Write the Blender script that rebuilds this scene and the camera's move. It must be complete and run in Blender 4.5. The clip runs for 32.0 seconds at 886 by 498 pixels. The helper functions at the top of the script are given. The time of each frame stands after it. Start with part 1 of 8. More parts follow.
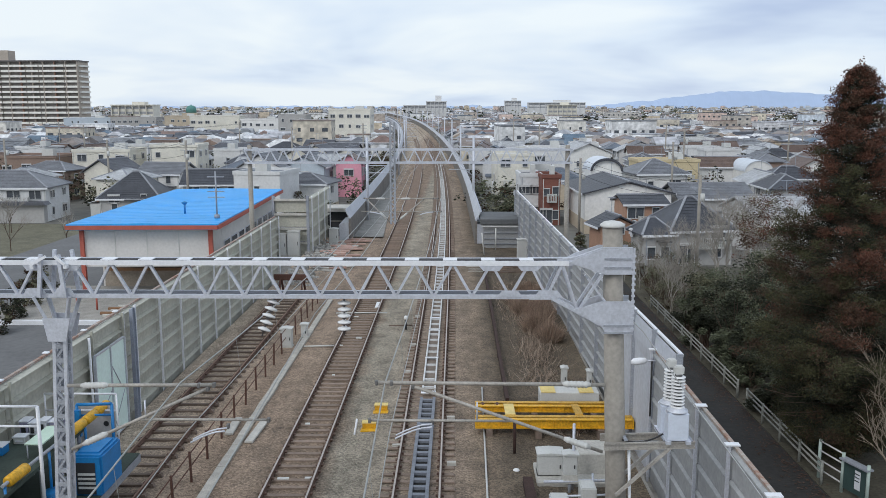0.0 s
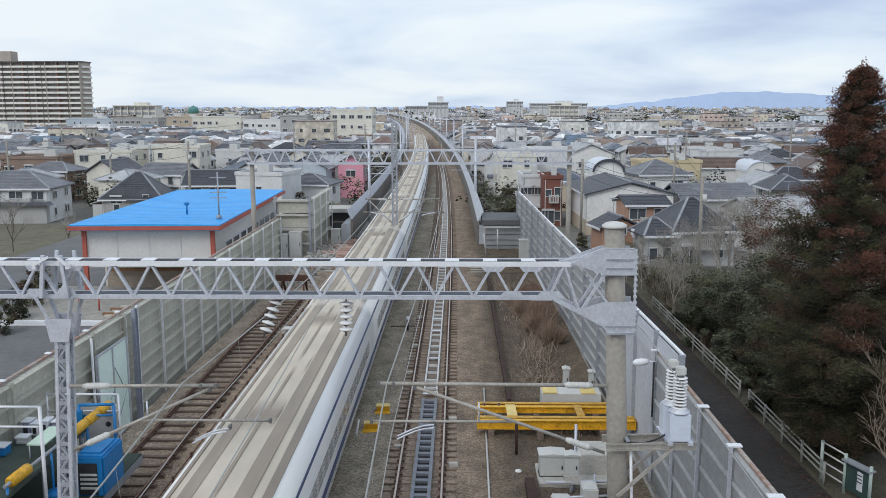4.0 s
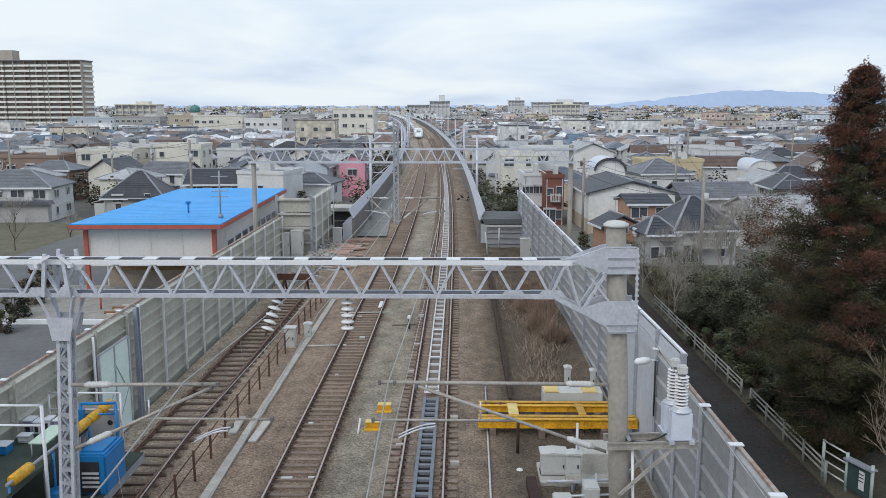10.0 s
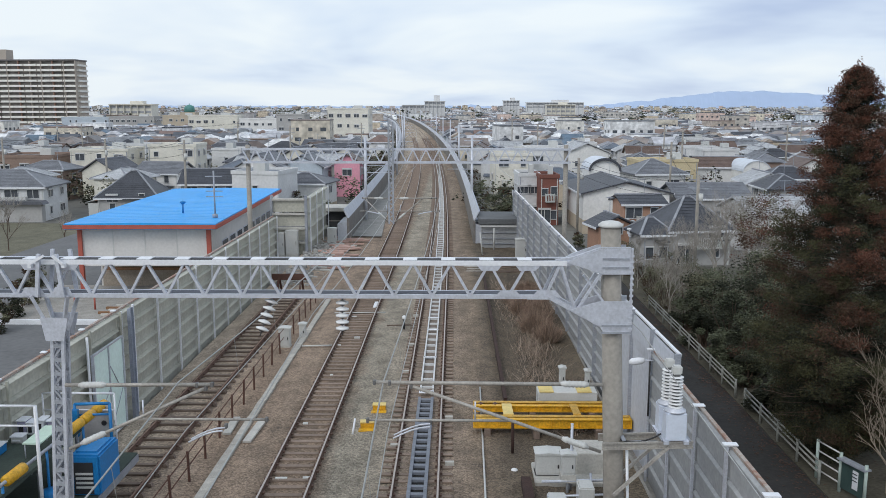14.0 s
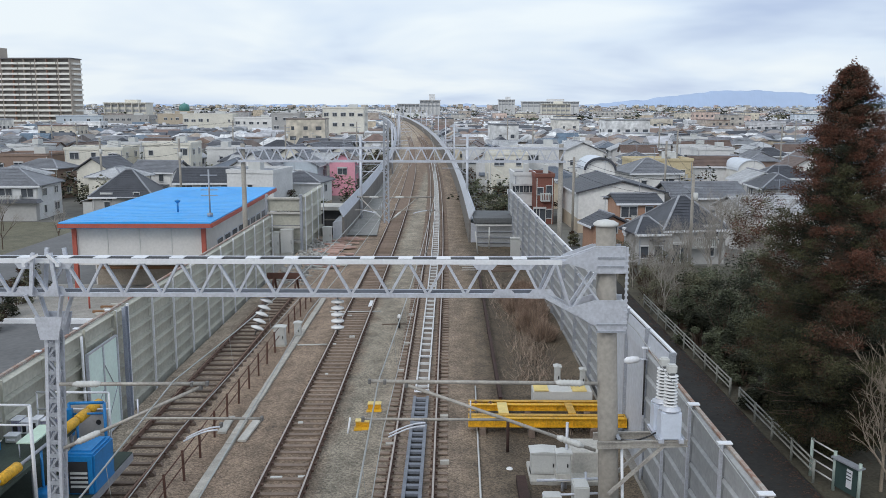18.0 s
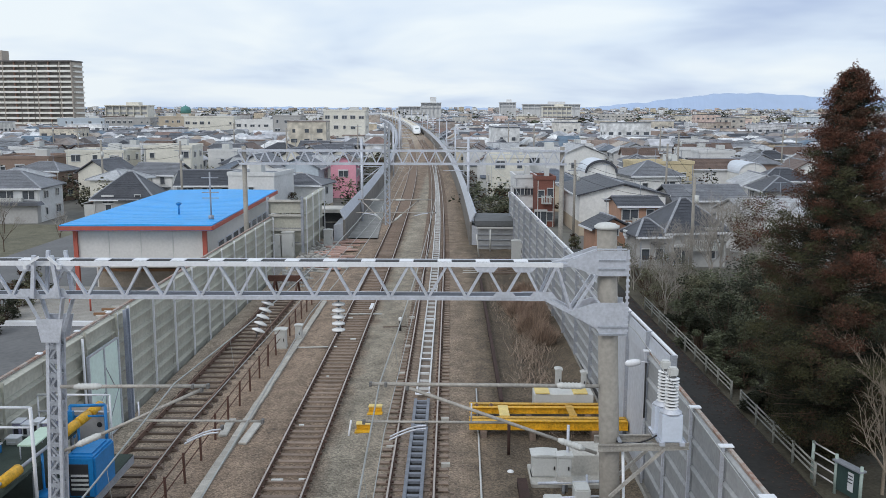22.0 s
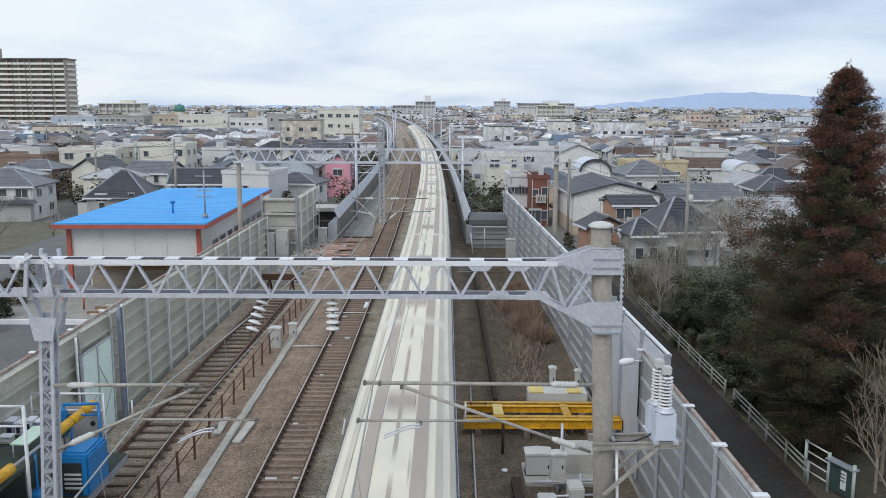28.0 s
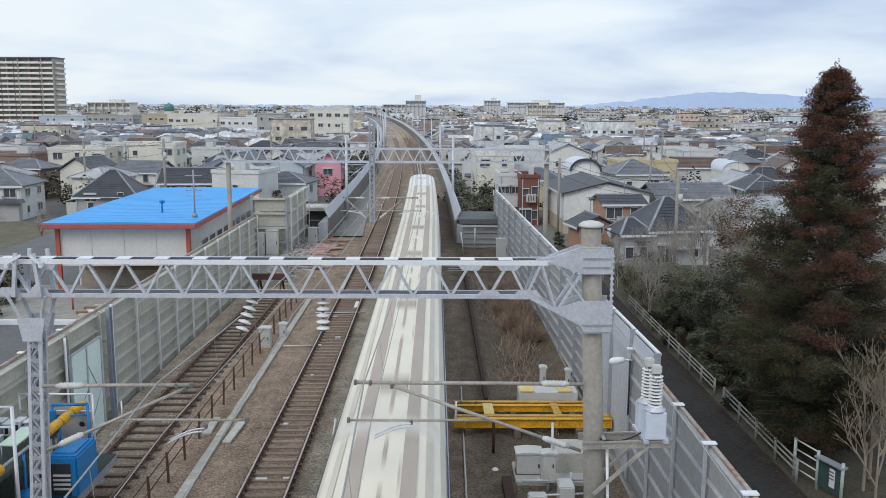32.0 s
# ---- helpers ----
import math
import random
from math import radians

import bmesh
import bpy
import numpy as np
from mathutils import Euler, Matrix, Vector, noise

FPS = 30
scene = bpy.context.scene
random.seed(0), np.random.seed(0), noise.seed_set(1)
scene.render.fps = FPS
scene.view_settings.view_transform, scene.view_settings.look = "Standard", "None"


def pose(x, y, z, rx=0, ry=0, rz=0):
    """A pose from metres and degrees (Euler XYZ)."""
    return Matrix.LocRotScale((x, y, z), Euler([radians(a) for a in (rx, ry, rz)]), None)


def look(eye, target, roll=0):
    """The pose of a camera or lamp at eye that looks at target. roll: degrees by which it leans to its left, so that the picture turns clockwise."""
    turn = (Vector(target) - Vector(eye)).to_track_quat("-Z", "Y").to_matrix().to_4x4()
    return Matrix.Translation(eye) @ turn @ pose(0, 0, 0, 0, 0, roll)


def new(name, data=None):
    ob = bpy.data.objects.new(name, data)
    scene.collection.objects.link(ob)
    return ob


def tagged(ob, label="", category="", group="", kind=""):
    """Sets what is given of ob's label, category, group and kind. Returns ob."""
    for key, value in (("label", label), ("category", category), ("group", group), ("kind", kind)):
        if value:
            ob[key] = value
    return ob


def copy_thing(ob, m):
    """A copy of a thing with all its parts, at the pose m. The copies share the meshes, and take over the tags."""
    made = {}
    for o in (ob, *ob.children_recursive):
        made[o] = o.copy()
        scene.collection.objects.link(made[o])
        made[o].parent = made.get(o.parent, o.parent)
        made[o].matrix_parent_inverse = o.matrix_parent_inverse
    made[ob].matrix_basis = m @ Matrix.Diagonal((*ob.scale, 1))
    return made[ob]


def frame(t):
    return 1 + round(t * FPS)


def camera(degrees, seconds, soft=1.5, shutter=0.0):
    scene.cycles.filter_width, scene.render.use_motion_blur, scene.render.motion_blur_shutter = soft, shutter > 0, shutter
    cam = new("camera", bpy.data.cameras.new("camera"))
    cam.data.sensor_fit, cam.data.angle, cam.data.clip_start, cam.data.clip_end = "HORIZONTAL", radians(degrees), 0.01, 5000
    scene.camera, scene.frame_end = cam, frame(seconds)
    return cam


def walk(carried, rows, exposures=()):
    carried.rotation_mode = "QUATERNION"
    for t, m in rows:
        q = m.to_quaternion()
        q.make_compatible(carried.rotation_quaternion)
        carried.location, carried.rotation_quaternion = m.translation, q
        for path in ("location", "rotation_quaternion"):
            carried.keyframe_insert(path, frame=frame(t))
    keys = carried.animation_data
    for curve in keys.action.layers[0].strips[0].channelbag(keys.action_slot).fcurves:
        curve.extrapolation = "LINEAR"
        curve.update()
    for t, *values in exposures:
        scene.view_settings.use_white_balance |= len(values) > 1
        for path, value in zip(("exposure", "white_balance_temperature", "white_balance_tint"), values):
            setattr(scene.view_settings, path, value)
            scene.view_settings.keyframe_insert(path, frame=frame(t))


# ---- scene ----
# ---- camera ----
cam = camera(2 * math.degrees(math.atan(784 / 1550)), 32.0, soft=0.65, shutter=0.5)
PATH = [
    (0.0, pose(0, 0, 12.3, 80.786, 0.050, 0.853)),
    (0.5, pose(0, 0, 12.3, 80.810, 0.036, 0.864)),
    (1.0, pose(0, 0, 12.3, 80.788, 0.046, 0.855)),
    (1.5, pose(0, 0, 12.3, 80.798, 0.057, 0.847)),
    (2.0, pose(0, 0, 12.3, 80.850, 0.054, 0.847)),
    (2.5, pose(0, 0, 12.3, 80.854, 0.055, 0.871)),
    (3.0, pose(0, 0, 12.3, 80.858, 0.058, 0.927)),
    (3.5, pose(0, 0, 12.3, 80.838, 0.045, 0.926)),
    (5.5, pose(0, 0, 12.3, 80.832, 0.127, 1.287)),
    (6.0, pose(0, 0, 12.3, 80.864, 0.133, 1.313)),
    (6.5, pose(0, 0, 12.3, 80.890, 0.137, 1.322)),
    (7.0, pose(0, 0, 12.3, 80.921, 0.138, 1.309)),
    (7.5, pose(0, 0, 12.3, 80.917, 0.128, 1.262)),
    (8.0, pose(0, 0, 12.3, 80.873, 0.115, 1.217)),
    (8.5, pose(0, 0, 12.3, 80.825, 0.107, 1.170)),
    (9.0, pose(0, 0, 12.3, 80.791, 0.102, 1.132)),
    (9.5, pose(0, 0, 12.3, 80.768, 0.082, 1.117)),
    (10.0, pose(0, 0, 12.3, 80.758, 0.065, 1.076)),
    (10.5, pose(0, 0, 12.3, 80.763, 0.061, 1.016)),
    (11.0, pose(0, 0, 12.3, 80.780, 0.049, 0.934)),
    (11.5, pose(0, 0, 12.3, 80.814, 0.047, 0.893)),
    (12.0, pose(0, 0, 12.3, 80.813, 0.042, 0.851)),
    (12.5, pose(0, 0, 12.3, 80.788, 0.013, 0.829)),
    (13.0, pose(0, 0, 12.3, 80.785, -0.005, 0.836)),
    (13.5, pose(0, 0, 12.3, 80.766, -0.022, 0.816)),
    (14.0, pose(0, 0, 12.3, 80.770, -0.023, 0.749)),
    (14.5, pose(0, 0, 12.3, 80.790, -0.030, 0.744)),
    (16.5, pose(0, 0, 12.3, 80.717, -0.067, 0.607)),
    (17.0, pose(0, 0, 12.3, 80.703, -0.071, 0.584)),
    (17.5, pose(0, 0, 12.3, 80.695, -0.087, 0.500)),
    (18.0, pose(0, 0, 12.3, 80.703, -0.092, 0.447)),
    (18.5, pose(0, 0, 12.3, 80.726, -0.075, 0.482)),
    (19.0, pose(0, 0, 12.3, 80.770, -0.075, 0.525)),
    (19.5, pose(0, 0, 12.3, 80.784, -0.081, 0.513)),
    (20.0, pose(0, 0, 12.3, 80.810, -0.078, 0.509)),
    (20.5, pose(0, 0, 12.3, 80.860, -0.072, 0.521)),
    (21.0, pose(0, 0, 12.3, 80.889, -0.090, 0.525)),
    (21.5, pose(0, 0, 12.3, 80.905, -0.098, 0.524)),
    (22.0, pose(0, 0, 12.3, 80.872, -0.104, 0.516)),
    (22.5, pose(0, 0, 12.3, 80.803, -0.103, 0.513)),
    (23.0, pose(0, 0, 12.3, 80.736, -0.098, 0.522)),
    (23.5, pose(0, 0, 12.3, 80.738, -0.103, 0.516)),
    (24.0, pose(0, 0, 12.3, 80.761, -0.109, 0.474)),
    (24.5, pose(0, 0, 12.3, 80.785, -0.118, 0.437)),
    (25.0, pose(0, 0, 12.3, 80.790, -0.107, 0.381)),
    (25.5, pose(0, 0, 12.3, 80.734, -0.119, 0.334)),
    (27.5, pose(0, 0, 12.3, 80.753, -0.219, 0.209)),
    (28.0, pose(0, 0, 12.3, 80.793, -0.228, 0.162)),
    (28.5, pose(0, 0, 12.3, 80.811, -0.240, 0.054)),
    (29.0, pose(0, 0, 12.3, 80.774, -0.232, -0.039)),
    (29.5, pose(0, 0, 12.3, 80.803, -0.245, -0.106)),
    (30.0, pose(0, 0, 12.3, 80.802, -0.282, -0.177)),
    (30.5, pose(0, 0, 12.3, 80.799, -0.284, -0.214)),
    (31.0, pose(0, 0, 12.3, 80.784, -0.259, -0.255)),
    (31.5, pose(0, 0, 12.3, 80.758, -0.256, -0.334)),
    (32.0, pose(0, 0, 12.3, 80.759, -0.268, -0.465)),
]

walk(cam, PATH)

# ---- sky, sun, exposure ----
SUN_UP, SUN_TURN = 38, 215


def build_world():
    w = bpy.data.worlds.new("overcast_sky")
    scene.world = w
    w.use_nodes = True
    nt = w.node_tree
    nt.nodes.clear()
    out = nt.nodes.new("ShaderNodeOutputWorld")
    bg = nt.nodes.new("ShaderNodeBackground")
    sky = nt.nodes.new("ShaderNodeTexSky")
    sky.sky_type, sky.sun_disc = "NISHITA", False
    sky.sun_elevation, sky.sun_rotation = radians(SUN_UP), radians(SUN_TURN)
    sky.dust_density, sky.air_density = 2.0, 1.0
    gain = nt.nodes.new("ShaderNodeMix")
    gain.data_type, gain.blend_type = "RGBA", "MULTIPLY"
    gain.inputs[0].default_value = 1.0
    gain.inputs[7].default_value = (0.09, 0.09, 0.09, 1)
    nt.links.new(sky.outputs[0], gain.inputs[6])
    # clouds: stretched layers on a dome, flattened towards the horizon
    tc = nt.nodes.new("ShaderNodeTexCoord")
    sep = nt.nodes.new("ShaderNodeSeparateXYZ")
    nt.links.new(tc.outputs["Generated"], sep.inputs[0])
    up = nt.nodes.new("ShaderNodeMath")
    up.operation = "ADD"
    up.inputs[1].default_value = 0.2
    ab = nt.nodes.new("ShaderNodeMath")
    ab.operation = "ABSOLUTE"
    nt.links.new(sep.outputs[2], ab.inputs[0])
    nt.links.new(ab.outputs[0], up.inputs[0])
    div = []
    for i in (0, 1):
        d = nt.nodes.new("ShaderNodeMath")
        d.operation = "DIVIDE"
        nt.links.new(sep.outputs[i], d.inputs[0])
        nt.links.new(up.outputs[0], d.inputs[1])
        div.append(d)
    com = nt.nodes.new("ShaderNodeCombineXYZ")
    nt.links.new(div[0].outputs[0], com.inputs[0])
    nt.links.new(div[1].outputs[0], com.inputs[1])
    n1 = nt.nodes.new("ShaderNodeTexNoise")
    n1.inputs["Scale"].default_value = 0.85
    n1.inputs["Detail"].default_value = 4
    n1.inputs["Roughness"].default_value = 0.5
    n1.inputs["Distortion"].default_value = 0.3
    nt.links.new(com.outputs[0], n1.inputs["Vector"])
    ramp = nt.nodes.new("ShaderNodeValToRGB")
    cr = ramp.color_ramp
    cr.elements[0].position, cr.elements[0].color = 0.28, (0.50, 0.61, 0.84, 1)
    cr.elements[1].position, cr.elements[1].color = 0.58, (0.92, 1.0, 1.06, 1)
    e = cr.elements.new(0.45)
    e.color = (0.755, 0.87, 1.02, 1)
    # a heavier bank of cloud towards the hills
    bank = nt.nodes.new("ShaderNodeVectorMath")
    bank.operation = "DOT_PRODUCT"
    bank.inputs[1].default_value = Vector((0.62, 0.86, 0.36)).normalized()
    nt.links.new(tc.outputs["Generated"], bank.inputs[0])
    soft = nt.nodes.new("ShaderNodeMapRange")
    soft.interpolation_type = "SMOOTHSTEP"
    soft.inputs[1].default_value, soft.inputs[2].default_value = 0.88, 0.985
    soft.inputs[3].default_value, soft.inputs[4].default_value = 0.0, 0.22
    nt.links.new(bank.outputs["Value"], soft.inputs[0])
    less = nt.nodes.new("ShaderNodeMath")
    less.operation = "SUBTRACT"
    nt.links.new(n1.outputs[0], less.inputs[0])
    nt.links.new(soft.outputs[0], less.inputs[1])
    nt.links.new(less.outputs[0], ramp.inputs[0])
    mix = nt.nodes.new("ShaderNodeMix")
    mix.data_type = "RGBA"
    mix.inputs[0].default_value = 0.88
    nt.links.new(gain.outputs[2], mix.inputs[6])
    nt.links.new(ramp.outputs[0], mix.inputs[7])
    nt.links.new(mix.outputs[2], bg.inputs[0])
    bg.inputs[1].default_value = 1.0
    nt.links.new(bg.outputs[0], out.inputs[0])


build_world()
sun = new("sun", bpy.data.lights.new("sun", "SUN"))
sun.data.energy, sun.data.angle, sun.data.color = 1.05, radians(25), (1.0, 0.985, 0.96)
_a, _e = radians(SUN_TURN), radians(SUN_UP)
sun.matrix_world = look((0, 0, 200), (-200 * math.sin(_a) * math.cos(_e), -200 * math.cos(_a) * math.cos(_e), 200 - 200 * math.sin(_e)))
scene.view_settings.exposure = 0.0


# ---- materials ----
MATS = {}


def mat(name, col, rough=0.8, var=0.25, scale=3.0, bump=0.0, metal=0.0, col2=None, fine=8.0, rnd=0.0, island=False, spec=0.5):
    """A surface with stains at one scale, grain at a finer one, and an optional difference from piece to piece."""
    if name in MATS:
        return MATS[name]
    m = bpy.data.materials.new(name)
    m.use_nodes = True
    nt = m.node_tree
    b = nt.nodes["Principled BSDF"]
    b.inputs["Roughness"].default_value = rough
    b.inputs["Metallic"].default_value = metal
    b.inputs["Specular IOR Level"].default_value = spec
    tc = nt.nodes.new("ShaderNodeTexCoord")
    n1 = nt.nodes.new("ShaderNodeTexNoise")
    n1.inputs["Scale"].default_value = scale
    n1.inputs["Detail"].default_value = 4
    n2 = nt.nodes.new("ShaderNodeTexNoise")
    n2.inputs["Scale"].default_value = scale * fine
    n2.inputs["Detail"].default_value = 3
    nt.links.new(tc.outputs["Object"], n1.inputs["Vector"])
    nt.links.new(tc.outputs["Object"], n2.inputs["Vector"])
    add = nt.nodes.new("ShaderNodeMath")
    add.operation = "ADD"
    nt.links.new(n1.outputs[0], add.inputs[0])
    nt.links.new(n2.outputs[0], add.inputs[1])
    half = nt.nodes.new("ShaderNodeMath")
    half.operation = "MULTIPLY_ADD"
    half.inputs[1].default_value = 1.4
    half.inputs[2].default_value = -0.9
    nt.links.new(add.outputs[0], half.inputs[0])
    half.use_clamp = True
    mix = nt.nodes.new("ShaderNodeMix")
    mix.data_type = "RGBA"
    c2 = col2 or tuple(c * (1 - var) for c in col)
    c1 = col if col2 else tuple(min(1, c * (1 + var * 0.5)) for c in col)
    mix.inputs[6].default_value = (*c2, 1)
    mix.inputs[7].default_value = (*c1, 1)
    nt.links.new(half.outputs[0], mix.inputs[0])
    last = mix.outputs[2]
    if rnd:
        hs = nt.nodes.new("ShaderNodeHueSaturation")
        src = nt.nodes.new("ShaderNodeNewGeometry" if island else "ShaderNodeObjectInfo")
        mr = nt.nodes.new("ShaderNodeMapRange")
        mr.inputs[3].default_value, mr.inputs[4].default_value = 1 - rnd, 1 + rnd
        nt.links.new(src.outputs["Random Per Island" if island else "Random"], mr.inputs[0])
        nt.links.new(mr.outputs[0], hs.inputs["Value"])
        nt.links.new(last, hs.inputs["Color"])
        last = hs.outputs[0]
    nt.links.new(last, b.inputs["Base Color"])
    if bump:
        bp = nt.nodes.new("ShaderNodeBump")
        bp.inputs["Strength"].default_value = bump
        bp.inputs["Distance"].default_value = 0.05
        nt.links.new(n2.outputs[0], bp.inputs["Height"])
        nt.links.new(bp.outputs[0], b.inputs["Normal"])
    MATS[name] = m
    return m


def palette(name, cols, rough=0.8, island=True):
    """One surface in several real colours, one for each separate piece."""
    if name in MATS:
        return MATS[name]
    m = bpy.data.materials.new(name)
    m.use_nodes = True
    nt = m.node_tree
    b = nt.nodes["Principled BSDF"]
    b.inputs["Roughness"].default_value = rough
    src = nt.nodes.new("ShaderNodeNewGeometry" if island else "ShaderNodeObjectInfo")
    ramp = nt.nodes.new("ShaderNodeValToRGB")
    cr = ramp.color_ramp
    cr.interpolation = "CONSTANT"
    cr.elements[0].color = (*cols[0], 1)
    cr.elements[1].position, cr.elements[1].color = 1.0 / len(cols), (*cols[1], 1)
    for i in range(2, len(cols)):
        e = cr.elements.new(i / len(cols))
        e.color = (*cols[i], 1)
    nt.links.new(src.outputs["Random Per Island" if island else "Random"], ramp.inputs[0])
    tc = nt.nodes.new("ShaderNodeTexCoord")
    n = nt.nodes.new("ShaderNodeTexNoise")
    n.inputs["Scale"].default_value = 0.6
    n.inputs["Detail"].default_value = 6
    nt.links.new(tc.outputs["Object"], n.inputs["Vector"])
    mr = nt.nodes.new("ShaderNodeMapRange")
    mr.inputs[1].default_value, mr.inputs[2].default_value = 0.3, 0.7
    mr.inputs[3].default_value, mr.inputs[4].default_value = 0.55, 1.12
    nt.links.new(n.outputs[0], mr.inputs[0])
    hs = nt.nodes.new("ShaderNodeHueSaturation")
    nt.links.new(mr.outputs[0], hs.inputs["Value"])
    nt.links.new(ramp.outputs[0], hs.inputs["Color"])
    nt.links.new(hs.outputs[0], b.inputs["Base Color"])
    MATS[name] = m
    return m


M_GALV = mat("galvanised_steel", (0.60, 0.62, 0.68), 0.5, 0.22, 2.0, metal=0.35)
M_GALV_OLD = mat("old_galvanised", (0.36, 0.38, 0.42), 0.6, 0.3, 2.5, metal=0.25)
M_WHITE = mat("white_paint", (0.78, 0.79, 0.82), 0.5, 0.12, 2.0)
M_CONC = mat("concrete", (0.34, 0.32, 0.29), 0.9, 0.3, 1.5, bump=0.2)
M_CONC_L = mat("pale_concrete", (0.52, 0.50, 0.46), 0.9, 0.25, 1.5, bump=0.2)
M_POLE = mat("pole_concrete", (0.33, 0.305, 0.27), 0.85, 0.25, 1.2, bump=0.15)
M_RAIL = mat("rail_side_rust", (0.13, 0.075, 0.055), 0.75, 0.35, 4.0)
M_RAILTOP = mat("rail_head", (0.47, 0.41, 0.37), 0.42, 0.2, 2.0, metal=0.45)
M_RUST = mat("rust", (0.125, 0.062, 0.046), 0.9, 0.4, 3.0, bump=0.3)
M_SLEEPER = mat("sleeper_concrete", (0.265, 0.20, 0.158), 0.9, 0.35, 5.0, bump=0.2, rnd=0.18)
M_SLEEPER_OLD = mat("sleeper_timber", (0.20, 0.15, 0.12), 0.95, 0.4, 5.0, bump=0.3, rnd=0.25)
M_YELLOW = mat("yellow_paint", (0.74, 0.40, 0.02), 0.5, 0.45, 1.6)
M_BLUE = mat("blue_paint", (0.012, 0.20, 0.50), 0.45, 0.2, 2.0)
M_ROOFBLUE = mat("blue_roof_sheet", (0.02, 0.36, 0.83), 0.45, 0.16, 0.5, fine=5)
M_RED = mat("red_oxide_paint", (0.42, 0.10, 0.07), 0.6, 0.2, 2.0)
M_PANELWHITE = mat("white_panel", (0.66, 0.64, 0.62), 0.7, 0.12, 0.7)
M_GLASSDARK = mat("dark_glass", (0.09, 0.10, 0.115), 0.12, 0.3, 1.0)
M_GREENGLASS = mat("wired_green_glass", (0.78, 0.95, 0.89), 0.35, 0.1, 1.0)
M_BLACK = mat("black_rubber", (0.03, 0.03, 0.032), 0.7, 0.2, 3.0)
M_WIRE = mat("copper_wire", (0.42, 0.42, 0.40), 0.45, 0.2, 3.0, metal=0.5)
M_PORC = mat("porcelain", (0.80, 0.80, 0.80), 0.2, 0.08, 4.0)
M_PORC_D = mat("porcelain_cap", (0.10, 0.09, 0.09), 0.4, 0.2, 4.0)
M_PLAST = mat("pale_grey_box", (0.58, 0.58, 0.56), 0.6, 0.12, 2.0)
M_BARRIER = mat("barrier_panel", (0.33, 0.335, 0.34), 0.75, 0.22, 0.9, rnd=0.08)
M_BARRIER_L = mat("barrier_panel_light", (0.50, 0.52, 0.57), 0.6, 0.18, 0.7)
M_WALLPANEL = mat("concrete_wall_panel", (0.475, 0.465, 0.40), 0.9, 0.25, 0.8, bump=0.15, rnd=0.10)
M_LANE = mat("lane_asphalt", (0.034, 0.032, 0.030), 0.95, 0.35, 0.8, bump=0.2)


# ---- mesh tools ----
def box(bm, x0, x1, y0, y1, z0, z1):
    v = [bm.verts.new(p) for p in ((x0, y0, z0), (x1, y0, z0), (x1, y1, z0), (x0, y1, z0), (x0, y0, z1), (x1, y0, z1), (x1, y1, z1), (x0, y1, z1))]
    for f in ((3, 2, 1, 0), (4, 5, 6, 7), (0, 1, 5, 4), (1, 2, 6, 5), (2, 3, 7, 6), (3, 0, 4, 7)):
        bm.faces.new([v[i] for i in f])
    return v


def bar(bm, p, q, w, h=None, up=(0, 0, 1)):
    """A square-section bar from p to q."""
    p, q = Vector(p), Vector(q)
    d = (q - p).normalized()
    u = Vector(up)
    if abs(d.dot(u)) > 0.95:
        u = Vector((0, 1, 0))
    s = d.cross(u).normalized() * (w / 2)
    u = s.cross(d).normalized() * ((h or w) / 2)
    v = [bm.verts.new(c) for e in (p, q) for c in (e - s - u, e + s - u, e + s + u, e - s + u)]
    for f in ((3, 2, 1, 0), (4, 5, 6, 7), (0, 1, 5, 4), (1, 2, 6, 5), (2, 3, 7, 6), (3, 0, 4, 7)):
        bm.faces.new([v[i] for i in f])


def tube(bm, p, q, r, r2=None, n=10, caps=True):
    p, q = Vector(p), Vector(q)
    d = (q - p).normalized()
    s = d.orthogonal().normalized()
    u = d.cross(s)
    r2 = r if r2 is None else r2
    rings = []
    for e, rr in ((p, r), (q, r2)):
        rings.append([bm.verts.new(e + (s * math.cos(2 * math.pi * i / n) + u * math.sin(2 * math.pi * i / n)) * rr) for i in range(n)])
    for i in range(n):
        f = bm.faces.new((rings[0][i], rings[0][(i + 1) % n], rings[1][(i + 1) % n], rings[1][i]))
        f.smooth = True
    if caps:
        bm.faces.new(rings[0][::-1])
        bm.faces.new(rings[1])


def polytube(bm, pts, r, n=6):
    """One continuous wire through the points."""
    pts = [Vector(p) for p in pts]
    rings = []
    for i, p in enumerate(pts):
        d = (pts[min(i + 1, len(pts) - 1)] - pts[max(i - 1, 0)]).normalized()
        s = d.cross(Vector((0, 0, 1)) if abs(d.z) < 0.9 else Vector((0, 1, 0))).normalized()
        u = s.cross(d)
        rings.append([bm.verts.new(p + (s * math.cos(6.28319 * k / n) + u * math.sin(6.28319 * k / n)) * r) for k in range(n)])
    for a, b in zip(rings, rings[1:]):
        for k in range(n):
            f = bm.faces.new((a[k], a[(k + 1) % n], b[(k + 1) % n], b[k]))
            f.smooth = True
    bm.faces.new(rings[0][::-1])
    bm.faces.new(rings[-1])


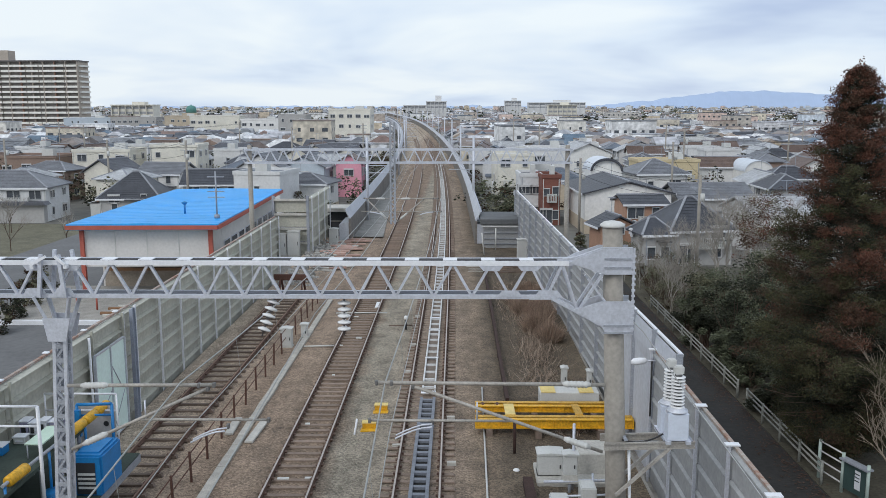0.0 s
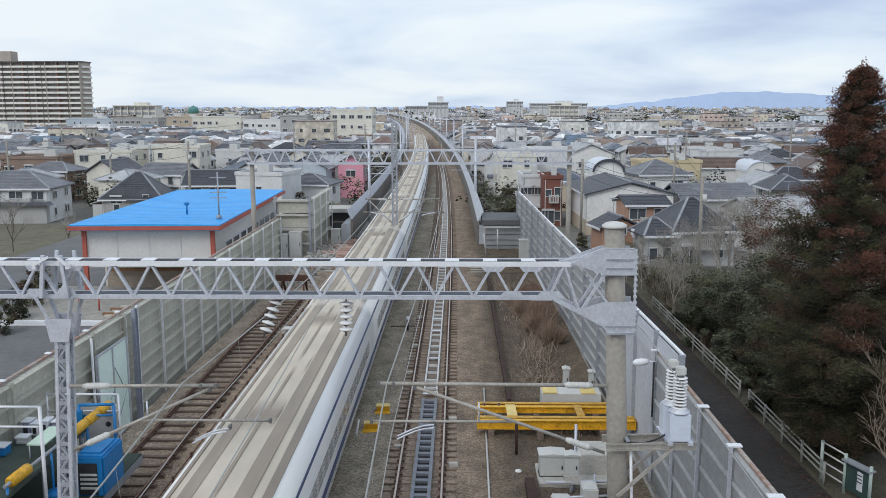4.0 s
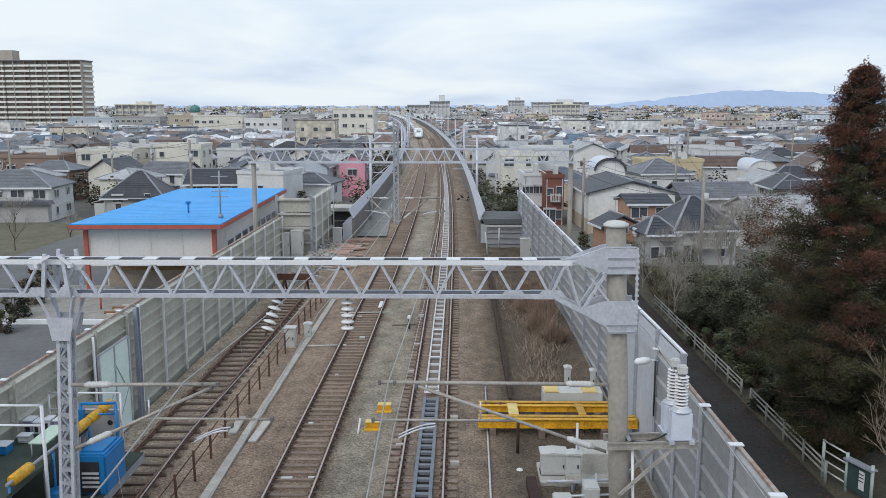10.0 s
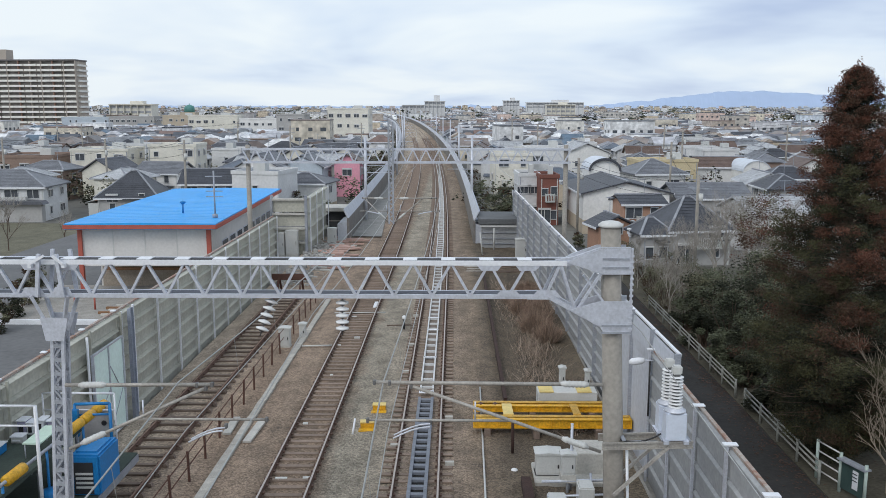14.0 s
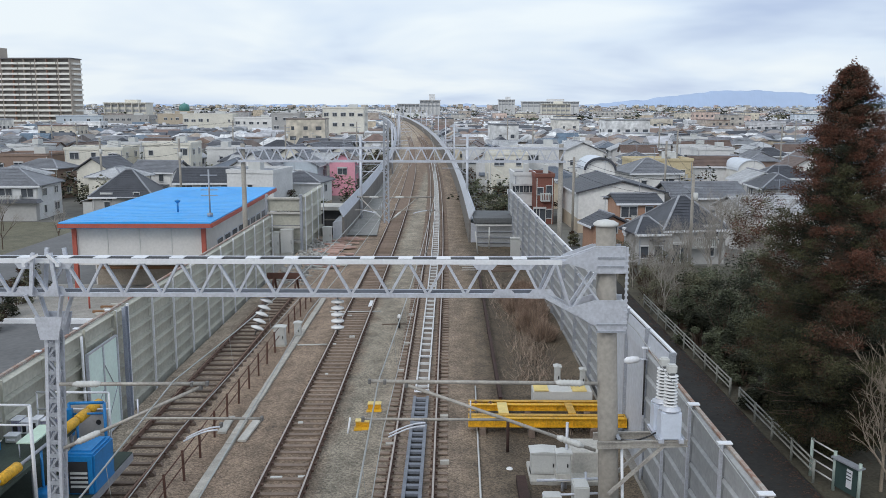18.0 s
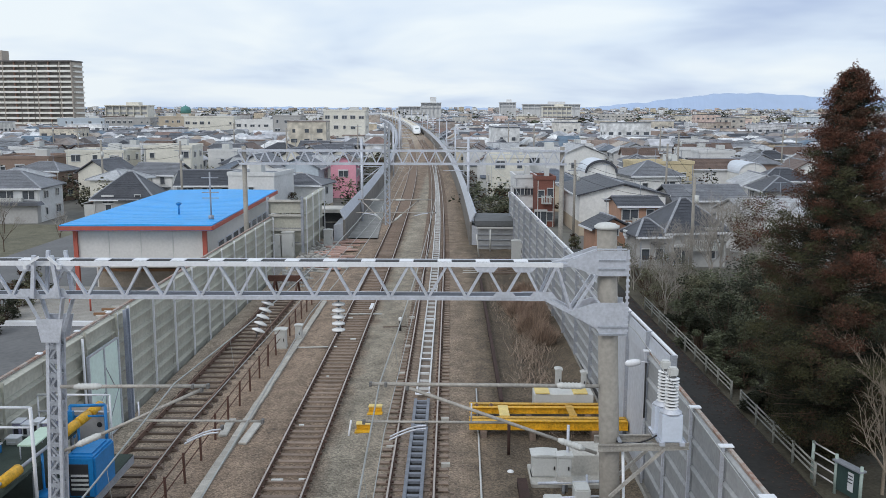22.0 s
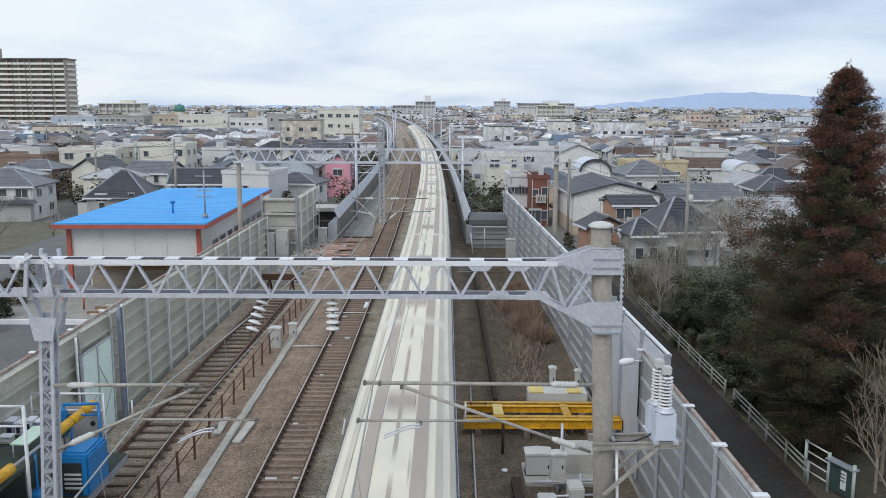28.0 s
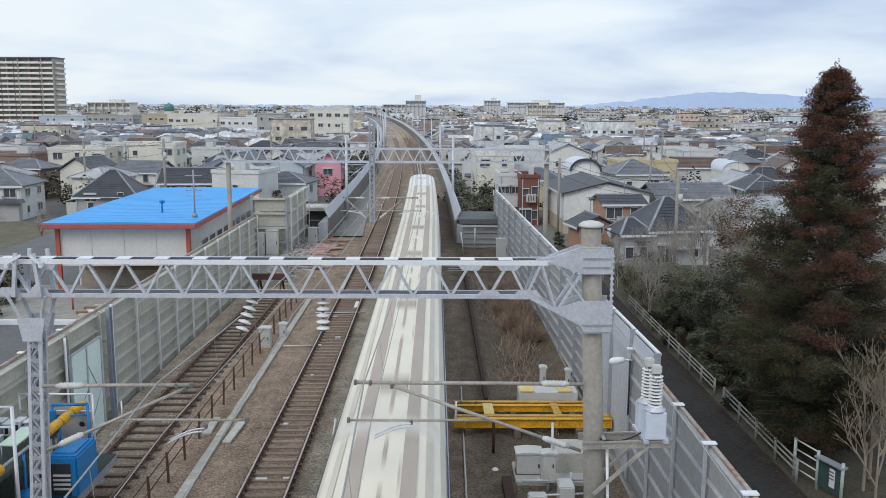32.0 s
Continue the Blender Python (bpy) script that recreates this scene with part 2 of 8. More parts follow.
def lathe(bm, prof, origin=(0, 0, 0), n=14, axis=None):
    """A turned body from (radius, height) pairs."""
    o = Vector(origin)
    turn = Vector((0, 0, 1)).rotation_difference(Vector(axis).normalized()) if axis else None
    rings = []
    for r, z in prof:
        ring = []
        for i in range(n):
            a = 2 * math.pi * i / n
            c = Vector((r * math.cos(a), r * math.sin(a), z))
            ring.append(bm.verts.new(o + (turn @ c if turn else c)))
        rings.append(ring)
    for a, b in zip(rings, rings[1:]):
        for i in range(n):
            f = bm.faces.new((a[i], a[(i + 1) % n], b[(i + 1) % n], b[i]))
            f.smooth = True
    bm.faces.new(rings[0][::-1])
    bm.faces.new(rings[-1])


def prism(bm, pts, y0, y1):
    """A closed outline in x and z, drawn out along y."""
    a = [bm.verts.new((x, y0, z)) for x, z in pts]
    b = [bm.verts.new((x, y1, z)) for x, z in pts]
    n = len(pts)
    bm.faces.new(a)
    bm.faces.new(b[::-1])
    for i in range(n):
        bm.faces.new((a[i], b[i], b[(i + 1) % n], a[(i + 1) % n]))


def mesh(name, bm, material, fix=True):
    if fix:
        bmesh.ops.recalc_face_normals(bm, faces=bm.faces)
    me = bpy.data.meshes.new(name)
    bm.to_mesh(me)
    bm.free()
    for m in material if isinstance(material, (list, tuple)) else [material]:
        me.materials.append(m)
    return me


def part(name, bm, material, parent=None, label=""):
    ob = new(name, bm if isinstance(bm, bpy.types.Mesh) else mesh(name, bm, material))
    if parent is not None:
        ob.parent = parent
    if label:
        ob["label"] = label
    return ob


def thing(name, label, category, group="", kind="", at=None):
    ob = new(name)
    if at is not None:
        ob.matrix_basis = at
    return tagged(ob, label, category, group, kind)


def raw(name, verts, faces, mats, index=None):
    """A mesh from number lists that a loop has filled."""
    me = bpy.data.meshes.new(name)
    me.from_pydata(verts, [], faces)
    for m in mats:
        me.materials.append(m)
    if index is not None:
        me.polygons.foreach_set("material_index", index)
    me.update()
    return me


# ---- the line: straight, then a long left-hand bend that climbs on to a viaduct ----
XL, XR, XS = -5.53, -1.27, -11.05
GROUND = -3.5
K = 1.188


def bend(y):
    k = min(1.0, max(0.0, (y - 180) / 420))
    return -max(0.0, y - 55) ** 2 / (7200 + 1600 * k * k * (3 - 2 * k))


def rise(y):
    if y < 130:
        return 0.0
    if y < 370:
        return 0.0021 * (y - 130) + 0.0000085 * (y - 130) ** 2
    if y < 800:
        return 0.99 + 0.0062 * (y - 370) + 0.000006 * (y - 370) ** 2
    return 2.6 + 2.165 * math.exp(-((y - 800) / 330) ** 2)


def on_line(x, y, z):
    return (x + bend(y), y, z + rise(y))


def heading(y):
    e = 0.5
    return math.degrees(math.atan2(-(bend(y + e) - bend(y - e)), 2 * e)), math.degrees(math.atan2(rise(y + e) - rise(y - e), 2 * e))


def stations(y0, y1, near=2.0, far=12.0):
    ys, y = [], y0
    while y < y1:
        ys.append(y)
        y += near if y < 120 else far
    return ys + [y1]


def sweep(bm, prof, y0, y1, closed=True, near=4.0, far=12.0):
    """An outline in x and z drawn out along the line."""
    rings = [[bm.verts.new(on_line(x, y, z)) for x, z in prof] for y in stations(y0, y1, near, far)]
    n = len(prof)
    for a, b in zip(rings, rings[1:]):
        for i in range(n if closed else n - 1):
            bm.faces.new((a[i], a[(i + 1) % n], b[(i + 1) % n], b[i]))
    if closed:
        bm.faces.new(rings[0])
        bm.faces.new(rings[-1][::-1])


def rail_profile(x):
    return [(x - 0.06, -0.17), (x + 0.06, -0.17), (x + 0.035, -0.04), (x + 0.035, 0), (x - 0.035, 0), (x - 0.035, -0.04)]


# ---- ground ----
def build_ground():
    me = raw("ground", *grid_sheet(), [mat("town_ground", (0.16, 0.155, 0.14), 0.95, 0.4, 0.05, fine=12)])
    tagged(new("ground", me), "flat grey-brown plain of yards and streets below the town", "ground", kind="structure")
    bm = bmesh.new()
    # bed of the line: crown of stones with shoulders, falling to the plain
    rings = []
    for y in stations(-460, 2420, 1.0, 10.0):
        row = []
        for i in range(61):
            x = -13.1 + i * 0.325
            if y > 84:
                x = -10.3 + i * 0.21
            z = -0.24
            for c in (XL, XR, XS):
                if abs(x - c) < 0.66:
                    z = -0.2
            z += 0.035 * noise.noise((x * 1.3, y * 1.3, 0)) + 0.03 * noise.noise((x * 4, y * 4, 5))
            if x > 2.6:
                z -= 0.10
            row.append(bm.verts.new(on_line(x, y, z)))
        rings.append(row)
    for a, b in zip(rings, rings[1:]):
        for i in range(60):
            f = bm.faces.new((a[i], a[i + 1], b[i + 1], b[i]))
            f.smooth = True
    part("ballast_bed", bm, M_BALLAST)
    bm = bmesh.new()
    sweep(bm, [(-13.3, -0.42), (6.55, -0.42), (8.2, -4.0), (-15.0, -4.0)], -460, 84)
    tagged(part("embankment", bm, M_CONC), "low concrete-edged embankment under the tracks", "embankment", kind="structure")
    tagged(bpy.data.objects["ballast_bed"], "rust-brown and grey crushed stone ballast under the tracks", "ballast", kind="structure")


def grid_sheet():
    verts, faces = [], []
    xs = [-4800, -2400, -1200, -600, -300, -150, -80, -40, -20, 0, 20, 40, 80, 150, 300, 600, 1200, 2400, 4800]
    ys = [-4800, -2000, -600, -100, 0, 20, 40, 60, 80, 100, 150, 200, 300, 500, 800, 1200, 1800, 2600, 3600, 4800]
    for y in ys:
        for x in xs:
            verts.append((x, y, GROUND))
    n = len(xs)
    for j in range(len(ys) - 1):
        for i in range(n - 1):
            faces.append((j * n + i, j * n + i + 1, (j + 1) * n + i + 1, (j + 1) * n + i))
    return verts, faces


def ballast_material():
    m = mat("ballast", (0.352, 0.304, 0.253), 0.95, 0.5, 1.2, bump=0.9, fine=14)
    nt = m.node_tree
    b = nt.nodes["Principled BSDF"]
    src = b.inputs["Base Color"].links[0].from_socket
    tc = nt.nodes.new("ShaderNodeTexCoord")
    # single stones
    vor = nt.nodes.new("ShaderNodeTexVoronoi")
    vor.inputs["Scale"].default_value = 17
    nt.links.new(tc.outputs["Object"], vor.inputs["Vector"])
    hs = nt.nodes.new("ShaderNodeHueSaturation")
    bw = nt.nodes.new("ShaderNodeSeparateColor")
    nt.links.new(vor.outputs["Color"], bw.inputs[0])
    mr = nt.nodes.new("ShaderNodeMapRange")
    mr.inputs[3].default_value, mr.inputs[4].default_value = 0.58, 1.42
    nt.links.new(bw.outputs[0], mr.inputs[0])
    nt.links.new(mr.outputs[0], hs.inputs["Value"])
    # rust-stained stone by some tracks, cleaner grey stone beside others
    sep = nt.nodes.new("ShaderNodeSeparateXYZ")
    nt.links.new(tc.outputs["Object"], sep.inputs[0])
    wob = nt.nodes.new("ShaderNodeTexNoise")
    wob.inputs["Scale"].default_value = 0.5
    wob.inputs["Detail"].default_value = 5
    nt.links.new(tc.outputs["Object"], wob.inputs["Vector"])
    ma = nt.nodes.new("ShaderNodeMath")
    ma.operation = "MULTIPLY_ADD"
    ma.inputs[1].default_value = 1.6
    nt.links.new(wob.outputs[0], ma.inputs[0])
    nt.links.new(sep.outputs[0], ma.inputs[2])
    mx = nt.nodes.new("ShaderNodeMapRange")
    mx.inputs[1].default_value, mx.inputs[2].default_value = -12.3, 6.8
    nt.links.new(ma.outputs[0], mx.inputs[0])
    ramp = nt.nodes.new("ShaderNodeValToRGB")
    cr = ramp.color_ramp
    stops = ((0.0, (1.3, 1.22, 1.12)), (0.12, (1.1, 0.98, 0.88)), (0.22, (0.88, 0.74, 0.64)), (0.33, (0.86, 0.74, 0.65)), (0.37, (0.66, 0.55, 0.47)), (0.43, (0.66, 0.55, 0.47)), (0.47, (0.92, 0.93, 0.87)), (0.55, (0.90, 0.88, 0.82)), (0.61, (0.74, 0.63, 0.55)), (0.67, (0.84, 0.74, 0.66)), (0.755, (0.62, 0.54, 0.46)), (0.79, (0.40, 0.355, 0.30)), (0.9, (0.34, 0.30, 0.25)), (1.0, (0.46, 0.41, 0.34)))
    cr.elements[0].color = (*stops[0][1], 1)
    cr.elements[1].color = (*stops[-1][1], 1)
    for p, c in stops[1:-1]:
        e = cr.elements.new(p)
        e.color = (*c, 1)
    nt.links.new(mx.outputs[0], ramp.inputs[0])
    mul = nt.nodes.new("ShaderNodeMix")
    mul.data_type, mul.blend_type = "RGBA", "MULTIPLY"
    mul.inputs[0].default_value = 1
    nt.links.new(src, mul.inputs[6])
    nt.links.new(ramp.outputs[0], mul.inputs[7])
    # long oily and dusty patches drawn out along the rails
    mp = nt.nodes.new("ShaderNodeMapping")
    mp.inputs["Scale"].default_value = (0.9, 0.16, 1.0)
    nt.links.new(tc.outputs["Object"], mp.inputs["Vector"])
    pat = nt.nodes.new("ShaderNodeTexNoise")
    pat.inputs["Scale"].default_value = 1.0
    pat.inputs["Detail"].default_value = 6
    pat.inputs["Roughness"].default_value = 0.65
    nt.links.new(mp.outputs[0], pat.inputs["Vector"])
    pr = nt.nodes.new("ShaderNodeMapRange")
    pr.inputs[1].default_value, pr.inputs[2].default_value = 0.3, 0.7
    pr.inputs[3].default_value, pr.inputs[4].default_value = 0.72, 1.22
    nt.links.new(pat.outputs[0], pr.inputs[0])
    h2 = nt.nodes.new("ShaderNodeHueSaturation")
    nt.links.new(pr.outputs[0], h2.inputs["Value"])
    nt.links.new(mul.outputs[2], h2.inputs["Color"])
    nt.links.new(h2.outputs[0], hs.inputs["Color"])
    nt.links.new(hs.outputs[0], b.inputs["Base Color"])
    return m


M_BALLAST = ballast_material()
build_ground()


# ---- tracks ----
def build_track(name, x, label, y0, y1, sleeper_mat, sleeper_z, half, heads=True, near_end=104.0, wide=0.10, pitch=0.58):
    t = thing(name, label, "railway track", kind="structure")
    for s in (-0.75, 0.75):
        bm = bmesh.new()
        sweep(bm, rail_profile(x + s), y0, y1)
        r = part("rail", bm, M_RAIL, t)
        bm = bmesh.new()
        sweep(bm, [(x + s - 0.034, 0.0), (x + s + 0.034, 0.0), (x + s + 0.03, 0.006), (x + s - 0.03, 0.006)], y0, y1)
        # unworn rusty heads: light on the rail top put into a lighter rust
        part("rail_head", bm, M_RAILTOP if heads else mat("rusty_head_lit", (0.27, 0.17, 0.125), 0.8, 0.3, 4.0), r, "worn bright running surface" if heads else "")
    bm = bmesh.new()
    prism(bm, [(-half, -0.22), (half, -0.22), (half - 0.05, sleeper_z), (0.45, sleeper_z - 0.02), (-0.45, sleeper_z - 0.02), (-half + 0.05, sleeper_z)], -wide, wide)
    me = mesh("sleeper", bm, sleeper_mat)
    bm = bmesh.new()
    bm_far = bmesh.new()
    y = max(y0, -6.0) + 0.3
    while y < min(y1, 330):
        if y < near_end:
            s = part("sleeper", me, None, t)
            s.matrix_basis = Matrix.Translation(on_line(x, y, random.uniform(-0.012, 0.004))) @ pose(0, 0, 0, 0, 0, heading(y)[0] + random.uniform(-0.5, 0.5))
            for c in (-0.75, 0.75):
                box(bm, x + c + bend(y) - 0.13, x + c + bend(y) + 0.13, y - 0.06, y + 0.06, sleeper_z - 0.02, sleeper_z + 0.045)
        else:
            c = on_line(x, y, 0)
            box(bm_far, c[0] - half, c[0] + half, y - 0.12, y + 0.12, c[2] - 0.2, c[2] + sleeper_z)
        y += pitch
    part("rail_fastenings", bm, M_RAIL, t)["kind"] = "stuff"
    if y1 > near_end:
        part("far_sleepers", bm_far, sleeper_mat, t)["kind"] = "stuff"
    else:
        bm_far.free()
    return t


build_track("track_outbound", XL, "main-line track with rusty rails on concrete sleepers", -460, 2420, M_SLEEPER, -0.13, 0.72)
build_track("track_inbound", XR, "main-line track with sleepers sunk in brown ballast", -460, 2420, M_SLEEPER, -0.165, 1.25)
build_track("siding_track", XS, "disused siding with rust-brown rails and dark sleepers", 24.0, 58.0, M_SLEEPER_OLD, -0.10, 1.0, heads=False, wide=0.085, pitch=0.8)


# ---- trains ----
M_TRAIN = mat("train_white", (0.80, 0.80, 0.79), 0.32, 0.05, 0.8)
M_TRAINROOF = mat("train_roof_cream", (0.80, 0.745, 0.62), 0.5, 0.14, 0.7)
M_TRAINROOF_D = mat("train_roof_soiled", (0.60, 0.53, 0.43), 0.6, 0.3, 0.6)
M_BAND = mat("roof_band_grey", (0.46, 0.39, 0.33), 0.6, 0.2, 0.8)
M_BAND_D = mat("roof_band_dark", (0.33, 0.275, 0.22), 0.6, 0.3, 0.6)
M_STRIPE = mat("stripe_blue", (0.018, 0.05, 0.15), 0.35, 0.08, 1.0)
# windscreen base lightened to grey-teal: reflected sky put into the colour
M_SHIELD = mat("windscreen", (0.17, 0.24, 0.25), 0.06, 0.1, 1.0)
SECTION = [(1.40, 0.28), (1.62, 0.75), (1.68, 1.5), (1.68, 2.3), (1.62, 2.85), (1.42, 3.25), (1.05, 3.47), (0.5, 3.58)]


def outline():
    return [(-x, z) for x, z in SECTION] + [(x, z) for x, z in SECTION[::-1]]


def loft(bm, rings, cap_first=True, cap_last=True):
    vs = [[bm.verts.new(p) for p in r] for r in rings]
    n = len(vs[0])
    for a, b in zip(vs, vs[1:]):
        for i in range(n):
            f = bm.faces.new((a[i], a[(i + 1) % n], b[(i + 1) % n], b[i]))
            f.smooth = True
    if cap_first:
        bm.faces.new(vs[0])
    if cap_last:
        bm.faces.new(vs[-1][::-1])


def nose_ring(u):
    """The cross-section u of the way (0 to 1) from the tip of the nose to the full body."""
    top = 1.0 + 2.6 * (0.22 * u ** 0.45 + 0.78 * (3 * u ** 2 - 2 * u ** 3) ** 0.9)
    wide = 1.68 * (0.60 + 0.40 * min(1, u * 2.6) ** 0.42)
    low = 0.28 + 0.10 * (1 - u) ** 2
    ring = []
    for x, z in outline():
        h = (z - 0.28) / 3.3
        zz = low + h * (top - low)
        squash = 1 - 0.30 * (1 - u) * max(0, h - 0.35)
        ring.append((x / 1.68 * wide * squash, zz))
    return ring


def build_car(lead, soiled):
    """A carriage 25 m long about its middle; a driving carriage has its nose towards +y."""
    ob = thing("train_car", "", "train carriage")
    roof_m, band_m = (M_TRAINROOF_D, M_BAND_D) if soiled else (M_TRAINROOF, M_BAND)
    if lead and not soiled:
        roof_m, band_m = M_TRAIN, mat("roof_band_pale", (0.62, 0.59, 0.55), 0.5, 0.15, 0.8)
    ya, yb = -12.35, (2.9 if lead else 12.35)
    bm = bmesh.new()
    rings = [[(x, ya, z) for x, z in outline()], [(x, yb, z) for x, z in outline()]]
    if lead:
        for u in (0.97, 0.9, 0.82, 0.74, 0.66, 0.58, 0.5, 0.42, 0.34, 0.26, 0.18, 0.11, 0.07, 0.04, 0.02, 0.008, 0.0):
            y = 2.9 + (1 - u) * 10.4
            rings.append([(x, y, z) for x, z in nose_ring(u)])
        rings.append([(x * 0.82, 13.42, 0.45 + (z - 0.38) * 0.65) for x, z in nose_ring(0.0)])
    loft(bm, rings)
    body = part("body", bm, M_TRAIN, ob)
    ye = 2.6 if lead else 12.3
    bm = bmesh.new()
    if soiled:
        ring = [(-1.22, 3.385), (-1.05, 3.48), (-0.5, 3.592), (0.5, 3.592), (1.05, 3.48), (1.22, 3.385), (1.0, 3.4), (0, 3.5), (-1.0, 3.4)]
    else:
        ring = [(-1.56, 3.02), (-1.42, 3.258), (-1.05, 3.48), (-0.5, 3.592), (0.5, 3.592), (1.05, 3.48), (1.42, 3.258), (1.56, 3.02), (1.4, 3.2), (1.0, 3.4), (0, 3.5), (-1.0, 3.4), (-1.4, 3.2)]
    prism(bm, ring, ya + 0.05, ye)
    part("roof", bm, roof_m, ob, "soiled grey-brown roof" if soiled else "cream roof panels")
    for s in (-1, 1):
        bm = bmesh.new()
        prism(bm, [(s * 0.48, 3.585), (s * 0.84, 3.532), (s * 0.84, 3.562), (s * 0.48, 3.612)], ya + 0.3, ye - 0.3)
        part("roof_walkway", bm, band_m, ob)
        bm = bmesh.new()
        prism(bm, [(s * 1.675, 1.12), (s * 1.692, 1.12), (s * 1.692, 1.34), (s * 1.675, 1.34)], ya + 0.02, ye)
        part("stripe", bm, M_STRIPE, ob, "dark blue waistline stripe")
        bm = bmesh.new()
        y = ya + 2.0
        while y < ye - 2.2:
            prism(bm, [(s * 1.66, 1.75), (s * 1.69, 1.75), (s * 1.685, 2.3), (s * 1.66, 2.3)], y, y + 0.62)
            y += 1.04
        part("window_band", bm, M_GLASSDARK, ob)["kind"] = "stuff"
        bm = bmesh.new()
        prism(bm, [(s * 1.61, 2.86), (s * 1.632, 2.86), (s * 1.612, 2.93), (s * 1.59, 2.93)], ya + 0.02, ye)
        part("upper_stripe", bm, M_STRIPE, ob, "thin blue stripe under the roof edge")
        bm = bmesh.new()
        prism(bm, [(s * 1.585, 0.62), (s * 1.60, 0.62), (s * 1.66, 0.95), (s * 1.64, 0.95)], ya + 0.05, ye)
        part("skirt", bm, mat("skirt_grey", (0.50, 0.48, 0.45), 0.5, 0.15, 0.8), ob)
        bm = bmesh.new()
        prism(bm, [(s * 1.07, 3.47), (s * 1.24, 3.36), (s * 1.24, 3.39), (s * 1.07, 3.50)], ya + 0.4, ye - 0.5)
        part("roof_gutter", bm, mat("roof_gutter_beige", (0.64, 0.59, 0.50), 0.6, 0.2, 0.8) if not soiled else band_m, ob)
    bm = bmesh.new()
    box(bm, -0.045, 0.045, ya + 1, ye - 1, 3.59, 3.625)
    part("roof_cable", bm, band_m, ob)
    # boxes on the roof
    for k, y in enumerate((-8.5, -3.0, 1.0) if lead else (-9.0, -2.5, 2.5, 9.0)):
        bm = bmesh.new()
        v = box(bm, -0.42, 0.42, y - 0.7, y + 0.7, 3.56, 3.66)
        bmesh.ops.bevel(bm, geom=bm.edges[:], offset=0.03, segments=1, affect="EDGES")
        part("roof_cover", bm, band_m if k % 2 else roof_m, ob)
    for y in (-8.75, 8.75 if not lead else 6.5):
        bm = bmesh.new()
        box(bm, -1.0, 1.0, y - 1.7, y + 1.7, 0.25, 0.6)
        bg = part("bogie", bm, M_BLACK, ob)
        for dy in (-1.25, 1.25):
            bm = bmesh.new()
            tube(bm, (-0.80, y + dy, 0.436), (0.80, y + dy, 0.436), 0.43, n=16)
            part("wheelset", bm, M_RAIL, bg)
    bm = bmesh.new()
    prism(bm, [(-1.3, 0.5), (1.3, 0.5), (1.45, 1.2), (1.45, 2.6), (1.1, 3.2), (-1.1, 3.2), (-1.45, 2.6), (-1.45, 1.2)], ya - 0.16, ya)
    part("gangway", bm, M_BLACK, ob)
    if lead:
        def skin(x, y):
            u = 1 - (y - 2.9) / 10.4
            r = nose_ring(u)
            n = len(SECTION)
            right = r[n:][::-1]
            pts = sorted(right, key=lambda p: p[0])
            best = max(p[1] for p in right)
            upper = [p for p in right if p[1] > 0.5 * best]
            upper.sort(key=lambda p: -p[0])
            for a, b in zip(upper, upper[1:]):
                if b[0] <= abs(x) <= a[0]:
                    k = (a[0] - abs(x)) / max(1e-6, a[0] - b[0])
                    return a[1] + k * (b[1] - a[1])
            return best
        bm = bmesh.new()
        rows = []
        for j in range(7):
            y = 7.5 + j * 0.24
            w = 0.70 + 0.12 * math.sin(j / 6 * math.pi) - 0.06 * j / 6
            rows.append([bm.verts.new((w * i / 5, y - (0.16 if j == 0 else 0) * (1 - abs(i) / 5), skin(w * i / 5, y) + 0.025)) for i in range(-5, 6)])
        for a, b in zip(rows, rows[1:]):
            for i in range(10):
                f = bm.faces.new((a[i], a[i + 1], b[i + 1], b[i]))
                f.smooth = True
        bmesh.ops.solidify(bm, geom=bm.faces[:], thickness=-0.05)
        part("windscreen", bm, M_SHIELD, ob, "curved dark windscreen")
        for s in (-1, 1):
            bm = bmesh.new()
            for j in range(4):
                y = 11.0 + j * 0.2
                bar(bm, (s * 0.88, y, skin(0.88, y) + 0.005), (s * 1.0, y + 0.05, skin(1.0, y) + 0.005), 0.2, 0.05)
            part("headlight", bm, mat("lamp_pink", (0.55, 0.42, 0.43), 0.2, 0.1, 2.0), ob, "slanted headlight cover")
            bm = bmesh.new()
            prism(bm, [(s * 1.60, 2.25), (s * 1.70, 2.25), (s * 1.69, 2.55), (s * 1.60, 2.55)], 2.95, 3.7)
            part("cab_side_window", bm, M_GLASSDARK, ob)
            bm = bmesh.new()
            prism(bm, [(s * 1.6, 0.7), (s * 1.697, 0.7), (s * 1.697, 2.5), (s * 1.6, 2.5)], 0.2, 1.0)
            part("crew_door", bm, M_PANELWHITE, ob)
    return ob


def pantograph(car, y, m):
    for s in (-1, 1):
        part("pantograph_fairing", bm_fair(y, s), M_TRAINROOF, car, "wedge fairing beside the current collector")
    bm = bmesh.new()
    for s in (-1, 1):
        tube(bm, (s * 0.5, y - 0.5, 3.62), (s * 0.5, y - 0.5, 3.85), 0.07)
    tube(bm, (0, y - 0.5, 3.85), (0, y + 0.7, 4.35), 0.05)
    tube(bm, (0, y + 0.7, 4.35), (0, y - 0.1, 4.7), 0.035)
    tube(bm, (-0.85, y - 0.1, 4.7), (0.85, y - 0.1, 4.7), 0.04)
    part("pantograph", bm, m, car)


def bm_fair(y, s):
    bm = bmesh.new()
    prism(bm, [(s * 1.25, 3.3), (s * 1.38, 3.2), (s * 1.30, 4.1), (s * 1.22, 4.1)], y - 2.2, y + 2.2)
    return bm


